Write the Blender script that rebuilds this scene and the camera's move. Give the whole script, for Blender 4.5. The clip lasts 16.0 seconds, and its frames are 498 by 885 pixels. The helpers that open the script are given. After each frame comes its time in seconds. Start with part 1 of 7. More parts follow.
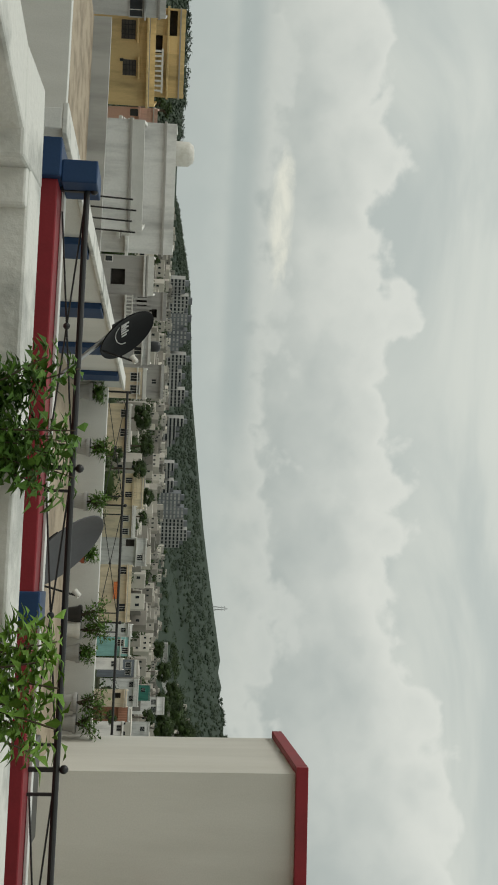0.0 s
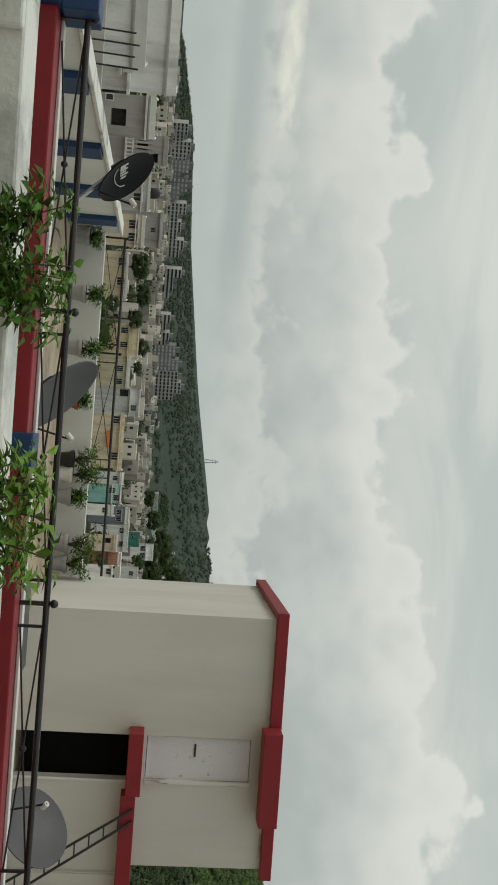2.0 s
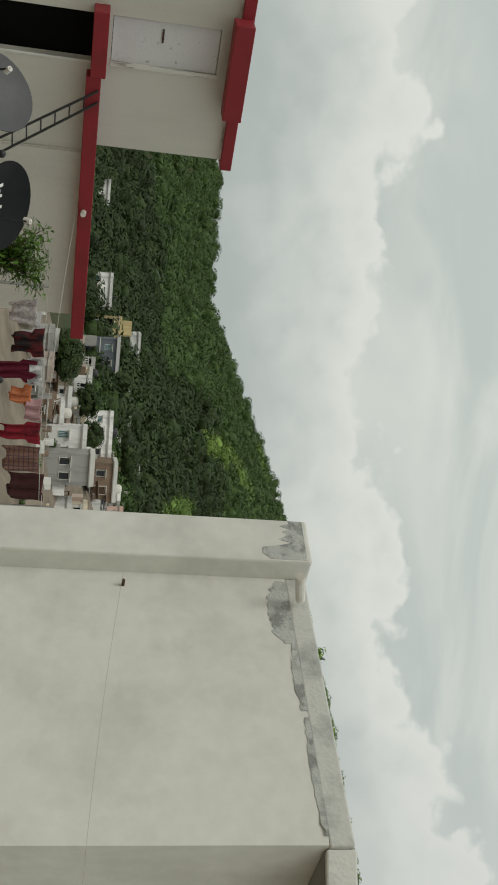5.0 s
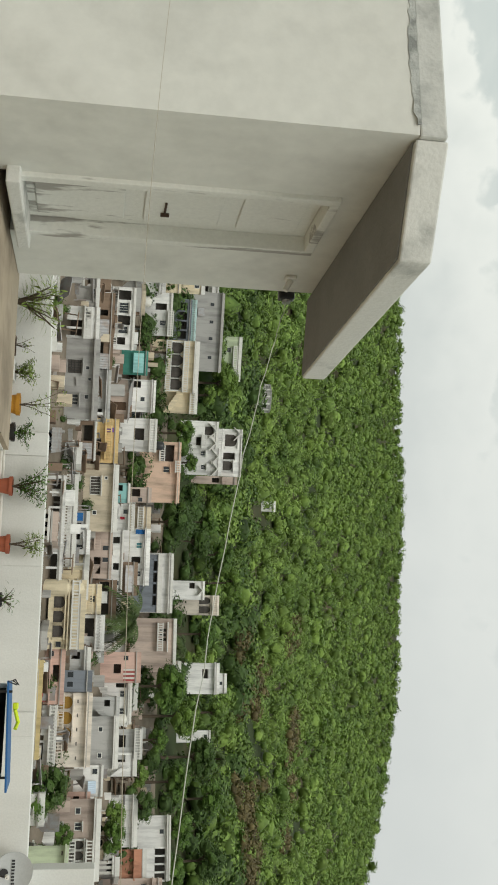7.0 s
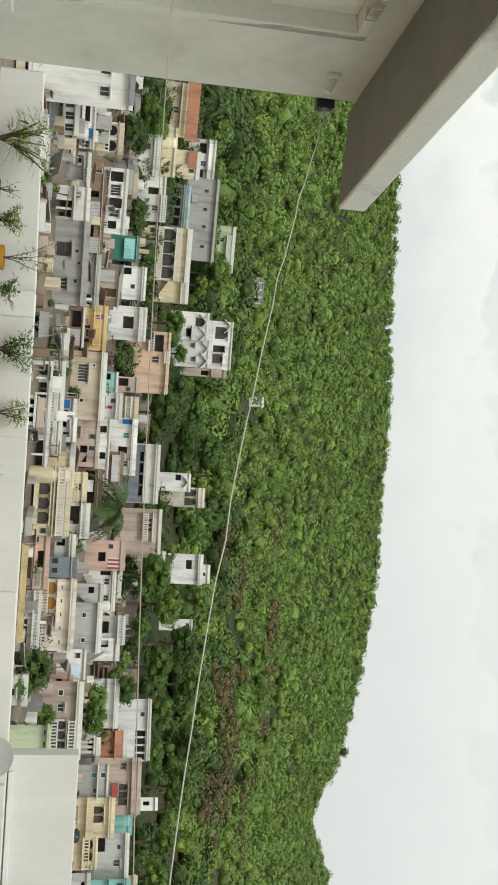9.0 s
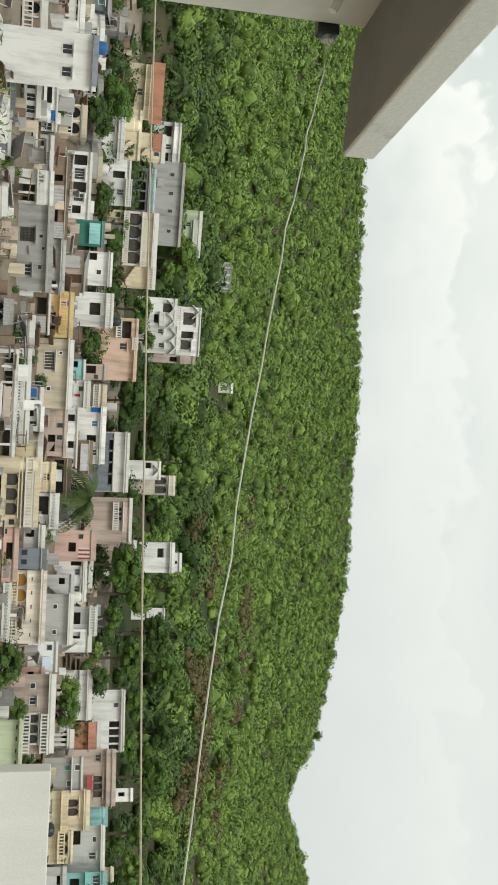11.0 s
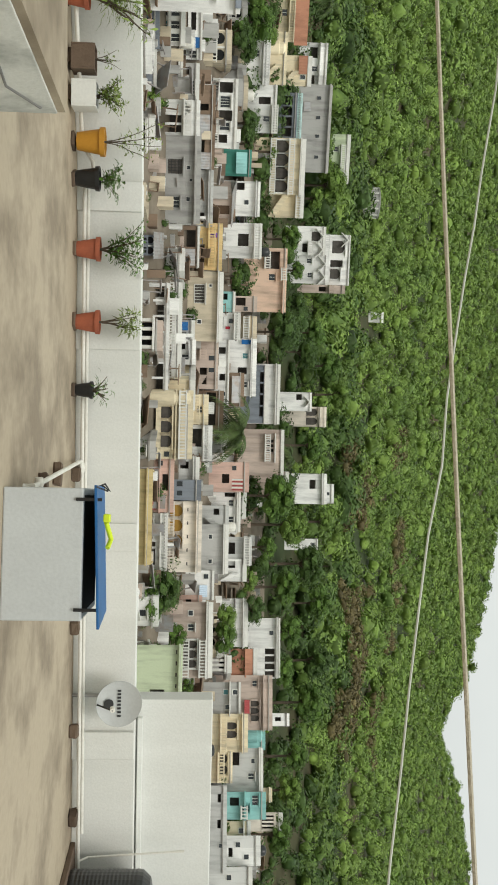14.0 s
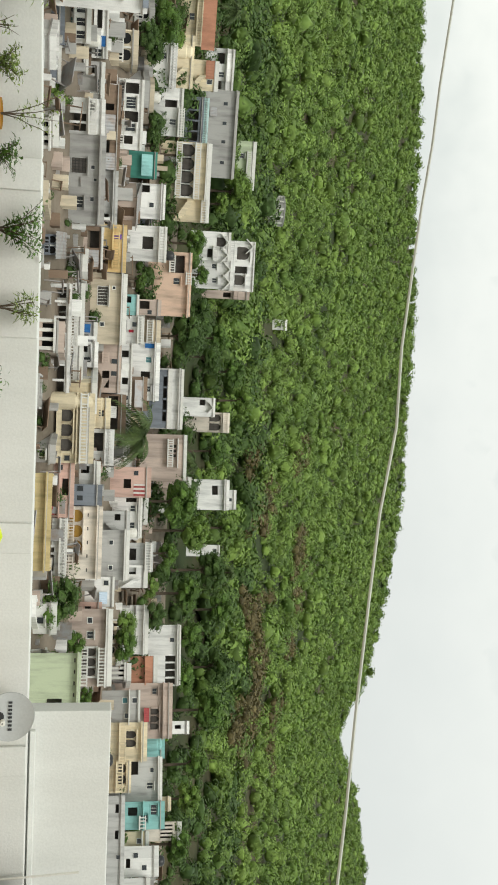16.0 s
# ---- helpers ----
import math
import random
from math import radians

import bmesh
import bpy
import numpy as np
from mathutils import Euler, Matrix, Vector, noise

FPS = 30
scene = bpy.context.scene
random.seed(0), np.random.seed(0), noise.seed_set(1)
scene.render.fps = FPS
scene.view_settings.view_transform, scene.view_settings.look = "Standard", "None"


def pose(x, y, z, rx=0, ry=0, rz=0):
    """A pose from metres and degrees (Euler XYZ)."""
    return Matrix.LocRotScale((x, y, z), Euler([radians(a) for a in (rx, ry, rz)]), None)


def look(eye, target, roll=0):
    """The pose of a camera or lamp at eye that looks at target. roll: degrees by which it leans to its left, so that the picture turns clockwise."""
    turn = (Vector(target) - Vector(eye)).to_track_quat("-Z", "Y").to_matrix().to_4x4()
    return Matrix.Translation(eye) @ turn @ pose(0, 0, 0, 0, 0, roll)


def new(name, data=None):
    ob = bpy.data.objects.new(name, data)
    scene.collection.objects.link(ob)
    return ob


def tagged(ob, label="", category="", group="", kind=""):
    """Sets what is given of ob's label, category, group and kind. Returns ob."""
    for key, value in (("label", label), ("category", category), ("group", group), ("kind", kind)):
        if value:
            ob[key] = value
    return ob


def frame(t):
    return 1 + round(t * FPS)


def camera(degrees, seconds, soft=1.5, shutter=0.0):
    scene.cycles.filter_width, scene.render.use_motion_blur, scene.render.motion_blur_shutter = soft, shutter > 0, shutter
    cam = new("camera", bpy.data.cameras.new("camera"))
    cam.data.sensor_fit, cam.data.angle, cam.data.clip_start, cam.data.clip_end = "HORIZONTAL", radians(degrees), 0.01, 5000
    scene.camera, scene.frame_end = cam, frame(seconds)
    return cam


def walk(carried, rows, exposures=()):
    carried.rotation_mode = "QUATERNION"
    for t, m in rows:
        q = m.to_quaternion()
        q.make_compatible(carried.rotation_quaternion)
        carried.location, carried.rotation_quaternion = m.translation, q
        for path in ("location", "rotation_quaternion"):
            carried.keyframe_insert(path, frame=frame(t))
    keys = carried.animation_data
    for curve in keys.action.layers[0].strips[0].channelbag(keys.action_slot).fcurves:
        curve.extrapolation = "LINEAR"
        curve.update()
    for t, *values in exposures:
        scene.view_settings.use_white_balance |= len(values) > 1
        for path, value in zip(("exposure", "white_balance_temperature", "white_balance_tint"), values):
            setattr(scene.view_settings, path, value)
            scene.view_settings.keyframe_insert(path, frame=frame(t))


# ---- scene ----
cam = camera(28.28, 16.0, soft=1.8)
# seconds, heading clockwise from +y, tilt up, lean, place of the eye
PATH = [
    (0.0, 0.00, 4.39, 2.25, 0.000, 0.000, -0.000),
    (0.5, 0.70, 4.44, 2.28, -0.001, -0.005, 0.000),
    (1.0, 0.87, 4.54, 2.51, 0.005, -0.026, 0.000),
    (1.5, 2.61, 4.95, 3.11, 0.015, -0.017, 0.001),
    (2.0, 8.34, 5.16, 4.12, 0.030, -0.018, 0.006),
    (2.5, 15.78, 6.30, 4.31, 0.049, -0.021, 0.011),
    (3.0, 23.08, 6.91, 3.65, 0.068, -0.001, 0.010),
    (3.1, 24.30, 7.23, 3.67, 0.078, 0.020, 0.001),
    (3.2, 25.62, 7.09, 3.69, 0.087, 0.042, 0.021),
    (5.3, 50.75, 10.13, 4.95, 0.271, -0.056, 0.033),
    (5.5, 53.57, 9.94, 5.65, 0.316, -0.071, 0.035),
    (5.6, 55.57, 9.77, 5.76, 0.299, -0.081, 0.001),
    (5.7, 57.73, 9.77, 6.04, 0.291, -0.097, 0.007),
    (5.8, 60.25, 9.38, 6.28, 0.348, -0.133, 0.001),
    (5.9, 62.82, 8.99, 5.99, 0.398, -0.129, 0.016),
    (6.0, 65.41, 8.75, 5.80, 0.459, -0.140, 0.028),
    (6.1, 67.71, 8.37, 5.37, 0.509, -0.135, 0.001),
    (6.2, 69.95, 8.05, 4.95, 0.560, -0.130, 0.000),
    (6.4, 74.06, 8.52, 4.10, 0.668, -0.122, 0.009),
    (6.5, 75.90, 9.48, 4.08, 0.704, -0.139, 0.018),
    (6.6, 77.96, 9.92, 4.55, 0.772, -0.132, -0.002),
    (7.0, 83.93, 8.76, 2.61, 0.939, -0.158, 0.013),
    (7.5, 86.20, 9.22, 4.47, 1.178, -0.283, -0.000),
    (8.0, 87.54, 8.89, 4.49, 1.447, -0.364, -0.010),
    (8.5, 89.91, 11.30, 3.54, 1.766, -0.382, -0.004),
    (9.0, 89.96, 9.82, 3.52, 2.106, -0.409, -0.013),
    (9.2, 89.71, 11.37, 3.37, 2.234, -0.445, -0.026),
    (11.3, 90.77, 11.65, 2.49, 3.136, -0.372, 0.015),
    (11.5, 91.00, 11.29, 3.70, 3.184, -0.355, 0.005),
    (12.0, 93.89, 11.77, 2.99, 3.372, -0.412, -0.016),
    (12.5, 94.71, 10.82, 1.91, 3.424, -0.423, 0.008),
    (12.6, 95.16, 10.13, 1.71, 3.422, -0.424, -0.001),
    (12.8, 95.60, 8.66, 1.26, 3.446, -0.429, -0.000),
    (12.9, 95.72, 7.18, 1.03, 3.472, -0.433, -0.000),
    (13.0, 95.76, 5.73, 0.80, 3.512, -0.439, -0.003),
    (13.5, 94.52, 6.18, 0.55, 3.623, -0.501, -0.002),
    (14.0, 94.90, 3.10, 1.17, 3.722, -0.561, -0.015),
    (14.5, 96.41, 4.52, 1.24, 3.887, -0.590, 0.006),
    (15.0, 98.36, 4.83, 0.29, 4.017, -0.616, -0.000),
    (15.2, 96.91, 6.94, 0.96, 4.050, -0.641, -0.000),
    (15.3, 96.35, 8.29, 1.30, 4.083, -0.657, 0.000),
    (15.5, 93.53, 9.18, 2.11, 4.180, -0.692, 0.008),
    (16.0, 94.37, 8.73, 1.83, 4.234, -0.716, 0.001),
]

def gaze(heading, tilt, lean, x, y, z):
    """The pose of the camera, held on its side: the top of the place lies to the right of the picture."""
    a, e, r = radians(heading), radians(tilt), radians(lean)
    ahead = Vector((math.sin(a) * math.cos(e), math.cos(a) * math.cos(e), math.sin(e)))
    level = Vector((math.cos(a), -math.sin(a), 0))
    over = level.cross(ahead)
    right = math.cos(r) * level + math.sin(r) * over
    up = -math.sin(r) * level + math.cos(r) * over
    m = Matrix((up, -right, -ahead)).transposed().to_4x4()
    m.translation = (x, y, z)
    return m


walk(cam, [(row[0], gaze(*row[1:])) for row in PATH],
     exposures=[(0.0, -0.15), (3.2, -0.17), (5.5, -0.14), (6.0, -0.17), (6.5, -0.12), (7.0, 0.17), (7.5, 0.2), (8.0, 0.3), (8.5, 0.36), (9.0, 0.38), (12.5, 0.38), (13.5, 0.50), (14.0, 0.40), (14.5, 0.41), (15.0, 0.44), (16.0, 0.44)])

# ---- world and sun ----
world = bpy.data.worlds.new("overcast_sky")
scene.world = world
world.use_nodes = True


def build_sky():
    nt = world.node_tree
    nt.nodes.clear()
    N = nt.nodes.new
    L = nt.links.new

    def math_node(op, a, b=None):
        n = N("ShaderNodeMath")
        n.operation = op
        for i, v in enumerate((a, b)):
            if v is None:
                continue
            if isinstance(v, (int, float)):
                n.inputs[i].default_value = v
            else:
                L(v, n.inputs[i])
        return n.outputs[0]

    def noise_node(vec, scale, detail, rough, dist):
        n = N("ShaderNodeTexNoise")
        n.inputs["Scale"].default_value = scale
        n.inputs["Detail"].default_value = detail
        n.inputs["Roughness"].default_value = rough
        n.inputs["Distortion"].default_value = dist
        L(vec, n.inputs["Vector"])
        return n.outputs["Fac"]

    tc = N("ShaderNodeTexCoord")
    sep = N("ShaderNodeSeparateXYZ")
    L(tc.outputs["Generated"], sep.inputs[0])
    zz = math_node("MAXIMUM", sep.outputs[2], 0.0)
    az = math_node("MULTIPLY", math_node("ARCTAN2", sep.outputs[0], sep.outputs[1]), 57.29578)
    el = math_node("MULTIPLY", math_node("ARCSINE", sep.outputs[2]), 57.29578)

    def combine(a, b, c):
        n = N("ShaderNodeCombineXYZ")
        for i, v in enumerate((a, b, c)):
            if isinstance(v, (int, float)):
                n.inputs[i].default_value = v
            else:
                L(v, n.inputs[i])
        return n.outputs[0]

    def span(v, lo, hi, out_lo=0.0, out_hi=1.0, smooth=True):
        n = N("ShaderNodeMapRange")
        n.interpolation_type = "SMOOTHSTEP" if smooth else "LINEAR"
        L(v, n.inputs[0])
        for i, x in enumerate((lo, hi, out_lo, out_hi)):
            n.inputs[i + 1].default_value = x
        return n.outputs[0]

    def blend(fac, a, b):
        n = N("ShaderNodeMix")
        n.data_type = "RGBA"
        L(fac, n.inputs[0])
        for i, v in ((6, a), (7, b)):
            if isinstance(v, tuple):
                n.inputs[i].default_value = (*v, 1)
            else:
                L(v, n.inputs[i])
        return n.outputs[2]

    def profile(stops, lo, hi):
        """Height of a cloud bank's top, in degrees, along the horizon."""
        n = N("ShaderNodeValToRGB")
        n.color_ramp.interpolation = "B_SPLINE"
        L(span(az, lo, hi, smooth=False), n.inputs[0])
        e = n.color_ramp.elements
        for i, (p, v) in enumerate(stops):
            k = e[i] if i < 2 else e.new((p - lo) / (hi - lo))
            k.position = (p - lo) / (hi - lo)
            k.color = (v / 30, v / 30, v / 30, 1)
        return math_node("MULTIPLY", n.outputs[0], 30.0)

    # soft high deck, streaked along the horizon
    veilv = combine(math_node("MULTIPLY", az, 0.035), math_node("MULTIPLY", el, 0.10), 3.7)
    soft = noise_node(veilv, 1.6, 5.0, 0.5, 0.6)
    deck = blend(span(soft, 0.35, 0.68), (0.490, 0.535, 0.500), (0.640, 0.668, 0.605))

    def puffs(scale, z):
        n = N("ShaderNodeTexVoronoi")
        n.feature = "SMOOTH_F1"
        n.inputs["Scale"].default_value, n.inputs["Smoothness"].default_value = scale, 0.7
        n.inputs["Detail"].default_value = 2.0
        warp = noise_node(combine(az, el, z), scale * 1.2, 3.0, 0.5, 0.0)
        L(combine(math_node("ADD", math_node("MULTIPLY", az, 0.8), math_node("MULTIPLY", warp, 1.6 / scale * 0.5)), math_node("ADD", el, math_node("MULTIPLY", warp, 0.8 / scale)), z), n.inputs["Vector"])
        return math_node("SUBTRACT", 1.0, n.outputs["Distance"])

    def bank(below, top, scale, z, crisp, lit, mid, base, thick):
        """A heaped cloud bank: bright rounded heads, greyer towards its foot."""
        body = math_node("ADD", math_node("MULTIPLY", puffs(scale, z), 4.6), math_node("MULTIPLY", puffs(scale * 2.7, z + 5), 1.6))
        body = math_node("ADD", body, math_node("MULTIPLY", noise_node(combine(az, el, z), scale * 3.0, 6.0, 0.6, 0.3), 2.0))
        f = math_node("ADD", math_node("SUBTRACT", top, el), math_node("SUBTRACT", body, 3.7))
        tone = blend(span(f, -0.5, 5.5), lit, mid)
        tone = blend(span(f, 3.0, thick), tone, base)
        return blend(span(f, 0.0, crisp), below, tone)

    low = profile([(-60, 6), (-26, 8), (-12, 7), (-4, 8.2), (5, 8.0), (12, 9.0), (20, 6.0), (34, 5), (46, 5), (70, 5)], -60, 80)
    high = profile([(-60, 9), (-26, 12), (-8, 14.5), (5, 15.2), (13, 17.0), (18.5, 15.9), (26, 19.6), (32, 18.4), (35, 17.6), (41, 20.0), (46, 17.8), (54, 19.5), (75, 25)], -60, 80)
    sky_col = bank(deck, high, 0.20, 1.3, 1.0, (0.720, 0.738, 0.672), (0.590, 0.620, 0.570), (0.440, 0.482, 0.452), 10.5)
    sky_col = bank(sky_col, low, 0.30, 7.9, 1.6, (0.625, 0.652, 0.600), (0.530, 0.566, 0.525), (0.445, 0.490, 0.462), 8.0)
    # a gap where the brighter upper deck shows low in the north-west
    gap = math_node("ADD", math_node("POWER", math_node("DIVIDE", math_node("ADD", az, 12.6), 4.2), 2.0), math_node("POWER", math_node("DIVIDE", math_node("SUBTRACT", el, 5.6), 0.75), 2.0))
    gap = math_node("ADD", gap, math_node("MULTIPLY", noise_node(combine(math_node("MULTIPLY", az, 0.35), el, 2.2), 1.1, 5.0, 0.6, 0.4), 2.6))
    sky_col = blend(span(gap, 1.0, 2.6, 0.85, 0.0), sky_col, (0.86, 0.85, 0.72))
    # slate band and pale haze over the far ridge
    slate = math_node("MULTIPLY", span(el, 2.2, 3.0), span(el, 3.4, 5.0, 1.0, 0.0))
    slate = math_node("MULTIPLY", slate, span(az, 4.0, -4.0, 0.0, 0.65))
    sky_col = blend(slate, sky_col, (0.345, 0.405, 0.395))
    haze_out = blend(span(el, 1.2, 4.5, 0.75, 0.0), sky_col, (0.475, 0.535, 0.515))
    # the deck is a little thicker over the hill
    dirv = N("ShaderNodeVectorMath")
    dirv.operation = "DOT_PRODUCT"
    L(tc.outputs["Generated"], dirv.inputs[0])
    dirv.inputs[1].default_value = (0.93, -0.36, 0.05)
    glow = N("ShaderNodeMapRange")
    L(dirv.outputs["Value"], glow.inputs[0])
    glow.inputs[1].default_value, glow.inputs[2].default_value = 0.25, 1.0
    glow.inputs[3].default_value, glow.inputs[4].default_value = 1.08, 1.0
    veil = N("ShaderNodeMapRange")
    L(dirv.outputs["Value"], veil.inputs[0])
    veil.inputs[1].default_value, veil.inputs[2].default_value = 0.62, 0.95
    veil.inputs[3].default_value, veil.inputs[4].default_value = 0.0, 0.85
    smooth = N("ShaderNodeMix")
    smooth.data_type = "RGBA"
    L(veil.outputs[0], smooth.inputs[0])
    L(haze_out, smooth.inputs[6])
    smooth.inputs[7].default_value = (0.565, 0.585, 0.555, 1)
    lift = N("ShaderNodeMapRange")
    L(zz, lift.inputs[0])
    lift.inputs[1].default_value, lift.inputs[2].default_value = 0.12, 0.40
    lift.inputs[3].default_value, lift.inputs[4].default_value = 0.97, 1.13
    level = math_node("MULTIPLY", glow.outputs[0], lift.outputs[0])
    bright = N("ShaderNodeVectorMath")
    bright.operation = "SCALE"
    L(smooth.outputs[2], bright.inputs[0])
    L(level, bright.inputs["Scale"])
    sky = N("ShaderNodeTexSky")
    sky.sky_type = "NISHITA"
    sky.sun_disc = False
    sky.sun_elevation, sky.sun_rotation = radians(47), radians(-88)
    thin = N("ShaderNodeVectorMath")
    thin.operation = "SCALE"
    L(sky.outputs[0], thin.inputs[0])
    thin.inputs["Scale"].default_value = 0.1
    both = N("ShaderNodeMix")
    both.data_type = "RGBA"
    both.inputs[0].default_value = 0.94
    L(thin.outputs[0], both.inputs[6])
    L(bright.outputs[0], both.inputs[7])
    bg = N("ShaderNodeBackground")
    bg.inputs[1].default_value = 1.0
    L(both.outputs[2], bg.inputs[0])
    out = N("ShaderNodeOutputWorld")
    L(bg.outputs[0], out.inputs[0])


build_sky()
sun_data = bpy.data.lights.new("sun", "SUN")
sun_data.energy, sun_data.angle, sun_data.color = 1.15, radians(25), (1.0, 0.97, 0.92)
sun = new("sun", sun_data)
sun.matrix_world = look((-75, 2, 80), (0, 0, 0))


# ---- materials ----
def material(name, base, other=None, rough=0.8, scale=3.0, amount=0.5, bump=0.15, fine=40.0, metal=0.0,
             spec=0.3, streak=False, island=0.0, rand=0.0, patch=(0.42, 0.72)):
    """A surface with variation at two scales: large stains and fine grain with relief."""
    m = bpy.data.materials.new(name)
    m.use_nodes = True
    nt = m.node_tree
    b = nt.nodes["Principled BSDF"]
    N, L = nt.nodes.new, nt.links.new
    other = other or tuple(c * 0.72 for c in base)
    tc = N("ShaderNodeTexCoord")
    mp = N("ShaderNodeMapping")
    L(tc.outputs["Object"], mp.inputs[0])
    if streak:
        mp.inputs["Scale"].default_value = (1, 1, 0.18)
    n1 = N("ShaderNodeTexNoise")
    n1.inputs["Scale"].default_value, n1.inputs["Detail"].default_value = scale, 5
    n1.inputs["Roughness"].default_value = 0.62
    L(mp.outputs[0], n1.inputs["Vector"])
    n2 = N("ShaderNodeTexNoise")
    n2.inputs["Scale"].default_value, n2.inputs["Detail"].default_value = fine, 4
    L(tc.outputs["Object"], n2.inputs["Vector"])
    r = N("ShaderNodeMapRange")
    r.inputs[1].default_value, r.inputs[2].default_value = patch
    r.inputs[4].default_value = amount
    L(n1.outputs["Fac"], r.inputs[0])
    mix = N("ShaderNodeMix")
    mix.data_type = "RGBA"
    L(r.outputs[0], mix.inputs[0])
    mix.inputs[6].default_value, mix.inputs[7].default_value = (*base, 1), (*other, 1)
    hsv = N("ShaderNodeHueSaturation")
    L(mix.outputs[2], hsv.inputs["Color"])
    v = N("ShaderNodeMapRange")
    v.inputs[3].default_value, v.inputs[4].default_value = 0.9, 1.1
    L(n2.outputs["Fac"], v.inputs[0])
    last = v.outputs[0]
    for on, kind, socket in ((island, "ShaderNodeNewGeometry", "Random Per Island"), (rand, "ShaderNodeObjectInfo", "Random")):
        if on:
            g = N(kind)
            k = N("ShaderNodeMapRange")
            k.inputs[3].default_value, k.inputs[4].default_value = 1 - on, 1 + on
            L(g.outputs[socket], k.inputs[0])
            mu = N("ShaderNodeMath")
            mu.operation = "MULTIPLY"
            L(last, mu.inputs[0])
            L(k.outputs[0], mu.inputs[1])
            last = mu.outputs[0]
    L(last, hsv.inputs["Value"])
    L(hsv.outputs[0], b.inputs["Base Color"])
    b.inputs["Roughness"].default_value, b.inputs["Metallic"].default_value = rough, metal
    b.inputs["Specular IOR Level"].default_value = spec
    if bump:
        bp = N("ShaderNodeBump")
        bp.inputs["Strength"].default_value, bp.inputs["Distance"].default_value = bump, 0.02
        L(n2.outputs["Fac"], bp.inputs["Height"])
        L(bp.outputs[0], b.inputs["Normal"])
    return m


def leaf_material(name, base, other, scale, island):
    m = material(name, base, other, rough=0.6, scale=scale, amount=1.0, bump=0, fine=scale * 9, spec=0.25, island=island)
    b = m.node_tree.nodes["Principled BSDF"]
    b.inputs["Subsurface Weight"].default_value = 0.0
    return m


WHITE = material("white_wall_paint", (0.70, 0.70, 0.665), (0.50, 0.50, 0.46), scale=1.1, amount=0.5, bump=0.12, streak=True)
CREAMY = material("cream_wall_paint", (0.63, 0.615, 0.56), (0.50, 0.485, 0.43), scale=1.1, amount=0.6, bump=0.08, streak=True)
GREYPL = material("grey_cement_plaster", (0.42, 0.42, 0.40), (0.20, 0.20, 0.19), scale=0.9, amount=0.8, bump=0.2, streak=True)
DAMP = material("damp_white_plaster", (0.67, 0.665, 0.62), (0.25, 0.26, 0.24), scale=1.6, amount=0.85, bump=0.25, patch=(0.50, 0.66))
ROOFDAMP = material("damp_roof_edge_plaster", (0.60, 0.60, 0.56), (0.26, 0.27, 0.255), scale=2.4, amount=0.8, bump=0.25, patch=(0.48, 0.70))
BLOCKW = material("off_white_plaster", (0.70, 0.695, 0.64), (0.56, 0.555, 0.505), scale=1.6, amount=0.7, bump=0.10, streak=False, fine=9, patch=(0.45, 0.68))
CONC = material("stained_concrete", (0.41, 0.34, 0.25), (0.22, 0.175, 0.125), scale=1.1, amount=0.9, bump=0.3, fine=14, patch=(0.44, 0.64))
SLAB = material("dark_grey_cement", (0.22, 0.215, 0.20), (0.16, 0.155, 0.145), scale=1.5, amount=0.8, bump=0.25)
RED = material("red_oxide_paint", (0.26, 0.022, 0.030), (0.17, 0.018, 0.022), rough=0.55, scale=2, amount=0.6, bump=0.08)
BLUE = material("dark_blue_paint", (0.020, 0.055, 0.135), (0.014, 0.035, 0.09), rough=0.5, scale=2, amount=0.6, bump=0.08)
BLACK = material("black_enamel", (0.012, 0.012, 0.013), (0.03, 0.025, 0.02), rough=0.4, scale=9, amount=0.5, bump=0.05, spec=0.5)
# near-black colour standing in for the shade inside doorways and openings
DARK = material("painted_interior_shade", (0.012, 0.012, 0.012), (0.02, 0.02, 0.02), rough=0.9, scale=3, bump=0)
GLASS = material("dark_window_glass", (0.03, 0.035, 0.04), (0.05, 0.055, 0.06), rough=0.15, scale=3, bump=0, spec=0.6)
PVC = material("white_pvc", (0.70, 0.68, 0.62), (0.5, 0.46, 0.38), rough=0.45, scale=6, amount=0.6, bump=0.03)
TERRA = material("terracotta", (0.36, 0.105, 0.055), (0.25, 0.08, 0.05), rough=0.85, scale=8, amount=0.7, bump=0.15)
YELLOWPOT = material("ochre_plastic", (0.50, 0.24, 0.03), (0.38, 0.17, 0.02), rough=0.5, scale=6, amount=0.5, bump=0.03)
BLACKPL = material("black_plastic", (0.012, 0.013, 0.014), (0.03, 0.03, 0.03), rough=0.35, scale=5, amount=0.5, bump=0.04, spec=0.5)
SOIL = material("potting_soil", (0.05, 0.035, 0.025), (0.03, 0.02, 0.015), rough=0.95, scale=20, bump=0.4)
BRICK = material("brown_brick", (0.12, 0.085, 0.06), (0.08, 0.055, 0.04), rough=0.9, scale=8, bump=0.3, rand=0.25)
RUST = material("rusty_iron", (0.075, 0.045, 0.03), (0.04, 0.028, 0.022), rough=0.8, scale=30, bump=0.3)
DOORP = material("weathered_white_door_paint", (0.70, 0.695, 0.64), (0.26, 0.24, 0.21), rough=0.6, scale=5, amount=0.8, bump=0.2, streak=True, patch=(0.55, 0.60))
STEEL = material("galvanised_steel", (0.42, 0.42, 0.42), (0.30, 0.29, 0.27), rough=0.35, scale=8, metal=0.8, bump=0.05)
DISHG = material("grey_dish_paint", (0.10, 0.10, 0.105), (0.07, 0.07, 0.07), rough=0.5, scale=4, bump=0.03)
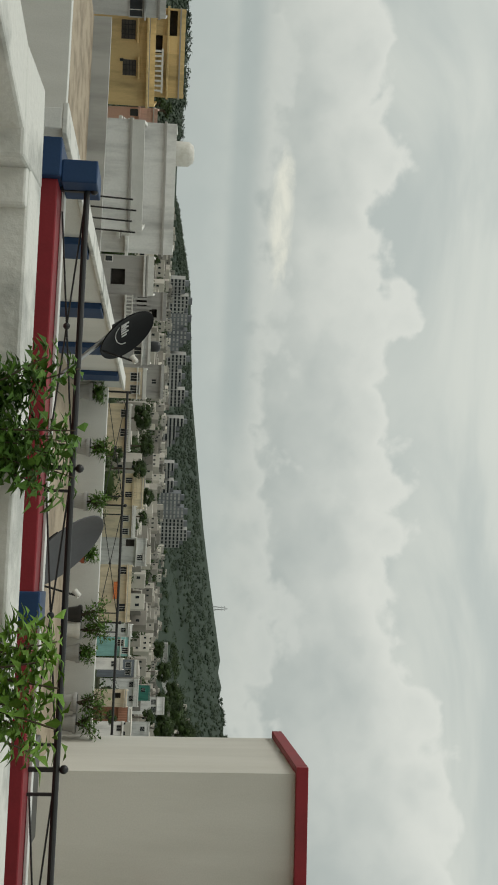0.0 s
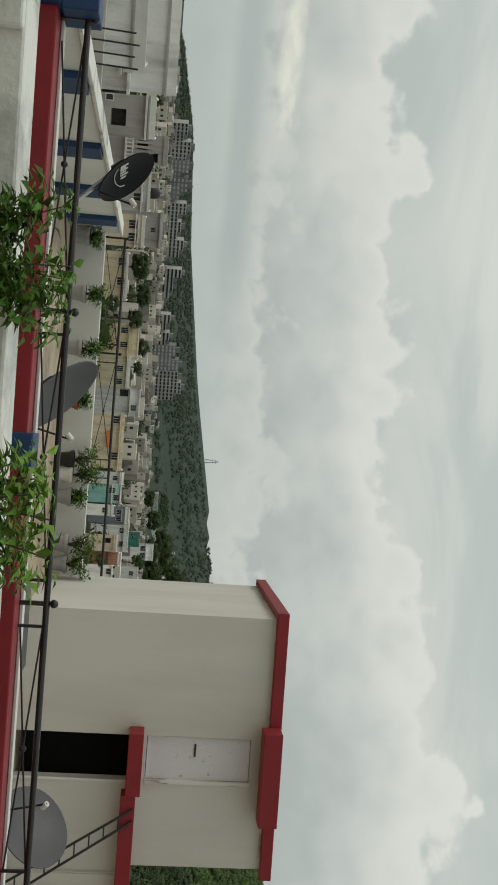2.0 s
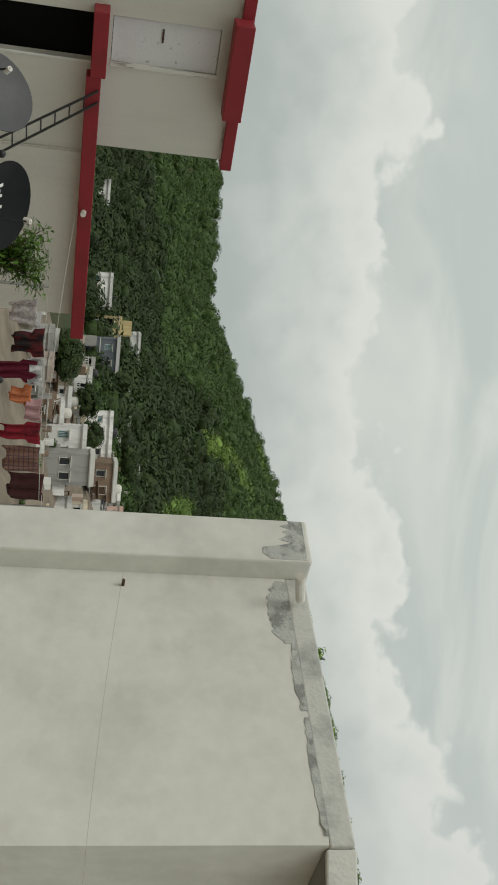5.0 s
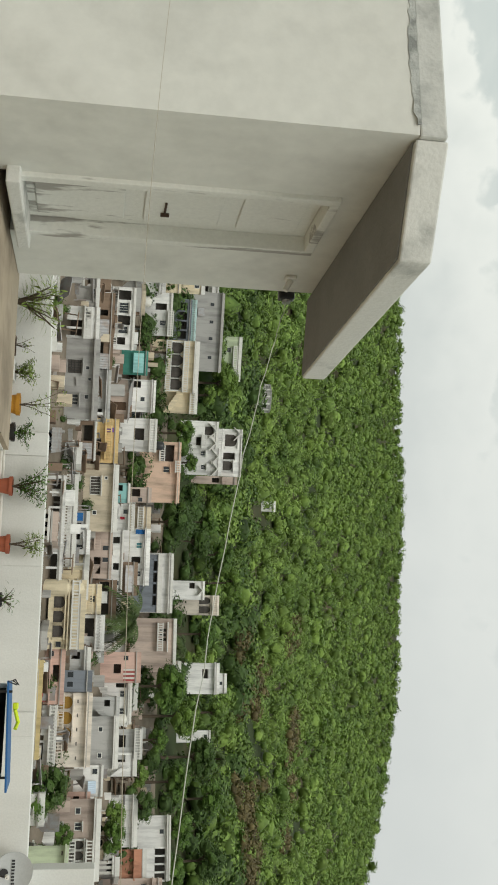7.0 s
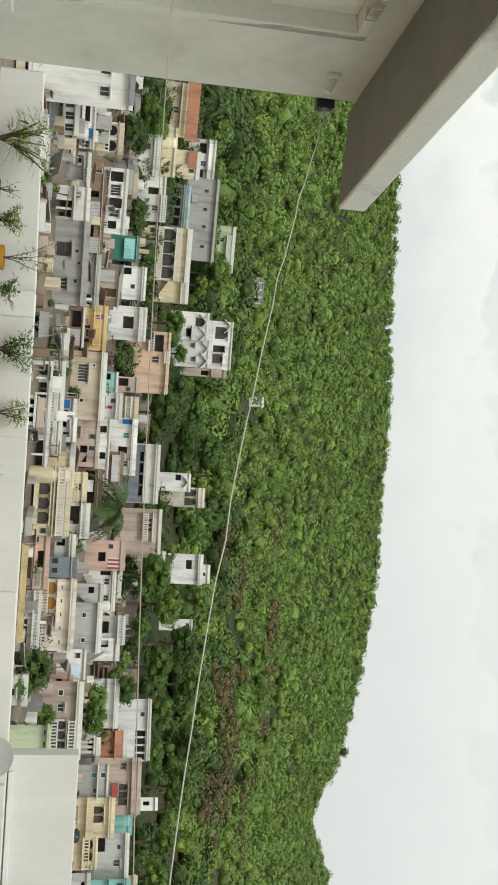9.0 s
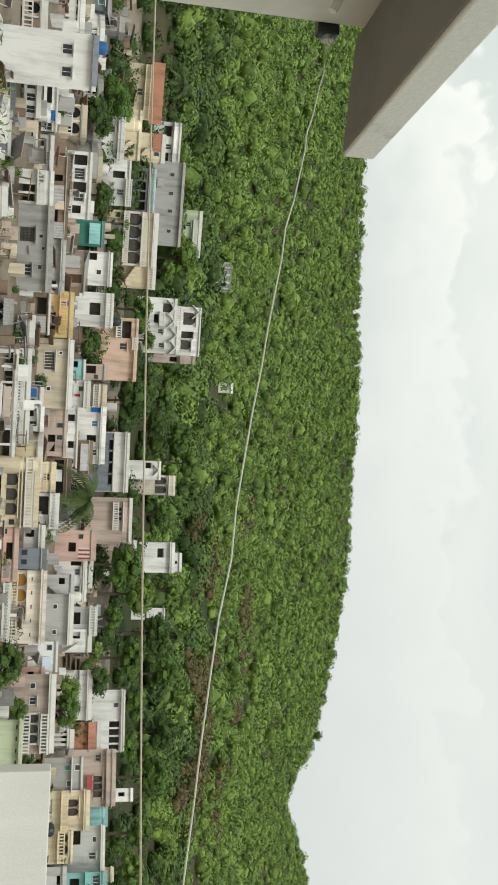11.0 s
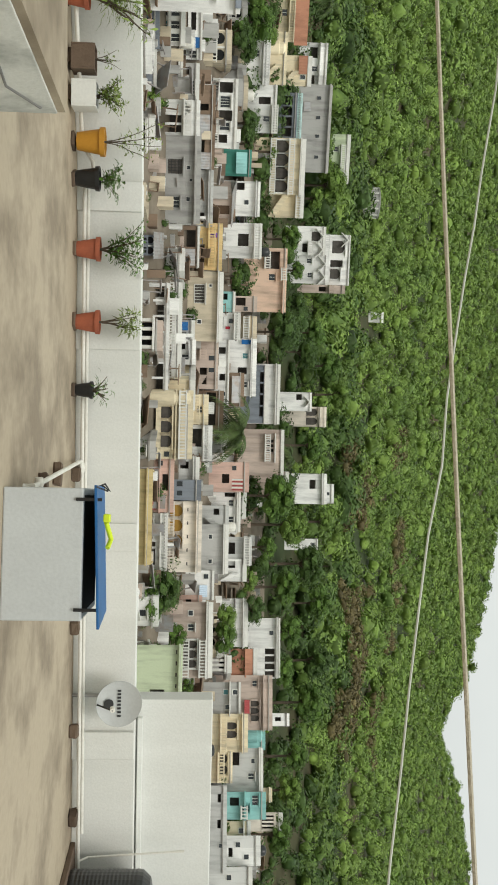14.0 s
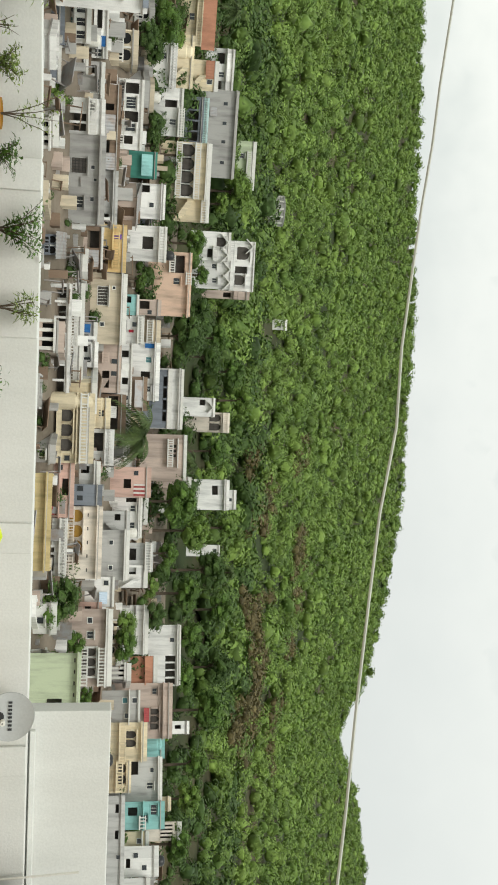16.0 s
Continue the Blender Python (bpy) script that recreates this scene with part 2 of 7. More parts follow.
DISHD = material("charcoal_dish_paint", (0.010, 0.011, 0.012), (0.016, 0.016, 0.017), rough=0.6, scale=4, bump=0.03, spec=0.12)
DISHW = material("pale_dish_paint", (0.46, 0.47, 0.46), (0.38, 0.38, 0.37), rough=0.5, scale=4, bump=0.03)
LETTERW = material("white_lettering", (0.7, 0.7, 0.68), rough=0.6, scale=5, bump=0)
LETTERB = material("black_lettering", (0.03, 0.03, 0.03), rough=0.6, scale=5, bump=0)
TARP = material("blue_painted_sheet", (0.015, 0.115, 0.31), (0.02, 0.08, 0.22), rough=0.45, scale=5, amount=0.7, bump=0.1)
BARK = material("bark", (0.11, 0.085, 0.06), (0.07, 0.055, 0.04), rough=0.9, scale=10, bump=0.4)
LEAF = leaf_material("garden_leaf", (0.085, 0.17, 0.022), (0.05, 0.115, 0.018), 8.0, 0.35)
HILLGREEN = leaf_material("hill_foliage", (0.185, 0.275, 0.056), (0.080, 0.146, 0.032), 0.14, 0.42)
TREEGREEN = leaf_material("town_tree_foliage", (0.070, 0.122, 0.028), (0.036, 0.072, 0.017), 0.4, 0.38)
FOOTGREEN = leaf_material("mid_wood_foliage", (0.125, 0.195, 0.040), (0.060, 0.110, 0.024), 0.3, 0.40)
# dense woods; the shade over that slope is put into this darker leaf colour
HILLDARK = leaf_material("shade_darkened_foliage", (0.038, 0.064, 0.015), (0.017, 0.032, 0.009), 0.15, 0.42)
DRYSCRUB = leaf_material("dry_brown_scrub", (0.150, 0.120, 0.050), (0.085, 0.075, 0.030), 0.3, 0.45)
# far ground and leaf colours greyed towards blue: a little distance haze painted in
FARSCRUB = material("haze_tinted_far_scrub", (0.034, 0.052, 0.034), (0.022, 0.036, 0.026), rough=0.95, scale=0.012, amount=0.8, bump=0, fine=0.3)
FARGREEN = leaf_material("haze_tinted_far_foliage", (0.052, 0.074, 0.044), (0.036, 0.056, 0.036), 0.01, 0.10)
DUST = material("dusty_town_ground", (0.24, 0.20, 0.155), (0.10, 0.085, 0.06), rough=0.95, scale=0.25, amount=0.9, bump=0.3, fine=3.0)
# green base darkened to paint shadow gaps between crowns; brown patches are bare earth
EARTH = material("shade_darkened_scrub_ground", (0.035, 0.050, 0.018), (0.11, 0.075, 0.045), rough=0.95, scale=0.05, amount=0.8, bump=0.3, fine=2.0)
WIRE = material("pale_cable", (0.55, 0.56, 0.50), (0.4, 0.4, 0.35), rough=0.6, scale=20, bump=0)
ROPE = material("beige_rope", (0.48, 0.43, 0.34), (0.36, 0.31, 0.24), rough=0.9, scale=60, bump=0.3, fine=300)
GREYW = material("pale_grey_cement_paint", (0.52, 0.54, 0.54), (0.42, 0.43, 0.43), scale=1.4, amount=0.6, bump=0.12)
TARPY = material("lime_plastic", (0.62, 0.75, 0.03), rough=0.5, scale=5, bump=0)


# ---- building tools ----
def box(bm, x0, x1, y0, y1, z0, z1, bevel=0.0, m=None):
    made = bmesh.ops.create_cube(bm, size=1.0)["verts"]
    for v in made:
        v.co = Vector(((x0 + x1) / 2 + v.co.x * (x1 - x0), (y0 + y1) / 2 + v.co.y * (y1 - y0), (z0 + z1) / 2 + v.co.z * (z1 - z0)))
    if m is not None:
        bmesh.ops.transform(bm, matrix=m, verts=made)
    if bevel:
        edges = list({e for v in made for e in v.link_edges})
        bmesh.ops.bevel(bm, geom=edges, offset=bevel, segments=2, profile=0.5, affect="EDGES")


def tube(bm, p, q, r, r2=None, n=10):
    p, q = Vector(p), Vector(q)
    d = q - p
    m = Matrix.Translation((p + q) / 2) @ d.to_track_quat("Z", "Y").to_matrix().to_4x4()
    bmesh.ops.create_cone(bm, cap_ends=True, segments=n, radius1=r, radius2=r if r2 is None else r2, depth=d.length, matrix=m)


def polytube(bm, pts, r, n=8):
    """One connected tube along a line of points."""
    pts = [Vector(p) for p in pts]
    rings = []
    for i, p in enumerate(pts):
        d = (pts[min(i + 1, len(pts) - 1)] - pts[max(i - 1, 0)]).normalized()
        a = d.cross(Vector((0, 0, 1)))
        a = a.normalized() if a.length > 0.02 else Vector((1, 0, 0))
        b = d.cross(a)
        rings.append([bm.verts.new(p + a * r * math.cos(2 * math.pi * k / n) + b * r * math.sin(2 * math.pi * k / n)) for k in range(n)])
    for u, v in zip(rings, rings[1:]):
        for k in range(n):
            bm.faces.new((u[k], u[(k + 1) % n], v[(k + 1) % n], v[k]))
    bm.faces.new(rings[0])
    bm.faces.new(rings[-1][::-1])


def lathe(bm, profile, n=24, m=None):
    """A turned shape from (radius, height) pairs."""
    rings = []
    for r, z in profile:
        rings.append([bm.verts.new((r * math.cos(2 * math.pi * i / n), r * math.sin(2 * math.pi * i / n), z)) for i in range(n)])
    for a, b in zip(rings, rings[1:]):
        for i in range(n):
            bm.faces.new((a[i], a[(i + 1) % n], b[(i + 1) % n], b[i]))
    bm.faces.new(rings[0][::-1])
    bm.faces.new(rings[-1])
    if m is not None:
        bmesh.ops.transform(bm, matrix=m, verts=[v for ring in rings for v in ring])


def quad_mesh(bm, pts):
    bm.faces.new([bm.verts.new(p) for p in pts])


def link(name, bm, mat, smooth=False):
    me = bpy.data.meshes.new(name)
    bmesh.ops.recalc_face_normals(bm, faces=bm.faces)
    bm.to_mesh(me)
    bm.free()
    for k in (mat if isinstance(mat, (list, tuple)) else [mat]):
        me.materials.append(k)
    if smooth:
        for p in me.polygons:
            p.use_smooth = True
    return new(name, me)


def part(name, bm, mat, parent, label="", smooth=False):
    ob = link(name, bm, mat, smooth)
    ob.parent = parent
    if label:
        ob["label"] = label
    return ob


def bx(name, parent, mat, x0, x1, y0, y1, z0, z1, bevel=0.0, label=""):
    bm = bmesh.new()
    box(bm, x0, x1, y0, y1, z0, z1, bevel)
    return part(name, bm, mat, parent, label)


def thing(name, m, label, category, group="", kind=""):
    ob = new(name)
    ob.empty_display_size = 0.2
    ob.matrix_world = m
    return tagged(ob, label, category, group, kind)


def structure(name, bm, mat, m=None, label="", category=""):
    ob = link(name, bm, mat)
    if m is not None:
        ob.matrix_world = m
    return tagged(ob, label, category, kind="structure")


OWN = pose(5.64, 1.97, 0, 0, 0, -5)      # the stair block's corner; x along its door wall, y along its long wall
NEXT = pose(0, 0, 0, 0, 0, -8)           # the next building
FLOOR = -1.35                            # own terrace
NFLOOR = -2.05                           # the next building's terrace


# ---- ground, town slope and hills ----
RIDGE_AZ = [-180, -60, -24, -21, -17, -14.6, -13, -9, -2.6, 5.5, 13.4, 18, 25, 32, 39.4, 43, 50, 62, 76, 88, 97, 102, 107.5, 111, 114, 121, 140, 180]
RIDGE_EL = [0.5, 0.5, 0.2, 0.35, 0.1, -0.6, -0.1, 0.75, 1.1, 2.1, 3.4, 4.2, 5.8, 7.1, 7.35, 9.0, 12.0, 15.3, 17.2, 17.9, 17.7, 17.0, 15.75, 13.85, 14.75, 15.1, 9.0, 0.5]
RIDGE_R = [900, 700, 260, 260, 260, 300, 1500, 1500, 1500, 1500, 1500, 1200, 600, 340, 340, 350, 370, 400, 440, 450, 450, 450, 450, 470, 640, 640, 700, 900]
FOOT_R = [500, 500, 130, 130, 130, 150, 800, 800, 800, 800, 750, 500, 250, 150, 140, 135, 130, 128, 128, 128, 128, 128, 128, 128, 128, 128, 200, 500]
SLOPE_R = [0, 45, 62, 76, 90, 104, 115, 130, 180]
SLOPE_Z = [-11, -10, -7.5, -5.2, -0.5, 3.6, 8.0, 13.0, 20.0]


def town_z(az, r):
    k = min(max((az - 22) / 45, 0.0), 1.0)
    k = k * k * (3 - 2 * k)
    low = np.interp(r, [0, 120, 300, 900], [-11.5, -11, -11.5, -10])
    return float((1 - k) * low + k * np.interp(r, SLOPE_R, SLOPE_Z))


def ground_z(az, r):
    el, far, foot = (float(np.interp(az, RIDGE_AZ, t)) for t in (RIDGE_EL, RIDGE_R, FOOT_R))
    if r <= foot:
        return town_z(az, r)
    top, zf = far * math.tan(radians(el)) - 3.0, town_z(az, foot)
    bumps = 0.012 * r * noise.noise((r * 0.012, az * 0.09, 1.3)) * min(1.0, (r - foot) / 60)
    if r <= far:
        s = (r - foot) / (far - foot)
        return zf + (top - zf) * (0.85 * s + 0.15 * s * s) + bumps * (1 - s)
    return top - (r - far) * 0.25 if r < far + 260 else max(top - 65 - (r - far - 260) * 0.3, -30.0)


def at(az, r, dz=0.0):
    a = radians(az)
    return Vector((r * math.sin(a), r * math.cos(a), ground_z(az, r) + dz))


def build_ground():
    rs = [4, 25, 45, 62, 76, 90, 104, 115, 130] + [130 + 16 * i for i in range(1, 24)] + [540, 600, 640, 700, 780, 880, 1000, 1150, 1300, 1420, 1500, 1580, 1760, 2200, 4600]
    azs = [-180 + 8 * i for i in range(19)] + [-28 + 1.5 * i for i in range(104)] + [128 + 8.6667 * i for i in range(6)]
    verts, faces = [], []
    for az in azs:
        for r in rs:
            verts.append(tuple(at(az, r)))
    n, k = len(azs), len(rs)
    for i in range(n):
        for j in range(k - 1):
            a, b = i * k, ((i + 1) % n) * k
            faces.append((a + j, a + j + 1, b + j + 1, b + j))
    faces.append([i * k for i in range(n)])
    me = bpy.data.meshes.new("ground")
    me.from_pydata(verts, [], faces)
    me.materials.append(EARTH)
    me.materials.append(DUST)
    me.materials.append(FARSCRUB)
    for p in me.polygons:
        p.use_smooth = True
        q = p.center
        p.material_index = 1 if math.hypot(q.x, q.y) < 112 else (2 if q.y > 450 else 0)
    tagged(new("ground", me), "green scrub ground rising from the town to the hills", "ground", kind="structure")


build_ground()


# ---- foliage ----
def crown_template(rng, count, leaf, squash=0.8):
    """Leaf clumps on an uneven shell of radius one: arrays of corner points."""
    lobes = rng.normal(size=(5, 3))
    lobes /= np.linalg.norm(lobes, axis=1)[:, None]
    lobes[:, 2] = np.abs(lobes[:, 2]) * 0.9
    d = rng.normal(size=(count, 3))
    d /= np.linalg.norm(d, axis=1)[:, None]
    d[:, 2] = np.where(d[:, 2] < -0.35, -d[:, 2], d[:, 2])
    swell = 0.72 + 0.38 * np.clip((d @ lobes.T).max(1), 0, 1) ** 3
    centre = d * swell[:, None] * rng.uniform(0.8, 1.05, (count, 1)) * np.array((1, 1, squash))
    out = d + np.array((0, 0, 0.35)) + rng.normal(size=d.shape) * 0.38
    out /= np.linalg.norm(out, axis=1)[:, None]
    side = np.cross(out, rng.normal(size=d.shape))
    side /= np.linalg.norm(side, axis=1)[:, None]
    up = np.cross(out, side)
    s = leaf * rng.uniform(0.6, 1.3, (count, 1))
    return np.stack([centre - side * s, centre - up * s * 0.7, centre + side * s, centre + up * s * 0.7], 1)


def knobbly(rng, leaves, leaf):
    """A crown as an uneven rounded mass with loose leaf sprays round it: points and triangles."""
    bm = bmesh.new()
    bmesh.ops.create_icosphere(bm, subdivisions=1, radius=1.0)
    off = Vector(rng.uniform(-50, 50, 3))
    for v in bm.verts:
        d = v.co.normalized()
        k = 0.60 + 0.40 * noise.noise(d * 1.6 + off) + 0.30 * noise.noise(d * 4.5 + off)
        v.co = Vector((d.x * k, d.y * k, d.z * k * 0.8))
    co = [tuple(v.co) for v in bm.verts]
    tri = [tuple(v.index for v in f.verts) for f in bm.faces]
    bm.free()
    t = crown_template(rng, leaves, leaf)
    for q in t:
        n = len(co)
        co += [tuple(q[0]), tuple(q[1]), tuple((q[2] + q[3]) / 2)]
        tri.append((n, n + 1, n + 2))
    return np.array(co), np.array(tri)


def woods(name, places, sizes, templates, mat, label, seed):
    rng = np.random.default_rng(seed)
    blocks, tris, total = [], [], 0
    for p, s in zip(places, sizes):
        co, tri = templates[rng.integers(len(templates))]
        a = rng.uniform(0, 2 * math.pi)
        c, q = math.cos(a), math.sin(a)
        m = np.array(((c, -q, 0), (q, c, 0), (0, 0, rng.uniform(0.85, 1.3)))) * s
        blocks.append(co @ m.T + np.array(p))
        tris.append(tri + total)
        total += len(co)
    co, tri = np.concatenate(blocks).astype(np.float32), np.concatenate(tris).astype(np.int32)
    me = bpy.data.meshes.new(name)
    me.vertices.add(len(co))
    me.vertices.foreach_set("co", co.ravel())
    me.loops.add(tri.size)
    me.loops.foreach_set("vertex_index", tri.ravel())
    me.polygons.add(len(tri))
    me.polygons.foreach_set("loop_start", np.arange(0, tri.size, 3, dtype=np.int32))
    me.polygons.foreach_set("loop_total", np.full(len(tri), 3, dtype=np.int32))
    me.polygons.foreach_set("use_smooth", np.ones(len(tri), dtype=bool))
    me.update()
    me.materials.append(mat)
    return tagged(new(name, me), label, "woods", kind="stuff")


def plant_hills():
    rng = np.random.default_rng(5)
    temps = [knobbly(rng, 130, 0.15) for _ in range(8)]
    small = [knobbly(rng, 60, 0.20) for _ in range(7)]
    near, ns, mid, ms, far, fs, dark, ds, deep, es, light, ls = ([] for _ in range(12))
    while len(near) + len(mid) + len(dark) + len(deep) + len(light) < 14500:
        az, u = rng.uniform(28, 123), rng.uniform()
        ridge, foot = np.interp(az, RIDGE_AZ, RIDGE_R), np.interp(az, RIDGE_AZ, FOOT_R)
        r = math.sqrt(foot ** 2 + u * (ridge ** 2 - foot ** 2)) if rng.uniform() < 0.6 else foot + u * (ridge - foot) * 1.01
        s = rng.uniform(1.2, 2.3) * (1.45 if rng.uniform() < 0.12 else 1.0)
        p = at(az, r, s * rng.uniform(0.1, 0.75))
        if az < 58 + 10 * noise.noise((az * 0.2, r * 0.02, 3.0)) - r * 0.02 or (r < 165 and noise.noise((az * 0.3, r * 0.05, 2.0)) > -0.1):
            # left slope: darker leaf colours stand in for the shade lying on it
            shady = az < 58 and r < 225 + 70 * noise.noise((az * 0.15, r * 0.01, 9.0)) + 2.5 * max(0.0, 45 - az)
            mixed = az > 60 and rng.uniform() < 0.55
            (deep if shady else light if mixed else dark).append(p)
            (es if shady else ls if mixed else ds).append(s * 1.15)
            continue
        (near if r < 240 else mid).append(p)
        (ns if r < 240 else ms).append(s if r < 240 else s * 1.15)
    dry, rs = [], []
    while len(dry) < 420:
        az, r = rng.uniform(94, 113), rng.uniform(150, 215)
        if noise.noise((az * 0.35, r * 0.045, 7.0)) > 0.12:
            s = rng.uniform(0.7, 1.6)
            dry.append(at(az, r, s * 0.9 + 0.8))
            rs.append(s)
    woods("dry_scrub", dry, rs, small, DRYSCRUB, "dry brown scrub patches on the lower hillside", 8)
    woods("hill_scrub", near, ns, temps, HILLGREEN, "dense green scrub trees covering the lower hillside", 1)
    woods("upper_hill_scrub", mid, ms, small, HILLGREEN, "dense green scrub trees up to the hill's ridge", 2)
    for _ in range(650):
        az, r = rng.uniform(44, 123), rng.uniform(102, 132) if rng.uniform() < 0.7 else rng.uniform(58, 104)
        s = rng.uniform(0.9, 2.0) if r > 102 else rng.uniform(0.4, 0.9)
        dark.append(at(az, r if az > 60 else r + 25, s * 0.3))
        ds.append(s)
    for _ in range(900):
        s, az = rng.uniform(1.6, 3.6), rng.uniform(-13, 19)
        r = 140 + (760 if az > 6 else 560) * rng.uniform() ** 1.1
        if az > 7 and rng.uniform() < 0.6:
            r = rng.uniform(480, 980)
        deep.append(at(az, r, s * 0.4))
        es.append(s)
    woods("shaded_hill_woods", deep, es, temps, HILLDARK, "dense woods on the hill and in the valley, shade put into their dark leaf colour", 6)
    woods("hill_foot_woods", dark, ds, temps, TREEGREEN, "dense dark green woods at the foot of the hill", 4)
    woods("hill_foot_scrub", light, ls, temps, FOOTGREEN, "mid green woods at the foot of the hill", 7)
    for _ in range(4600):
        az = rng.uniform(-27, 19)
        ridge, foot = np.interp(az, RIDGE_AZ, RIDGE_R), np.interp(az, RIDGE_AZ, FOOT_R)
        s = rng.uniform(1.6, 2.6) if ridge < 400 else rng.uniform(2.5, 4.5)
        if ridge > 400:
            s *= 0.8
        reach = rng.uniform() ** 0.8 * (0.9 if ridge > 400 else 1.0)
        far.append(at(az, foot + reach * (ridge - foot), s * 0.3))
        fs.append(s)
    woods("far_hill_woods", far, fs, small, FARGREEN, "dark woods on the distant ridge, some haze put into their leaf colour", 3)


plant_hills()


# ---- own terrace ----
def own_terrace():
    bm = bmesh.new()
    box(bm, -4.0, 15.0, -9.0, 3.2, -11.5, FLOOR)
    structure("floor", bm, CONC, label="bare stained concrete roof terrace floor", category="floor")
    # far parapet with shallow piers
    bm = bmesh.new()
    box(bm, 14.75, 14.95, -9.0, 1.3, FLOOR, -0.64, 0.01)
    structure("wall_east", bm, WHITE, label="white painted terrace parapet with shallow piers", category="parapet")
    bm = bmesh.new()
    box(bm, 0, 0.2, 0, 2.6, FLOOR, -0.645, 0.01)
    structure("wall_east_return", bm, WHITE, pose(14.75, 1.3, 0, 0, 0, 24), "white painted terrace parapet, angled part", "parapet")
    for y in (1.15, -0.35, -2.6, -5.0):
        bm = bmesh.new()
        box(bm, 14.69, 14.75, y - 0.16, y + 0.16, FLOOR, -0.644, 0.008)
        ob = structure("pier", bm, WHITE, label="shallow white pier on the terrace parapet", category="pier")
    # the taller wall past the dish
    bm = bmesh.new()
    box(bm, 14.97, 15.25, -12.0, -4.55, FLOOR - 3, 0.25, 0.012)
    structure("wall_tall", bm, WHITE, label="tall white neighbouring wall behind the parapet", category="wall")
    bm = bmesh.new()
    box(bm, 14.90, 14.97, -9.0, -4.75, -0.62, -0.56, 0.008)
    structure("trim", bm, WHITE, label="low white ledge along the tall wall", category="ledge")
    # front parapet, with a return on its outer corner
    m = pose(-0.86, 3.42, 0, 0, 0, -5.5)
    bm = bmesh.new()
    box(bm, -0.32, 3.0, -0.13, 0.13, FLOOR, -0.50, 0.012)
    structure("wall_north", bm, DAMP, m, "weathered white front parapet with a flaking top", "parapet")
    bm = bmesh.new()
    box(bm, -0.02, 0.14, -0.17, -0.13, FLOOR, -0.505, 0.01)
    structure("pier", bm, DAMP, m, "weathered white corner pier of the parapet", "pier")
    bm = bmesh.new()
    box(bm, -1.22, -0.86, 3.12, 3.54, FLOOR, -0.497, 0.012)
    structure("pier", bm, DAMP, None, "weathered white corner block of the parapet", "pier")
    m = pose(-0.86, 3.42, 0, 0, 0, -20)
    bm = bmesh.new()
    box(bm, -0.25, 0.02, -6.0, -0.2, FLOOR, -0.50, 0.012)
    structure("wall_west", bm, DAMP, m, "weathered white side parapet with a flaking top", "parapet")


own_terrace()


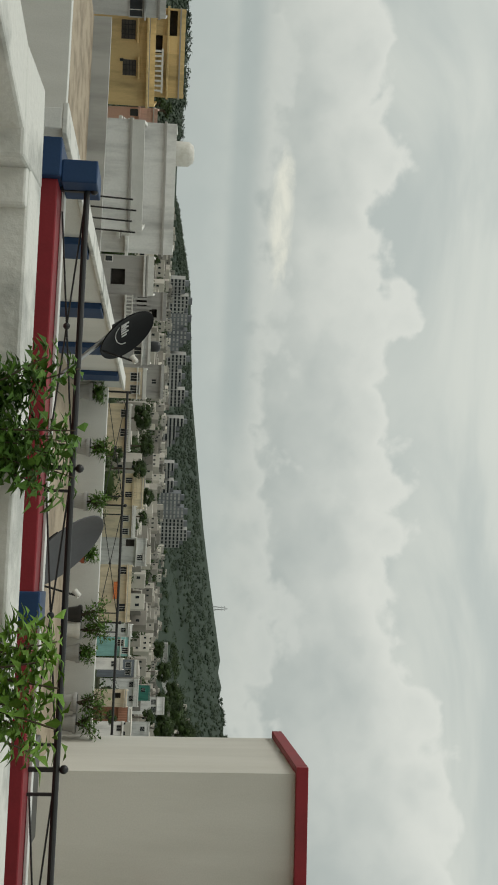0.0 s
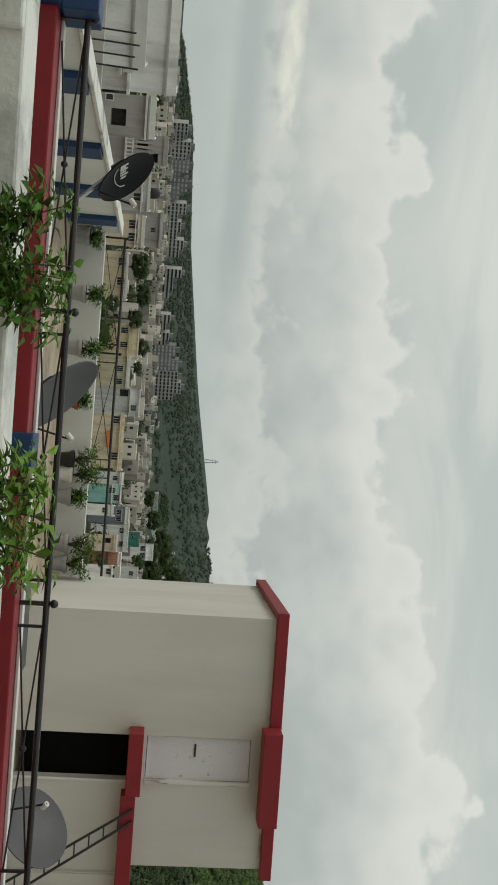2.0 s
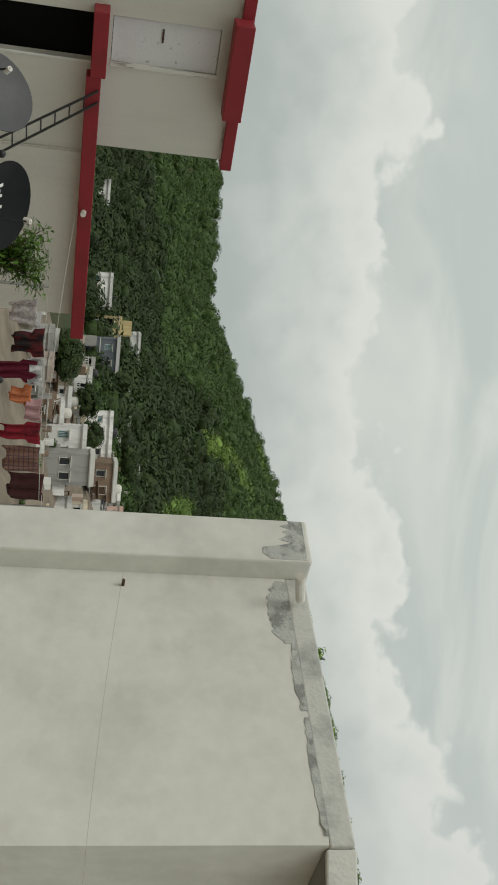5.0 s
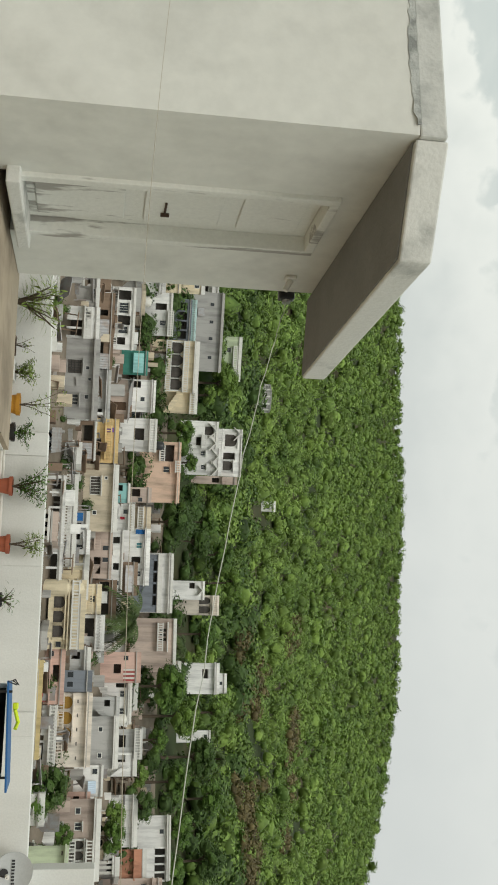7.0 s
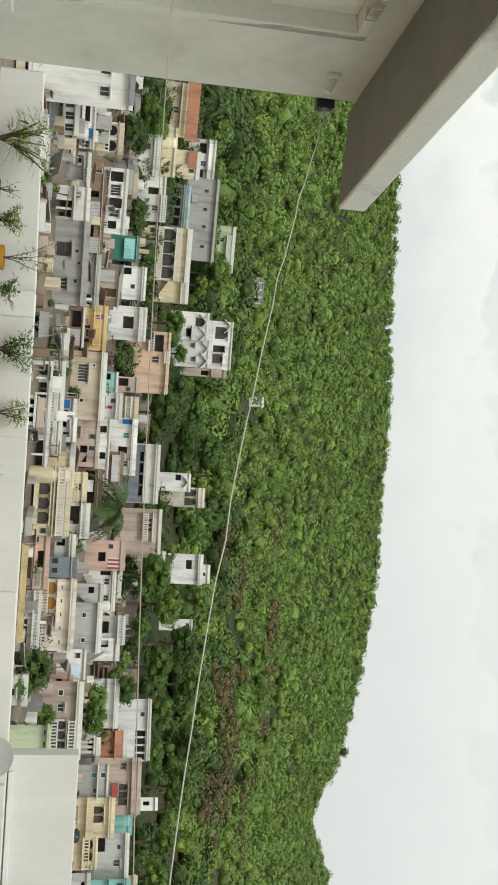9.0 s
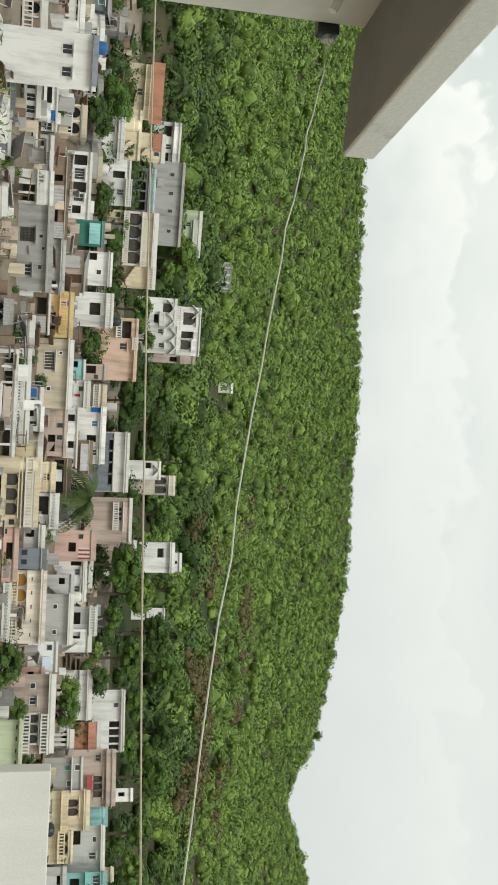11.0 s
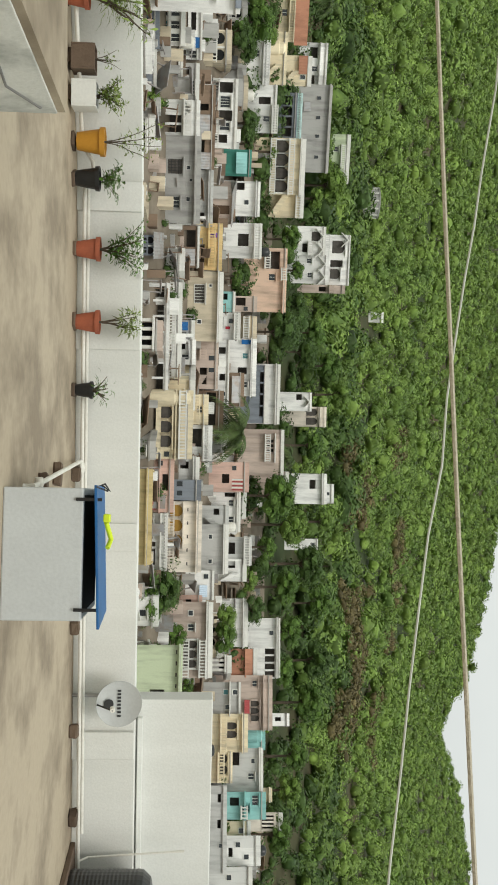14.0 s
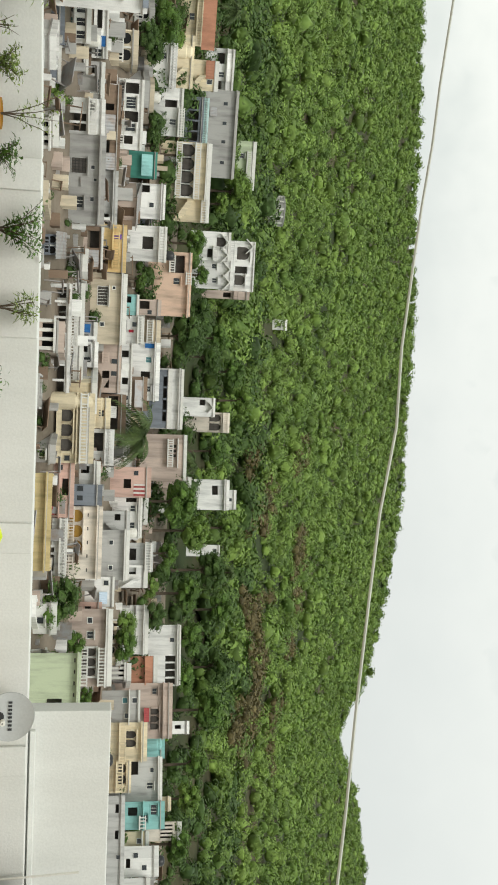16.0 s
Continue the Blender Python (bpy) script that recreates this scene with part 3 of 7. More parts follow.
def stair_block():
    root = thing("stair_block", OWN, "off-white plastered stair head with a weathered white door", "stair block")
    top = 1.735
    # platform under it
    bm = bmesh.new()
    plan = [(-0.02, -1.27), (2.62, -1.27), (2.62, 2.44), (0.36, 2.44), (0.36, 2.04), (0.185, 2.04), (0.01, 0.21), (-0.02, 0.0)]
    low, high = [bm.verts.new((a, c, FLOOR)) for a, c in plan], [bm.verts.new((a, c, -0.605)) for a, c in plan]
    bm.faces.new(low[::-1])
    bm.faces.new(high)
    for i in range(len(plan)):
        j = (i + 1) % len(plan)
        bm.faces.new((low[i], low[j], high[j], high[i]))
    structure("platform", bm, CONC, OWN, "raised cement platform with cracked whitewashed side", "platform")
    bm = bmesh.new()
    box(bm, -0.026, 2.626, -1.276, -1.25, FLOOR, -0.64, 0.004)
    structure("baseboard", bm, DAMP, OWN, "cracked whitewash on the platform's side", "platform side")
    # walls: long front wall, door wall with opening, back walls
    def prism(bm, plan, z0, z1, bevel=0.0):
        low = [bm.verts.new((a, c, z0)) for a, c in plan]
        high = [bm.verts.new((a, c, z1)) for a, c in plan]
        bm.faces.new(low[::-1])
        bm.faces.new(high)
        for i in range(len(plan)):
            j = (i + 1) % len(plan)
            bm.faces.new((low[i], low[j], high[j], high[i]))
        if bevel:
            bmesh.ops.bevel(bm, geom=list(bm.edges), offset=bevel, segments=2, profile=0.5, affect="EDGES")

    def one(name, plan, z0, z1, mat, label="", bevel=0.0):
        bm = bmesh.new()
        prism(bm, plan, z0, z1, bevel)
        return part(name, bm, mat, root, label)

    one("front_wall", [(0.0, 0.2), (0.2, 0.2), (0.38, 2.06), (0.18, 2.06)], FLOOR, top - 0.15, BLOCKW)
    one("back_wall", [(2.26, 0.2), (2.46, 0.2), (2.46, 2.26), (2.26, 2.26)], -0.60, top - 0.15, BLOCKW)
    one("side_wall", [(0.42, 2.26), (2.46, 2.26), (2.46, 2.46), (0.42, 2.46)], -0.60, top - 0.15, BLOCKW)
    one("door_wall", [(0.0, 0.0), (0.80, 0.0), (0.80, 0.2), (0.0, 0.2)], -0.60, top - 0.15, BLOCKW)
    one("door_wall", [(1.66, 0.0), (2.46, 0.0), (2.46, 0.2), (1.66, 0.2)], -0.60, top - 0.15, BLOCKW)
    one("lintel", [(0.80, 0.0), (1.66, 0.0), (1.66, 0.2), (0.80, 0.2)], 1.38, top - 0.15, BLOCKW)
    one("pilaster", [(-0.02, 2.06), (0.42, 2.06), (0.42, 2.46), (-0.02, 2.46)], FLOOR, top + 0.02, BLOCKW, "plain plaster pilaster on the wall's edge", 0.02)
    one("roof", [(-0.008, -0.008), (2.47, -0.008), (2.47, 2.47), (0.424, 2.47), (0.424, 2.057), (0.172, 2.057)], top - 0.15, top, ROOFDAMP, "roof slab with damp grey stains", 0.012)
    one("canopy", [(0.02, -0.01), (0.33, -0.56), (2.81, -0.575), (2.60, -0.01)], 1.57, 1.75, DAMP, "cement canopy slab over the door", 0.012)
    # thin sheet below the canopy, a darker grey than the slab
    one("canopy_underside", [(0.06, -0.012), (0.35, -0.54), (2.78, -0.555), (2.58, -0.012)], 1.560, 1.569, SLAB, "darker grey underside of the canopy")
    # door
    door = bx("door", root, DOORP, 0.87, 1.59, 0.075, 0.115, -0.50, 1.32, 0.004, "weathered white door leaf with peeling paint")
    for z0, z1 in ((-0.42, 0.12), (0.24, 0.72), (0.84, 1.24)):
        bx("door_panel", door, DOORP, 0.96, 1.50, 0.062, 0.075, z0, z1, 0.008)
    frame_parts = [(0.80, 0.87, -0.55, 1.38), (1.59, 1.66, -0.55, 1.38), (0.87, 1.59, 1.32, 1.38)]
    for x0, x1, z0, z1 in frame_parts:
        bx("door_frame", root, DOORP, x0, x1, -0.03, 0.12, z0, z1, 0.006)
    bx("sill", root, DAMP, 0.74, 1.72, -0.10, 0.18, -0.55, -0.47, 0.01, "cement door sill")
    latch = bx("latch", door, RUST, 1.20, 1.38, 0.05, 0.062, 0.365, 0.379, 0.003, "rusty sliding latch")
    bx("latch_staple", latch, RUST, 1.35, 1.362, 0.035, 0.06, 0.345, 0.40, 0.002)
    # small pieces on the wall
    bm = bmesh.new()
    tube(bm, (-0.17, 1.80, 1.60), (0.08, 1.80, 1.65), 0.034, n=14)
    part("drain_pipe", bm, PVC, root, "short white drain spout")
    bm = bmesh.new()
    tube(bm, (0.11, 1.93, 0.42), (0.2, 1.93, 0.42), 0.012)
    part("hook", bm, RUST, root, "rusty hook in the wall")
    lamp = bx("lamp_base", root, PVC, 2.10, 2.18, -0.03, 0.0, 1.30, 1.38, 0.008, "small white lamp holder")
    bm = bmesh.new()
    tube(bm, (2.14, -0.03, 1.34), (2.14, -0.11, 1.30), 0.022, n=12)
    part("socket", bm, PVC, lamp)
    cam_b = bx("camera_housing", root, BLACKPL, 2.47, 2.55, -0.05, 0.06, 1.32, 1.44, 0.012, "small black lamp housing on the corner")
    bm = bmesh.new()
    tube(bm, (2.51, -0.05, 1.38), (2.51, -0.075, 1.38), 0.033, n=16)
    part("lens", bm, STEEL, cam_b)
    return root


stair_block()


# ---- the next building: terrace, walls, railings, tower ----
def next_building():
    bm = bmesh.new()
    box(bm, -4.2, 14.0, 8.35, 21.0, -11.5, NFLOOR)
    structure("floor_next", bm, CONC, NEXT, "beige stained terrace floor of the next building", "floor")
    bm = bmesh.new()
    box(bm, -3.75, 14.0, 8.08, 8.34, -11.4, -1.36, 0.01)
    structure("wall_next_south", bm, WHITE, NEXT, "white side wall of the next building", "wall")
    bm = bmesh.new()
    box(bm, -3.3, 14.0, 8.02, 8.36, -1.36, -1.05, 0.012)
    structure("coping_south", bm, RED, NEXT, "red oxide coping band along the wall", "coping")
    bm = bmesh.new()
    box(bm, -3.3, 14.0, 8.30, 8.42, -1.047, -1.02, 0.006)
    structure("coping_lip", bm, WHITE, NEXT, "narrow white lip on the red coping", "coping")
    # blue corner posts
    for u0, u1, z1, lab in ((-3.80, -3.30, -0.72, "dark blue painted corner post"), (0.12, 0.42, -1.0, "blue painted post block on the red coping")):
        root = thing("post", NEXT, lab, "post")
        bx("shaft", root, BLUE, u0 + 0.16 * (z1 > -0.9), u1, 7.95, 8.45, -3.2 if z1 > -0.9 else -1.5, z1 - 0.3, 0.012)
        bx("cap", root, BLUE, u0 + 0.01 + 0.32 * (z1 > -0.9), u1 - 0.01 + 0.04 * (z1 > -0.9), 8.0, 8.40, z1 - 0.3, z1, 0.012)
    # side parapet, running away, with blue piers
    bm = bmesh.new()
    box(bm, -4.15, -3.95, 8.46, 20.6, -11.4, -1.10, 0.01)
    structure("wall_next_west", bm, WHITE, NEXT, "white terrace parapet with blue piers", "parapet")
    bm = bmesh.new()
    box(bm, -4.2, -3.9, 8.46, 20.6, -1.10, -1.05, 0.01)
    structure("coping_west", bm, DAMP, NEXT, "pale worn coping of the parapet", "coping")
    for v in (11.6, 14.4, 16.9, 19.2):
        bm = bmesh.new()
        box(bm, -3.95, -3.86, v - 0.28, v + 0.28, NFLOOR, -1.12, 0.01)
        structure("pier", bm, BLUE, NEXT, "dark blue pier on the white parapet", "pier")
    bm = bmesh.new()
    box(bm, -3.95, 3.2, 20.6, 20.8, NFLOOR, -1.40, 0.01)
    structure("wall_next_north", bm, WHITE, NEXT, "white far parapet of the next terrace", "parapet")
    for name, v, z, u0, u1, gap in (("railing", 8.2, -0.82, -3.3, 9.5, 2.4), ("railing", 20.7, -1.0, -3.9, 3.15, 2.4)):
        base = -1.04 if v < 10 else -1.40
        root = thing(name, NEXT, "black painted steel railing with crossed bars", "railing", "black terrace railings")
        bm = bmesh.new()
        tube(bm, (u0, v, z), (u1, v, z), 0.027, n=12)
        part("top_rail", bm, BLACK, root)
        u = u0 + 0.02
        k = 0
        posts = []
        while u < u1:
            bm = bmesh.new()
            box(bm, u - 0.018, u + 0.018, v - 0.018, v + 0.018, base, z)
            post = part("post", bm, BLACK, root)
            for du in ((-0.19, 0.19) if k else ()):
                bx("bar", root, BLACK, u + du - 0.012, u + du + 0.012, v - 0.012, v + 0.012, base, z)
            bm = bmesh.new()
            bmesh.ops.create_uvsphere(bm, u_segments=12, v_segments=8, radius=0.036, matrix=Matrix.Translation((u, v, z + 0.06)))
            part("ball", bm, BLACK, post, smooth=True)
            posts.append(u)
            u += gap
            k += 1
        for a, b in zip(posts, posts[1:]):
            mid = (a + b) / 2
            for s, e in ((a + 0.2, b - 0.2),):
                for z0, z1 in ((base + 0.02, z - 0.02), (z - 0.02, base + 0.02)):
                    bm = bmesh.new()
                    tube(bm, (s, v, z0), (e, v, z1), 0.008, n=6)
                    cross = part("cross_bar", bm, BLACK, root)
                bm = bmesh.new()
                bmesh.ops.create_uvsphere(bm, u_segments=8, v_segments=6, radius=0.03, matrix=Matrix.Translation(((s + e) / 2, v, (base + z) / 2)))
                part("boss", bm, BLACK, cross)


next_building()


def west_building():
    """The lower flat-roofed building beyond the blue post."""
    root = thing("flat_building", NEXT, "low building with a whitewashed front and bare roof", "building")
    bx("front_wall", root, WHITE, -16.0, -4.4, 15.4, 15.6, -11.4, -1.95, 0.01)
    bx("roof", root, CONC, -16.0, -4.4, 15.6, 27.0, -3.0, -2.75)
    bx("side_wall", root, WHITE, -4.6, -4.4, 15.6, 27.0, -11.4, -2.5)
    bx("back_wall", root, GREYPL, -16.0, -4.6, 26.8, 27.0, -11.4, -2.24, label="stained grey cement wall")
    for i in range(4):
        bm = bmesh.new()
        tube(bm, (-9.9 + 0.3 * i, 25.0, -2.76), (-9.85 + 0.3 * i, 25.05, -1.3 + 0.1 * (i % 2)), 0.025, n=6)
        part("rebar", bm, BLACK, root, "bare reinforcing bar")


west_building()


DOORW = material("chipped_white_door", (0.68, 0.67, 0.68), (0.35, 0.33, 0.32), rough=0.55, scale=9, amount=0.7, bump=0.15, patch=(0.64, 0.68))


def tower():
    """The stair tower of the next building, with its lower wing."""
    root = thing("stair_tower", NEXT, "cream stair tower with red copings, canopies and a dark doorway", "tower")
    v0 = 16.9
    for name, a in (("front_wall", (3.15, 5.25, v0, v0 + 0.2, NFLOOR, 2.2)), ("front_wall", (6.02, 7.48, v0, v0 + 0.2, NFLOOR, 2.2)), ("lintel", (5.25, 6.02, v0, v0 + 0.2, -0.13, 0.16)),
                    ("lintel", (5.25, 6.02, v0, v0 + 0.2, 1.95, 2.2)), ("side_wall", (3.15, 3.35, v0 + 0.2, 20.6, NFLOOR, 2.2)), ("side_wall", (7.28, 7.48, v0 + 0.2, 20.6, NFLOOR, 2.2)),
                    ("back_wall", (3.35, 7.28, 20.4, 20.6, NFLOOR, 2.2))):
        bx(name, root, CREAMY, *a)
    bx("roof", root, DAMP, 3.15, 7.48, v0, 20.6, 2.2, 2.3)
    # inner faces painted near-black in place of the stairwell's shade
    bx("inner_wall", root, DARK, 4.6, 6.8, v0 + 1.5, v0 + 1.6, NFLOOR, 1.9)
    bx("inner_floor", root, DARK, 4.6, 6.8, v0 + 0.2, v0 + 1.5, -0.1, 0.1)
    bm = bmesh.new()
    for a in ((3.02, 7.62, v0 - 0.14, v0), (3.02, 3.15, v0, 20.7), (7.48, 7.62, v0, 20.7)):
        box(bm, *a, 2.24, 2.44, 0.01)
    part("coping", bm, RED, root, "red oxide roof coping")
    bx("upper_canopy", root, RED, 4.98, 6.56, v0 - 0.55, v0 - 0.14, 2.10, 2.42, 0.012, "red canopy over the upper door")
    bx("lower_canopy", root, RED, 5.10, 6.15, v0 - 0.45, v0, -0.15, 0.10, 0.012, "red canopy over the doorway")
    # upper door
    door = bx("upper_door", root, DOORW, 5.27, 6.0, v0 + 0.06, v0 + 0.11, 0.17, 1.94, 0.004, "white upper door with worn paint")
    bx("latch", door, RUST, 5.38, 5.60, v0 + 0.035, v0 + 0.06, 0.98, 1.01, 0.003, "steel latch")
    bx("door_frame", root, DOORP, 6.0, 6.06, v0 - 0.03, v0 + 0.1, 0.16, 1.97, 0.005)
    bx("door_frame", root, WHITE, 6.02, 6.06, v0 - 0.03, v0 + 0.1, NFLOOR, -0.16, 0.005)
    # near-black board behind the lower doorway, painted as its inner shade
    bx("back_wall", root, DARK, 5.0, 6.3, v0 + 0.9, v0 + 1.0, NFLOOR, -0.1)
    # wing
    wing = thing("terrace_wing", NEXT, "cream lower wing with a red coping", "building wing")
    bm = bmesh.new()
    box(bm, 7.6, 11.0, v0 - 0.06, v0 + 0.2, -11.4, -0.2)
    box(bm, 10.8, 11.0, v0 + 0.2, 21.0, -11.4, -0.2)
    part("wall", bm, CREAMY, wing)
    bx("side_wall", wing, CREAMY, 7.48, 7.6, v0, v0 + 0.3, NFLOOR, -0.2)
    bx("roof", wing, DAMP, 7.48, 11.0, v0 + 0.2, 21.0, -0.3, -0.2)
    bx("coping", wing, RED, 6.15, 11.35, v0 - 0.4, v0 - 0.06, -0.22, 0.03, 0.012, "red oxide coping")
    bx("pilaster", wing, CREAMY, 7.62, 7.8, v0 - 0.09, v0 - 0.06, NFLOOR, -0.22, 0.006)
    bm = bmesh.new()
    tube(bm, (8.6, v0 - 0.5, -0.12), (8.6, v0 - 0.3, -0.12), 0.05, n=14)
    part("drain_pipe", bm, PVC, wing, "short white drain spout")
    # ladder
    lad = thing("ladder", NEXT, "black steel ladder leaning on the wing's wall", "ladder")
    a0, a1, b0, b1 = Vector((7.55, v0 - 0.75, NFLOOR)), Vector((6.36, v0 - 0.43, 0.0)), Vector((7.83, v0 - 0.75, NFLOOR)), Vector((6.56, v0 - 0.43, 0.0))
    for p, q in ((a0, a1), (b0, b1)):
        bm = bmesh.new()
        tube(bm, p, q, 0.022, n=8)
        part("stile", bm, BLACK, lad)
    for i in range(1, 9):
        bm = bmesh.new()
        tube(bm, a0.lerp(a1, i / 9), b0.lerp(b1, i / 9), 0.013, n=8)
        part("rung", bm, BLACK, lad)


tower()


# ---- the town ----
PAINT = {}
for key, rgb in (("grey", (0.43, 0.42, 0.40)), ("beige", (0.66, 0.57, 0.43)), ("white", (0.82, 0.81, 0.78)), ("cream", (0.76, 0.66, 0.47)),
                 ("pink", (0.63, 0.43, 0.36)), ("pinkgrey", (0.52, 0.42, 0.36)), ("palegreen", (0.60, 0.68, 0.47)), ("peach", (0.70, 0.50, 0.38)),
                 ("teal", (0.27, 0.52, 0.50)), ("slate", (0.20, 0.22, 0.25)), ("yellow", (0.62, 0.50, 0.26)), ("brown", (0.24, 0.17, 0.12)),
                 ("terra", (0.40, 0.19, 0.12)), ("ochre", (0.74, 0.55, 0.27)), ("pale", (0.56, 0.56, 0.54)), ("ivory", (0.74, 0.67, 0.58)),
                 ("paleteal", (0.50, 0.66, 0.64)), ("tealdeep", (0.06, 0.24, 0.19)), ("tin", (0.40, 0.40, 0.40))):
    PAINT[key] = material(key + "_house_paint", rgb, tuple(c * 0.5 for c in rgb), scale=1.3, amount=0.85, bump=0.15, fine=12, streak=True, rand=0.14, patch=(0.46, 0.75))
ROOFTOP = material("weathered_roof_cement", (0.42, 0.40, 0.37), (0.24, 0.23, 0.21), scale=0.6, amount=0.8, bump=0.2, fine=10, rand=0.2)
TRIMS = material("white_house_trim", (0.72, 0.71, 0.67), (0.5, 0.49, 0.45), scale=1.5, amount=0.5, bump=0.1)
WOODD = material("dark_brown_door_wood", (0.10, 0.06, 0.035), (0.07, 0.04, 0.025), rough=0.6, scale=5, bump=0.1)
SHUT = material("blue_green_shutter", (0.08, 0.22, 0.24), (0.06, 0.15, 0.17), rough=0.6, scale=5, bump=0.1)
TIN = material("corrugated_tin_sheet", (0.34, 0.34, 0.34), (0.26, 0.17, 0.11), rough=0.5, scale=1.5, amount=0.7, bump=0.1, metal=0.3)
WORDS = {"grey": "unpainted grey cement", "slate": "slate-grey", "terra": "terracotta-roofed", "palegreen": "pale green", "pinkgrey": "dusty pink", "pale": "pale grey", "tealdeep": "dark teal sheeted", "tin": "grey tin-clad"}
DICE = random.Random(11)


def arch_panel(bm, x, z0, w, h, y0, y1):
    """A filled pointed-arch panel; where dark, its colour stands for the opening's shade."""
    pts = [(x - w / 2, z0), (x + w / 2, z0), (x + w / 2, z0 + h * 0.62)]
    pts += [(x + w / 2 * math.cos(a), z0 + h * 0.62 + h * 0.38 * math.sin(a)) for a in (math.pi * k / 8 for k in range(1, 8))]
    pts.append((x - w / 2, z0 + h * 0.62))
    a = [bm.verts.new((p[0], y0, p[1])) for p in pts]
    b = [bm.verts.new((p[0], y1, p[1])) for p in pts]
    bm.faces.new(a)
    bm.faces.new(b[::-1])
    for i in range(len(pts)):
        j = (i + 1) % len(pts)
        bm.faces.new((a[i], b[i], b[j], a[j]))


def window(root, x, z, w, h, shutter):
    win = bx("window", root, TRIMS, x - w / 2 - 0.07, x + w / 2 + 0.07, -0.05, 0.02, z - 0.07, z + h + 0.07)
    bx("pane", win, SHUT if shutter else GLASS, x - w / 2, x + w / 2, -0.062, -0.045, z, z + h)
    bx("sunshade", win, TRIMS, x - w / 2 - 0.2, x + w / 2 + 0.2, -0.42, 0.0, z + h + 0.12, z + h + 0.2)
    if w > 0.6:
        bm = bmesh.new()
        for k in range(1, 4):
            u = x - w / 2 + w * k / 4
            box(bm, u - 0.02, u + 0.02, -0.085, -0.064, z, z + h)
        part("bars", bm, TRIMS if shutter else BLACK, win)


def house(x, y, z, w, h, turn, colour, style, detail=True):
    depth = max(4.0, min(w * 1.1, 9.0))
    word = WORDS.get(colour, colour)
    kinds = {"arch": "house with arched openings", "col": "house with a columned veranda", "0": "low flat-roofed shed"}
    root = thing("house", pose(x, y, z, 0, 0, turn), "%s %s on the town slope" % (word, kinds.get(style, "flat-roofed house with small windows")), "house", "town houses")
    paint = PAINT[colour]
    deep = max(2.6, z - ground_z(math.degrees(math.atan2(x, y)), math.hypot(x, y)) + 1.0)
    bm = bmesh.new()
    box(bm, -w / 2, w / 2, 0, depth, -deep, h - 0.02)
    part("wall", bm, paint, root)
    if style == "0" or (colour in ("slate", "terra")):
        bm = bmesh.new()
        n = max(6, int(w / 0.18)) * 2
        m = Matrix.Translation((0, depth / 2, h + 0.28)) @ pose(0, 0, 0, 7)
        rows = []
        for y, dz in ((-depth / 2 - 0.4, 0), (depth / 2 + 0.3, 0), (depth / 2 + 0.3, -0.03), (-depth / 2 - 0.4, -0.03)):
            rows.append([bm.verts.new(m @ Vector((-w / 2 - 0.25 + (w + 0.5) * k / n, y, dz + (0.045 if k % 2 else 0.0)))) for k in range(n + 1)])
        for i in range(4):
            for k in range(n):
                bm.faces.new((rows[i][k], rows[i][k + 1], rows[(i + 1) % 4][k + 1], rows[(i + 1) % 4][k]))
        part("roof", bm, PAINT["terra"] if colour == "terra" else TIN, root, "corrugated sheet roof")
    else:
        bx("roof", root, ROOFTOP, -w / 2 - 0.12, w / 2 + 0.12, -0.22, depth + 0.1, h - 0.02, h + 0.10)
        bm = bmesh.new()
        e = w / 2 + 0.05
        loops = []
        for k, zz in ((0.0, h + 0.10), (0.0, h + 0.52), (0.14, h + 0.52), (0.14, h + 0.10)):
            loops.append([bm.verts.new(p) for p in ((-e + k, -0.05 + k, zz), (e - k, -0.05 + k, zz), (e - k, depth - k, zz), (-e + k, depth - k, zz))])
        for i in range(4):
            for k in range(4):
                bm.faces.new((loops[i][k], loops[i][(k + 1) % 4], loops[(i + 1) % 4][(k + 1) % 4], loops[(i + 1) % 4][k]))
        part("parapet", bm, paint if DICE.random() < 0.6 else TRIMS, root)
        if detail and DICE.random() < 0.45:
            u = DICE.uniform(-w / 3, w / 3)
            bm = bmesh.new()
            lathe(bm, [(0.55, 0), (0.57, 0.3), (0.55, 0.9), (0.4, 1.1), (0.2, 1.15)], 14, Matrix.Translation((u, depth * 0.6, h + 0.1)))
            part("water_tank", bm, BLACKPL if DICE.random() < 0.6 else PVC, root, "round plastic water tank", True)
        elif detail and DICE.random() < 0.6 and w > 3.2:
            u = DICE.uniform(-w / 4, w / 4)
            bx("stair_head", root, paint, u - 1.1, u + 1.1, depth * 0.4, depth * 0.4 + 2.4, h + 0.1, h + 2.1)
    storeys = max(1, int(round(h / 2.9)))
    sh = h / storeys
    if detail and style != "0" and w > 3.4 and h > 2.4 and DICE.random() < 0.22:
        # outside stair against the front
        sgn = DICE.choice((-1, 1))
        for k in range(9):
            u = sgn * (w / 2 - 0.2 - 0.24 * k)
            bx("step", root, TRIMS if k % 2 else paint, min(u, u - sgn * 0.25), max(u, u - sgn * 0.25), -0.95, -0.25, -deep if k == 0 else h * (k - 1) / 9 - 0.1, h * (k + 1) / 9)
    if detail and DICE.random() < 0.5:
        u = DICE.uniform(-w / 2, w / 2)
        bx("lean_to", root, DICE.choice((TIN, PAINT["grey"], PAINT["beige"], PAINT["white"], PAINT["brown"])), u - 0.7, u + 0.7, -1.3, -0.02, -deep, h * DICE.uniform(0.35, 0.6))
    if style in ("0",):
        if w > 2:
            bx("door", root, WOODD, -0.4, 0.4, -0.04, 0.03, 0.0, min(h - 0.2, 1.9))
        return root
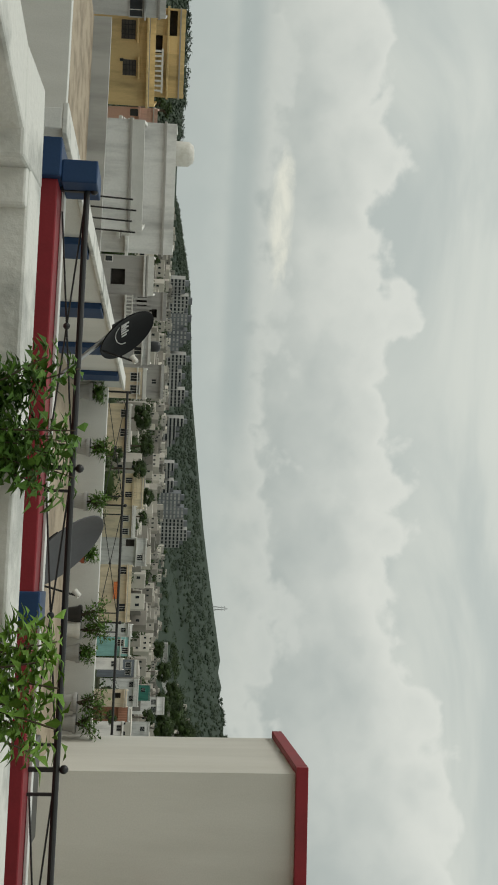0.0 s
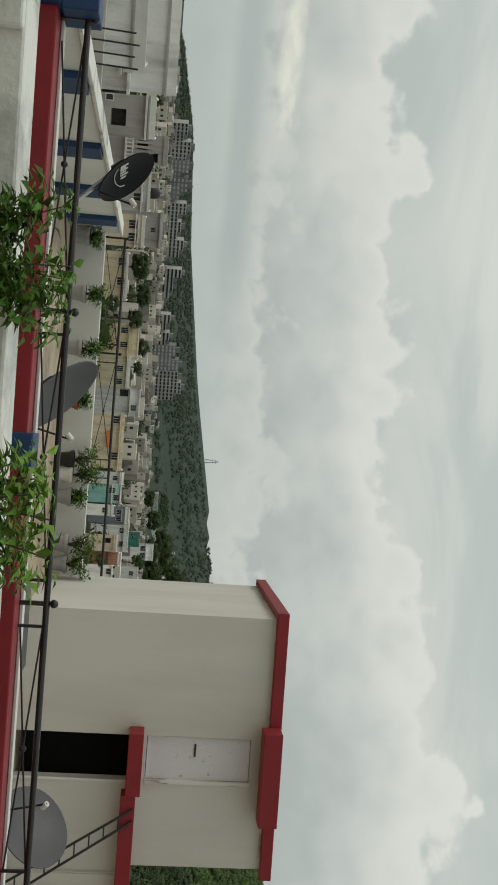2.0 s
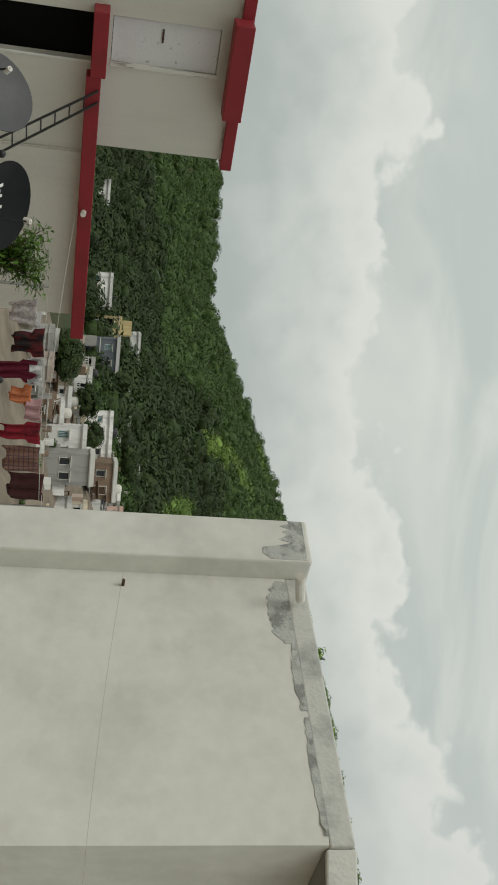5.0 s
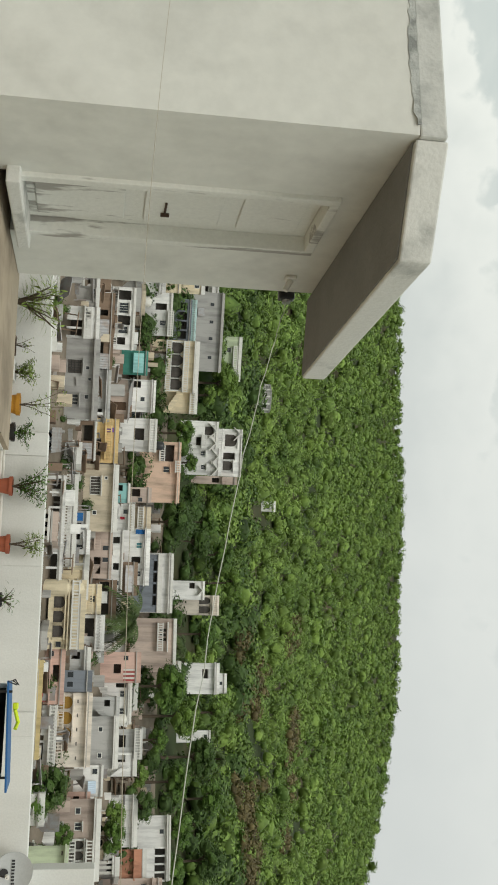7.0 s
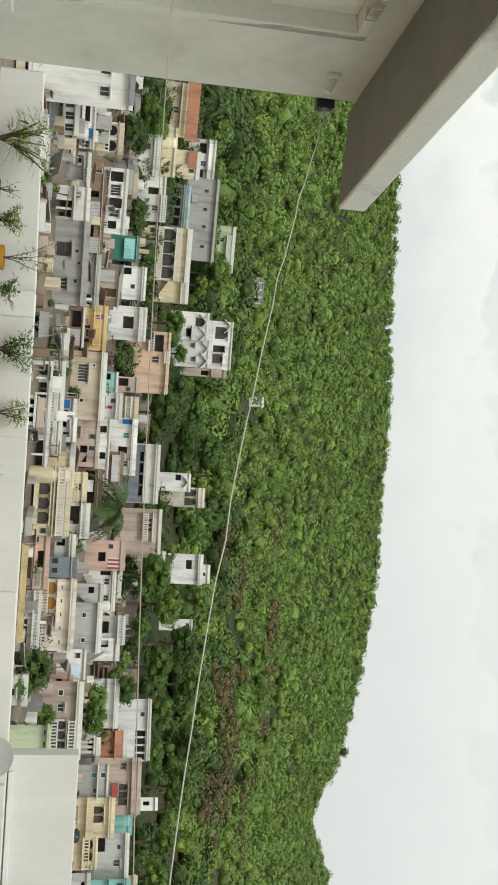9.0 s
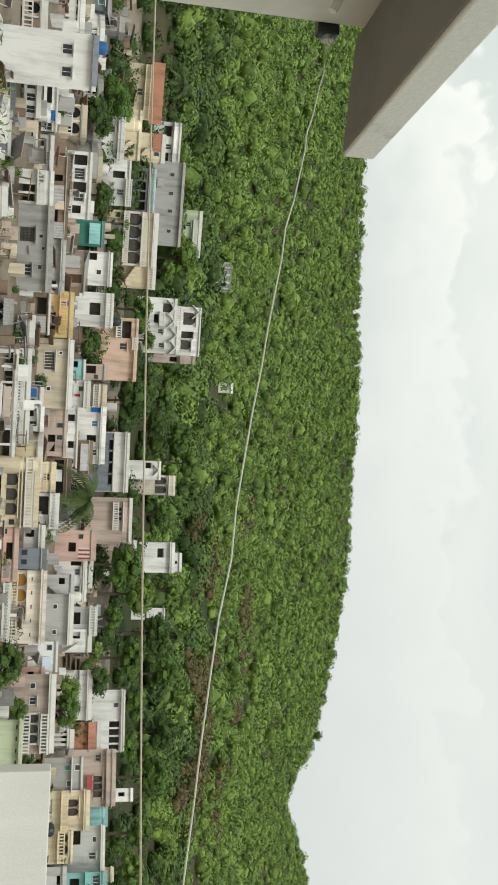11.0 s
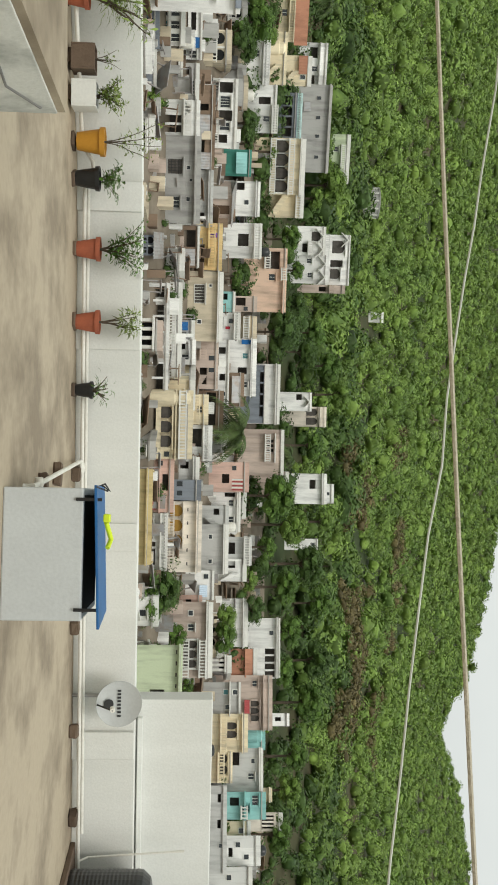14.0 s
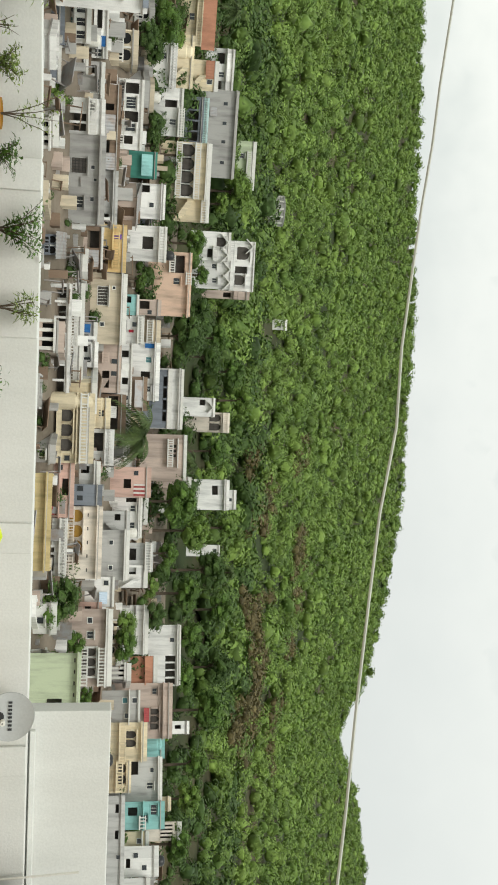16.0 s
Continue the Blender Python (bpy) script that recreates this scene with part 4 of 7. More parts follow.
    for s in range(storeys):
        zb = s * sh
        if s:
            bx("floor_band", root, TRIMS, -w / 2 - 0.06, w / 2 + 0.06, -0.10, 0.05, zb - 0.08, zb + 0.06)
        if style == "arch":
            n = max(2, int(w / 1.7))
            for k in range(n):
                u = -w / 2 + w * (k + 0.5) / n
                bm = bmesh.new()
                arch_panel(bm, u, zb + 0.35, w / n * 0.66, sh * 0.68, -0.02, 0.05)
                # flat panel, its black colour painted as the shade within the arch
                part("arch", bm, DARK, root, "arched opening as a panel painted shade-dark")
                bm = bmesh.new()
                box(bm, u - w / n * 0.5, u - w / n * 0.40, -0.16, 0.0, zb, zb + sh - 0.1)
                part("column", bm, TRIMS if k % 2 else paint, root)
            bm = bmesh.new()
            m = int(w / 0.28)
            for k in range(m):
                u = -w / 2 + w * (k + 0.5) / m
                box(bm, u - 0.05, u + 0.05, -0.55, -0.47, zb + 0.10, zb + 0.62)
            box(bm, -w / 2, w / 2, -0.58, -0.44, zb + 0.62, zb + 0.72)
            box(bm, -w / 2, w / 2, -0.6, -0.0, zb - 0.06, zb + 0.10)
            part("balustrade", bm, TRIMS if DICE.random() < 0.5 else paint, root, "balcony with turned balusters")
        elif style == "col":
            n = max(3, int(w / 1.5))
            # black panel on the wall paints the veranda's shade
            bx("veranda", root, DARK, -w / 2 + 0.15, w / 2 - 0.15, -0.02, 0.03, zb + 0.1, zb + sh * 0.85)
            for k in range(n + 1):
                u = -w / 2 + 0.1 + (w - 0.2) * k / n
                bm = bmesh.new()
                box(bm, u - 0.12, u + 0.12, -0.9, -0.66, zb - 2.0 * (s == 0), zb + sh * 0.86)
                part("column", bm, TRIMS, root)
            bx("veranda_roof", root, TRIMS, -w / 2 - 0.1, w / 2 + 0.1, -1.05, 0.0, zb + sh * 0.86, zb + sh * 0.86 + 0.14)
            bx("rail", root, paint, -w / 2, w / 2, -0.84, -0.74, zb, zb + 0.6)
        else:
            n = 1 if w < 2.6 else (2 if w < 5 else int(style) if style == "3" else 3)
            hh = min(1.15, sh * 0.45)
            for k in range(n):
                u = -w / 2 + w * (k + 0.5) / n + DICE.uniform(-0.2, 0.2)
                if s == 0 and k == n // 2 and sh > 2.2 and DICE.random() < 0.5:
                    door = bx("door", root, WOODD, u - 0.42, u + 0.42, -0.05, 0.03, 0.0, min(2.0, sh * 0.8))
                    bx("door_frame", door, TRIMS, u - 0.52, u + 0.52, -0.03, 0.02, 0.0, min(2.0, sh * 0.8) + 0.1)
                elif DICE.random() < 0.25 and sh > 2.2:
                    # no real hollow: a black panel carries the shade of the opening
                    bx("opening", root, DARK, u - 0.6, u + 0.6, -0.02, 0.03, zb + 0.2, zb + sh * 0.75, label="veranda opening as a panel painted shade-dark")
                    bx("ledge", root, TRIMS, u - 0.8, u + 0.8, -0.5, 0.0, zb + sh * 0.8, zb + sh * 0.8 + 0.1)
                else:
                    window(root, u, zb + sh * 0.3, 0.62 if w > 3 else 0.45, hh * 0.8, DICE.random() < 0.25)
    return root


SHEETS = {"slate": PAINT["slate"], "blue": TARP, "terra": PAINT["terra"], "tin": TIN, "teal": PAINT["teal"], "cloth": TRIMS,
          "orange": material("orange_washing", (0.55, 0.16, 0.05), bump=0.1), "crimson": material("crimson_washing", (0.36, 0.03, 0.05), bump=0.1),
          "violet": material("violet_washing", (0.22, 0.12, 0.36), bump=0.1), "red": material("red_awning", (0.36, 0.07, 0.07), (0.26, 0.06, 0.06), bump=0.1),
          "paleblue": material("pale_blue_distemper", (0.52, 0.62, 0.72), (0.44, 0.54, 0.64), bump=0.1)}
OCHREC = material("ochre_curtain_cloth", (0.34, 0.20, 0.04), (0.24, 0.13, 0.03), scale=4, bump=0.2)
# near-black colour that paints the shade inside rooms, arches and slots
RECESS = material("painted_room_shade", (0.10, 0.09, 0.08), (0.04, 0.035, 0.03), rough=0.9, scale=1.2, amount=0.9, bump=0)


def dwelling(x, y, z, w, h, turn, colour, features, depth=3.2):
    """A house of the slope: a rendered body with its roof, and its own openings, rails, stairs and sheets.
    Places on the front are given as shares of its width and height."""
    has = [f[0] for f in features]
    word = WORDS.get(colour, colour)
    kind = "house with arched openings" if "arch" in has else "house with a pillared veranda" if "posts" in has else \
        "house with a gabled front" if "gable" in has else "house with a railed balcony" if "rail" in has else "house with small windows" if "win" in has else "lean-to shed"
    root = thing("house", pose(x, y, z, 0, 0, turn), "%s %s on the town slope" % (word, kind), "house", "town houses")
    paint = PAINT[colour]
    deep = max(1.6, z - ground_z(math.degrees(math.atan2(x, y)), math.hypot(x, y)) + 1.0)
    trim = TRIMS if DICE.random() < 0.45 else paint
    X = lambda u: -w / 2 + u * w
    Z = lambda v: v * h
    holes = sorted((f for f in features if f[0] in ("dark", "posts") and f[0] == "dark"), key=lambda f: f[1])
    # the front: a body behind, and a skin of piers and lintels that leaves the verandas open
    bx("wall", root, paint, -w / 2, w / 2, 0.9 if holes else 0.0, depth, -deep, h - 0.02)
    if holes:
        cuts = sorted({0.0, 1.0, *(min(max(f[1], 0), 1) for f in holes), *(min(max(f[2], 0), 1) for f in holes)})
        for a, b in zip(cuts, cuts[1:]):
            mid, low = (a + b) / 2, -deep
            for f in sorted((f for f in holes if f[1] < mid < f[2]), key=lambda f: f[3]):
                if Z(f[3]) > low + 0.02:
                    bx("front_wall", root, paint, X(a), X(b), 0.0, 0.9, low, Z(f[3]))
                # back of the opening, coloured dark for the shade of the room
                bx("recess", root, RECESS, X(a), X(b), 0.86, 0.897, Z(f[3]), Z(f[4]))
                low = Z(f[4])
            if h - 0.02 > low:
                bx("front_wall", root, paint, X(a), X(b), 0.0, 0.9, low, h - 0.02)
    bx("roof", root, ROOFTOP, -w / 2 - 0.06, w / 2 + 0.06, -0.14, depth + 0.1, h - 0.018, h + 0.06)
    ph = DICE.uniform(0.12, 0.42)
    bm = bmesh.new()
    e = w / 2
    for a in ((-e, e, -0.04, 0.08), (-e, -e + 0.1, 0.08, depth), (e - 0.1, e, 0.08, depth)):
        box(bm, *a, h + 0.06, h + 0.06 + ph)
    part("parapet", bm, trim, root)
    for f in features:
        k = f[0]
        if k in ("win", "bars", "grill"):
            u, zz, ww, hh = X(f[1]), Z(f[2]), f[3], min(f[4], h * 0.7)
            win = bx("window", root, trim, u - ww / 2 - 0.06, u + ww / 2 + 0.06, -0.05, 0.02, zz - 0.06, zz + hh + 0.06)
            # barred windows get the painted room shade as their pane
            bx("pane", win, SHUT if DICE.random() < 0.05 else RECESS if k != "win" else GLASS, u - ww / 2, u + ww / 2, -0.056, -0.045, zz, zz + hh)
            if ww > 0.4:
                bm = bmesh.new()
                n = max(2, int(ww / 0.22))
                for i in range(1, n):
                    q = u - ww / 2 + ww * i / n
                    box(bm, q - 0.018, q + 0.018, -0.08, -0.058, zz, zz + hh)
                if k == "bars":
                    for i in range(1, 4):
                        box(bm, u - ww / 2, u + ww / 2, -0.086, -0.08, zz + hh * i / 4 - 0.018, zz + hh * i / 4 + 0.018)
                part("bars", bm, BLACK if k == "bars" else TRIMS, win)
                bx("sunshade", win, trim, u - ww / 2 - 0.15, u + ww / 2 + 0.15, -0.38, 0.0, zz + hh + 0.1, zz + hh + 0.17)
        elif k == "arch":
            n = f[5]
            for i in range(n):
                u0, u1 = X(f[1] + (f[2] - f[1]) * i / n), X(f[1] + (f[2] - f[1]) * (i + 1) / n)
                bm = bmesh.new()
                arch_panel(bm, (u0 + u1) / 2, Z(f[3]), (u1 - u0) * 0.78, Z(f[4]) - Z(f[3]), -0.03, 0.04)
                part("arch", bm, OCHREC if f[6] == "ochre" else RECESS, root, "ochre curtained arch" if f[6] == "ochre" else "arched opening as a panel painted shade-dark")
                for q in (u0, u1):
                    bx("column", root, trim, q - 0.07, q + 0.07, -0.22, 0.0, Z(f[3]), Z(f[4]))
            bx("ledge", root, trim, X(f[1]) - 0.1, X(f[2]) + 0.1, -0.35, 0.0, Z(f[4]) + 0.02, Z(f[4]) + 0.12)
        elif k == "rail":
            u0, u1, zz = X(f[1]), X(f[2]), Z(f[3])
            bm = bmesh.new()
            n = max(3, int((u1 - u0) / 0.24))
            for i in range(n):
                q = u0 + (u1 - u0) * (i + 0.5) / n
                box(bm, q - 0.05, q + 0.05, -0.50, -0.42, zz + 0.06, zz + 0.46)
            box(bm, u0, u1, -0.53, -0.39, zz + 0.46, zz + 0.56)
            box(bm, u0, u1, -0.55, 0.0, zz - 0.06, zz + 0.06)
            part("balustrade", bm, trim if DICE.random() < 0.6 else TRIMS, root, "railing of short balusters")
        elif k == "posts":
            n = f[5]
            for i in range(n + 1):
                q = X(f[1] + (f[2] - f[1]) * i / n)
                bx("column", root, paint, q - 0.09, q + 0.09, -0.10, 0.09, Z(f[3]), Z(f[4]))
        elif k == "slab":
            bx("ledge", root, trim, X(f[1]) - 0.08, X(f[2]) + 0.08, -0.45, 0.0, Z(f[3]) - 0.05, Z(f[3]) + 0.05)
        elif k == "stair":
            n = 9
            for i in range(n):
                u0, u1 = sorted((X(f[1] + (f[3] - f[1]) * i / n), X(f[1] + (f[3] - f[1]) * (i + 1) / n)))
                bx("step", root, paint, u0, u1, -0.75, -0.06, Z(f[2] + (f[4] - f[2]) * i / n) - 0.5, Z(f[2] + (f[4] - f[2]) * (i + 1) / n))
        elif k == "sheet":
            bm = bmesh.new()
            n = 12
            rows = []
            for yy, zz in ((-0.42, Z(f[3])), (-0.10, Z(f[4])), (-0.07, Z(f[4])), (-0.39, Z(f[3]))):
                rows.append([bm.verts.new((X(f[1]) + (X(f[2]) - X(f[1])) * i / n, yy + (0.03 if i % 2 else 0), zz)) for i in range(n + 1)])
            for i in range(4):
                for j in range(n):
                    bm.faces.new((rows[i][j], rows[i][j + 1], rows[(i + 1) % 4][j + 1], rows[(i + 1) % 4][j]))
            part("awning", bm, SHEETS[f[5]], root, "leaning sheet or hung cloth")
        elif k == "tank":
            bm = bmesh.new()
            lathe(bm, [(0.45, 0), (0.47, 0.3), (0.46, 0.8), (0.32, 0.98), (0.16, 1.02)], 14, Matrix.Translation((X(f[1]), depth * 0.5, h + 0.06)))
            part("water_tank", bm, {"black": BLACKPL, "white": PVC, "blue": TARP}[f[2]], root, "round plastic water tank", True)
        elif k == "drum":
            bm = bmesh.new()
            lathe(bm, [(0.7, -deep), (0.7, h * 0.7), (0.62, h * 0.75), (0.62, h * 0.95), (0.4, h * 1.05), (0.1, h * 1.1)], 16, Matrix.Translation((X(f[1]), 0.1, 0)))
            part("bay", bm, paint, root, "rounded bay")
        elif k == "gable":
            u, r = X(f[1]), min(0.9, w * 0.28)
            bm = bmesh.new()
            pts = [(u - r, h * 0.72), (u, h * 0.72 + r * 1.0), (u + r, h * 0.72), (u + r, h * 0.72 - 0.16), (u, h * 0.72 + r - 0.2), (u - r, h * 0.72 - 0.16)]
            a, b = [bm.verts.new((p[0], -0.5, p[1])) for p in pts], [bm.verts.new((p[0], 0.0, p[1])) for p in pts]
            for i in range(6):
                bm.faces.new((a[i], a[(i + 1) % 6], b[(i + 1) % 6], b[i]))
            bm.faces.new(a[:3] + a[3:])
            part("gable", bm, TRIMS, root, "white slanted gable hood")
        elif k == "slots":
            for i in range(5):
                bx("slot", root, RECESS, X(0.12 + 0.19 * i) - 0.14, X(0.12 + 0.19 * i) + 0.14, -0.012, 0.02, Z(f[1]), Z(f[1]) + 0.1)
        elif k == "stripes":
            for i in range(6):
                q = X(f[1] + (f[2] - f[1]) * (i + 0.5) / 6)
                bx("stripe", root, SHEETS["red"] if i % 2 else TRIMS, q - 0.07, q + 0.07, -0.04, 0.0, Z(f[3]), Z(f[4]))
    return root


def tree(x, y, z, h, r):
    """A broad tree: tapered trunk, limbs and a crown of leaf clumps."""
    k = DICE.randrange(10 ** 6)
    rng = np.random.default_rng(k)
    root = thing("tree", pose(x, y, z), "leafy dark green tree among the houses", "tree", "town trees")
    bm = bmesh.new()
    tube(bm, (0, 0, -2.0), (0.1, 0.05, h * 0.45), 0.2, 0.11, 8)
    for i in range(5):
        a = i * 1.26 + rng.uniform(0, 0.6)
        tube(bm, (0.1, 0.05, h * 0.4), (r * 0.55 * math.cos(a), r * 0.55 * math.sin(a), h * rng.uniform(0.6, 0.8)), 0.09, 0.03, 6)
    part("trunk", bm, BARK, root)
    blocks, tris, total = [], [], 0
    n = int(10 + 5 * min(r, 3.0))
    for i in range(n):
        d = np.array((math.cos(i * 2.4), math.sin(i * 2.4), 0.0)) * math.sqrt(1 - (1 - 1.7 * (i + 0.5) / n) ** 2)
        d[2] = 1 - 1.7 * (i + 0.5) / n
        c = np.array((0, 0, h * 0.62)) + (d + rng.normal(size=3) * 0.13) * np.array((r * 0.66, r * 0.66, h * 0.27))
        co, tri = TREE_CLUMPS[rng.integers(len(TREE_CLUMPS))]
        turn = rng.uniform(0, 6.283)
        m = np.array(((math.cos(turn), -math.sin(turn), 0), (math.sin(turn), math.cos(turn), 0), (0, 0, 0.9))) * r * rng.uniform(0.34, 0.52)
        blocks.append(co @ m.T + c)
        tris.append(tri + total)
        total += len(co)
    me = bpy.data.meshes.new("crown")
    me.from_pydata(np.concatenate(blocks).tolist(), [], np.concatenate(tris).tolist())
    # northern trees share the leaf colour that has shade mixed in
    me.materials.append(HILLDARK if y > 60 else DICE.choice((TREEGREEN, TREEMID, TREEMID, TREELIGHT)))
    ob = new("crown", me)
    ob.parent = root


TREE_CLUMPS = [knobbly(np.random.default_rng(90 + i), 150, 0.15) for i in range(6)]
TREEMID = leaf_material("mid_green_tree_foliage", (0.100, 0.175, 0.032), (0.050, 0.10, 0.020), 0.6, 0.42)
TREELIGHT = leaf_material("light_green_tree_foliage", (0.150, 0.235, 0.045), (0.085, 0.15, 0.030), 0.6, 0.42)


def palm(x, y, z, h):
    root = thing("palm_tree", pose(x, y, z), "coconut palm with drooping feathery fronds", "palm", "palms")
    bm = bmesh.new()
    pts = [(0.25 * math.sin(k * 0.5), 0.1 * k / 6, -2 + (h * 0.75 + 2) * k / 6) for k in range(7)]
    for k, (p, q) in enumerate(zip(pts, pts[1:])):
        tube(bm, p, q, 0.17 - 0.008 * k, 0.162 - 0.008 * k, 10)
    part("trunk", bm, BARK, root)
    top = Vector(pts[-1])
    rng = random.Random(int(abs(x * 10)))
    for i in range(30):
        a, lift, length = i * 2.4, rng.uniform(-0.1, 1.0), rng.uniform(1.9, 2.8) * h / 5
        out = Vector((math.cos(a), math.sin(a), 0))
        bm = bmesh.new()
        spine = [top + out * length * s + Vector((0, 0, length * (lift * s - 0.95 * s * s))) for s in (k / 9 for k in range(10))]
        side = Vector((-out.y, out.x, 0))
        for p, q, k in zip(spine, spine[1:], range(9)):
            w = length * 0.36 * (1 - abs(k - 3.5) / 8)
            for sgn in (-1, 1):
                for e in (0.1, 0.6):
                    b0 = p.lerp(q, e)
                    b1 = p.lerp(q, min(1.0, e + 0.42))
                    tip = b1 + side * sgn * w + (q - p) * 0.9 - Vector((0, 0, w * 0.55))
                    bm.faces.new([bm.verts.new(v) for v in (b0, b1, tip)])
            quad_mesh(bm, (p + side * 0.02, q + side * 0.02, q - side * 0.02, p - side * 0.02))
        part("frond", bm, PALM, root)


PALM = leaf_material("palm_leaf", (0.085, 0.125, 0.035), (0.05, 0.085, 0.025), 1.5, 0.2)


dwelling(73.3, 24.7, -4.7, 3.7, 6.8, -71, "white", [("win", 0.3, 0.7, 0.6, 0.6), ("win", 0.7, 0.7, 0.6, 0.6), ("sheet", 0, 0.9, 1, 1.06, "slate"), ("tank", 0.2, "blue")], depth=4.0)
dwelling(75.9, 23.4, -5.0, 4.6, 1.5, -73, "slate", [("win", 0.2, 0.6, 0.4, 0.5), ("win", 0.4, 0.6, 0.4, 0.5), ("win", 0.6, 0.6, 0.4, 0.5), ("win", 0.8, 0.6, 0.4, 0.5)])
dwelling(77.0, 20.0, -5.0, 2.5, 1.4, -75, "slate", [("sheet", 0, 1, 0.1, 1, "slate")])
dwelling(79.6, 23.9, -3.6, 2.9, 1.8, -73, "white", [("win", 0.2, 0.2, 0.5, 0.5), ("win", 0.5, 0.2, 0.5, 0.5), ("win", 0.8, 0.2, 0.5, 0.5), ("win", 0.2, 0.65, 0.5, 0.6), ("win", 0.5, 0.65, 0.5, 0.6), ("win", 0.8, 0.65, 0.5, 0.6), ("tank", 0.9, "white")])
dwelling(83.8, 24.7, -1.9, 3.9, 1.6, -74, "white", [("dark", 0.05, 0.5, 0.1, 0.4), ("dark", 0.05, 0.45, 0.55, 0.8), ("sheet", 0.58, 0.78, -0.05, 1, "blue"), ("win", 0.9, 0.5, 0.5, 0.5)])
dwelling(82.9, 21.8, -2.5, 2.7, 0.7, -75, "palegreen", [("win", 0.3, 0.3, 0.4, 0.4), ("slab", 0, 1, 0.9)])
dwelling(84.7, 21.1, -1.9, 3.0, 1.3, -76, "grey", [("win", 0.6, 0.3, 1, 0.8), ("dark", 0.1, 0.3, 0.1, 0.7)])
dwelling(81.3, 17.6, -3.6, 2.6, 3.1, -78, "white", [("dark", 0.4, 0.95, 0.25, 0.65), ("posts", 0.4, 0.95, 0.25, 0.65, 2), ("rail", 0, 1, 0.72), ("gable", 0.25)])
dwelling(82.2, 13.1, -3.6, 6.6, 3.2, -81, "grey", [("bars", 0.35, 0.32, 1.1, 1.1), ("win", 0.76, 0.32, 0.8, 0.9), ("win", 0.36, 0.78, 0.25, 0.25), ("win", 0.72, 0.78, 0.3, 0.25), ("win", 0.5, 0.85, 0.2, 0.2), ("slab", 0, 1, 0.98)], depth=4.0)
dwelling(89.7, 12.9, -0.3, 4.7, 1.1, -82, "pale", [("slab", 0, 1, 0.9), ("dark", 0.75, 0.95, 0.05, 0.6)])
dwelling(92.1, 20.6, 0.9, 5.8, 1.9, -77, "white", [("dark", 0.05, 0.2, 0.1, 0.9), ("win", 0.33, 0.35, 0.9, 0.8), ("dark", 0.45, 0.6, 0.1, 0.9), ("win", 0.68, 0.35, 0.6, 0.8), ("dark", 0.8, 0.92, 0.1, 0.7), ("rail", 0, 1, 0)])
dwelling(88.2, 18.5, -0.6, 6.7, 1.4, -78, "brown", [("dark", 0.1, 0.3, 0.2, 0.8), ("sheet", 0.35, 0.6, 0.2, 0.9, "tin"), ("dark", 0.65, 0.8, 0.1, 0.6), ("sheet", 0.8, 1, 0.3, 1, "tin")])
dwelling(100.2, 27.4, 4.6, 4.0, 1.3, -75, "white", [("rail", 0, 1, 0.85), ("win", 0.3, 0.2, 0.5, 0.4)])
dwelling(103.8, 28.9, 6.1, 4.9, 1.8, -74, "cream", [("drum", 0.3), ("stair", 0.9, 0, 0.6, 0.9), ("dark", 0.05, 0.2, 0.1, 0.6)])
dwelling(106.7, 34.3, 7.7, 5.5, 1.5, -72, "cream", [("rail", 0, 1, 0.6), ("win", 0.5, 0.1, 0.6, 0.5), ("sheet", -0.05, 1.05, 0.98, 1.9, "terra")])
dwelling(118.7, 32.8, 11.7, 4.6, 2.1, -75, "white", [("dark", 0.1, 0.35, 0.15, 0.6), ("win", 0.6, 0.3, 0.5, 0.6), ("dark", 0.75, 0.95, 0.1, 0.5), ("slab", 0, 1, 0.7)])
dwelling(109.8, 29.5, 8.5, 3.0, 2.4, -75, "cream", [("sheet", 0, 0.6, 0.6, 1, "terra"), ("stair", 1, 0, 0.5, 0.6), ("win", 0.7, 0.7, 0.4, 0.5)])
dwelling(102.6, 23.7, 5.3, 4.5, 1.7, -77, "white", [("dark", 0.25, 0.4, 0.1, 0.8), ("win", 0.7, 0.4, 0.5, 0.6), ("rail", 0.4, 1, 0.9)])
dwelling(109.7, 24.8, 8.3, 4.7, 1.4, -77, "slate", [("dark", 0.05, 0.95, 0.05, 0.8), ("posts", 0.05, 0.95, 0.05, 0.8, 4)])
dwelling(115.3, 26.1, 10.2, 5.0, 0.5, -77, "paleteal", [("rail", 0, 1, 0.2)])
dwelling(117.6, 25.4, 11.0, 9.5, 3.3, -78, "grey", [("win", 0.15, 0.55, 0.35, 0.45), ("win", 0.37, 0.55, 0.35, 0.45), ("win", 0.58, 0.55, 0.35, 0.45), ("win", 0.82, 0.55, 0.35, 0.45), ("sheet", 0.2, 0.3, 0.1, 0.35, "tin"), ("slab", 0, 1, 0.97)], depth=4.0)
dwelling(130.8, 24.8, 16.0, 6.0, 2.3, -79, "palegreen", [("dark", 0.6, 0.8, 0.05, 0.6), ("rail", 0.2, 1, 0.7), ("win", 0.3, 0.3, 0.5, 0.5)])
dwelling(97.1, 17.4, 2.7, 2.4, 1.7, -80, "tealdeep", [("sheet", 0.1, 0.9, 0.3, 0.9, "teal"), ("dark", 0.3, 0.6, 0.5, 0.8)])
dwelling(108.9, 15.5, 7.6, 2.6, 2.8, -82, "cream", [("stair", 1, 0, 0, 0.6), ("rail", 0, 1, 0.85)])
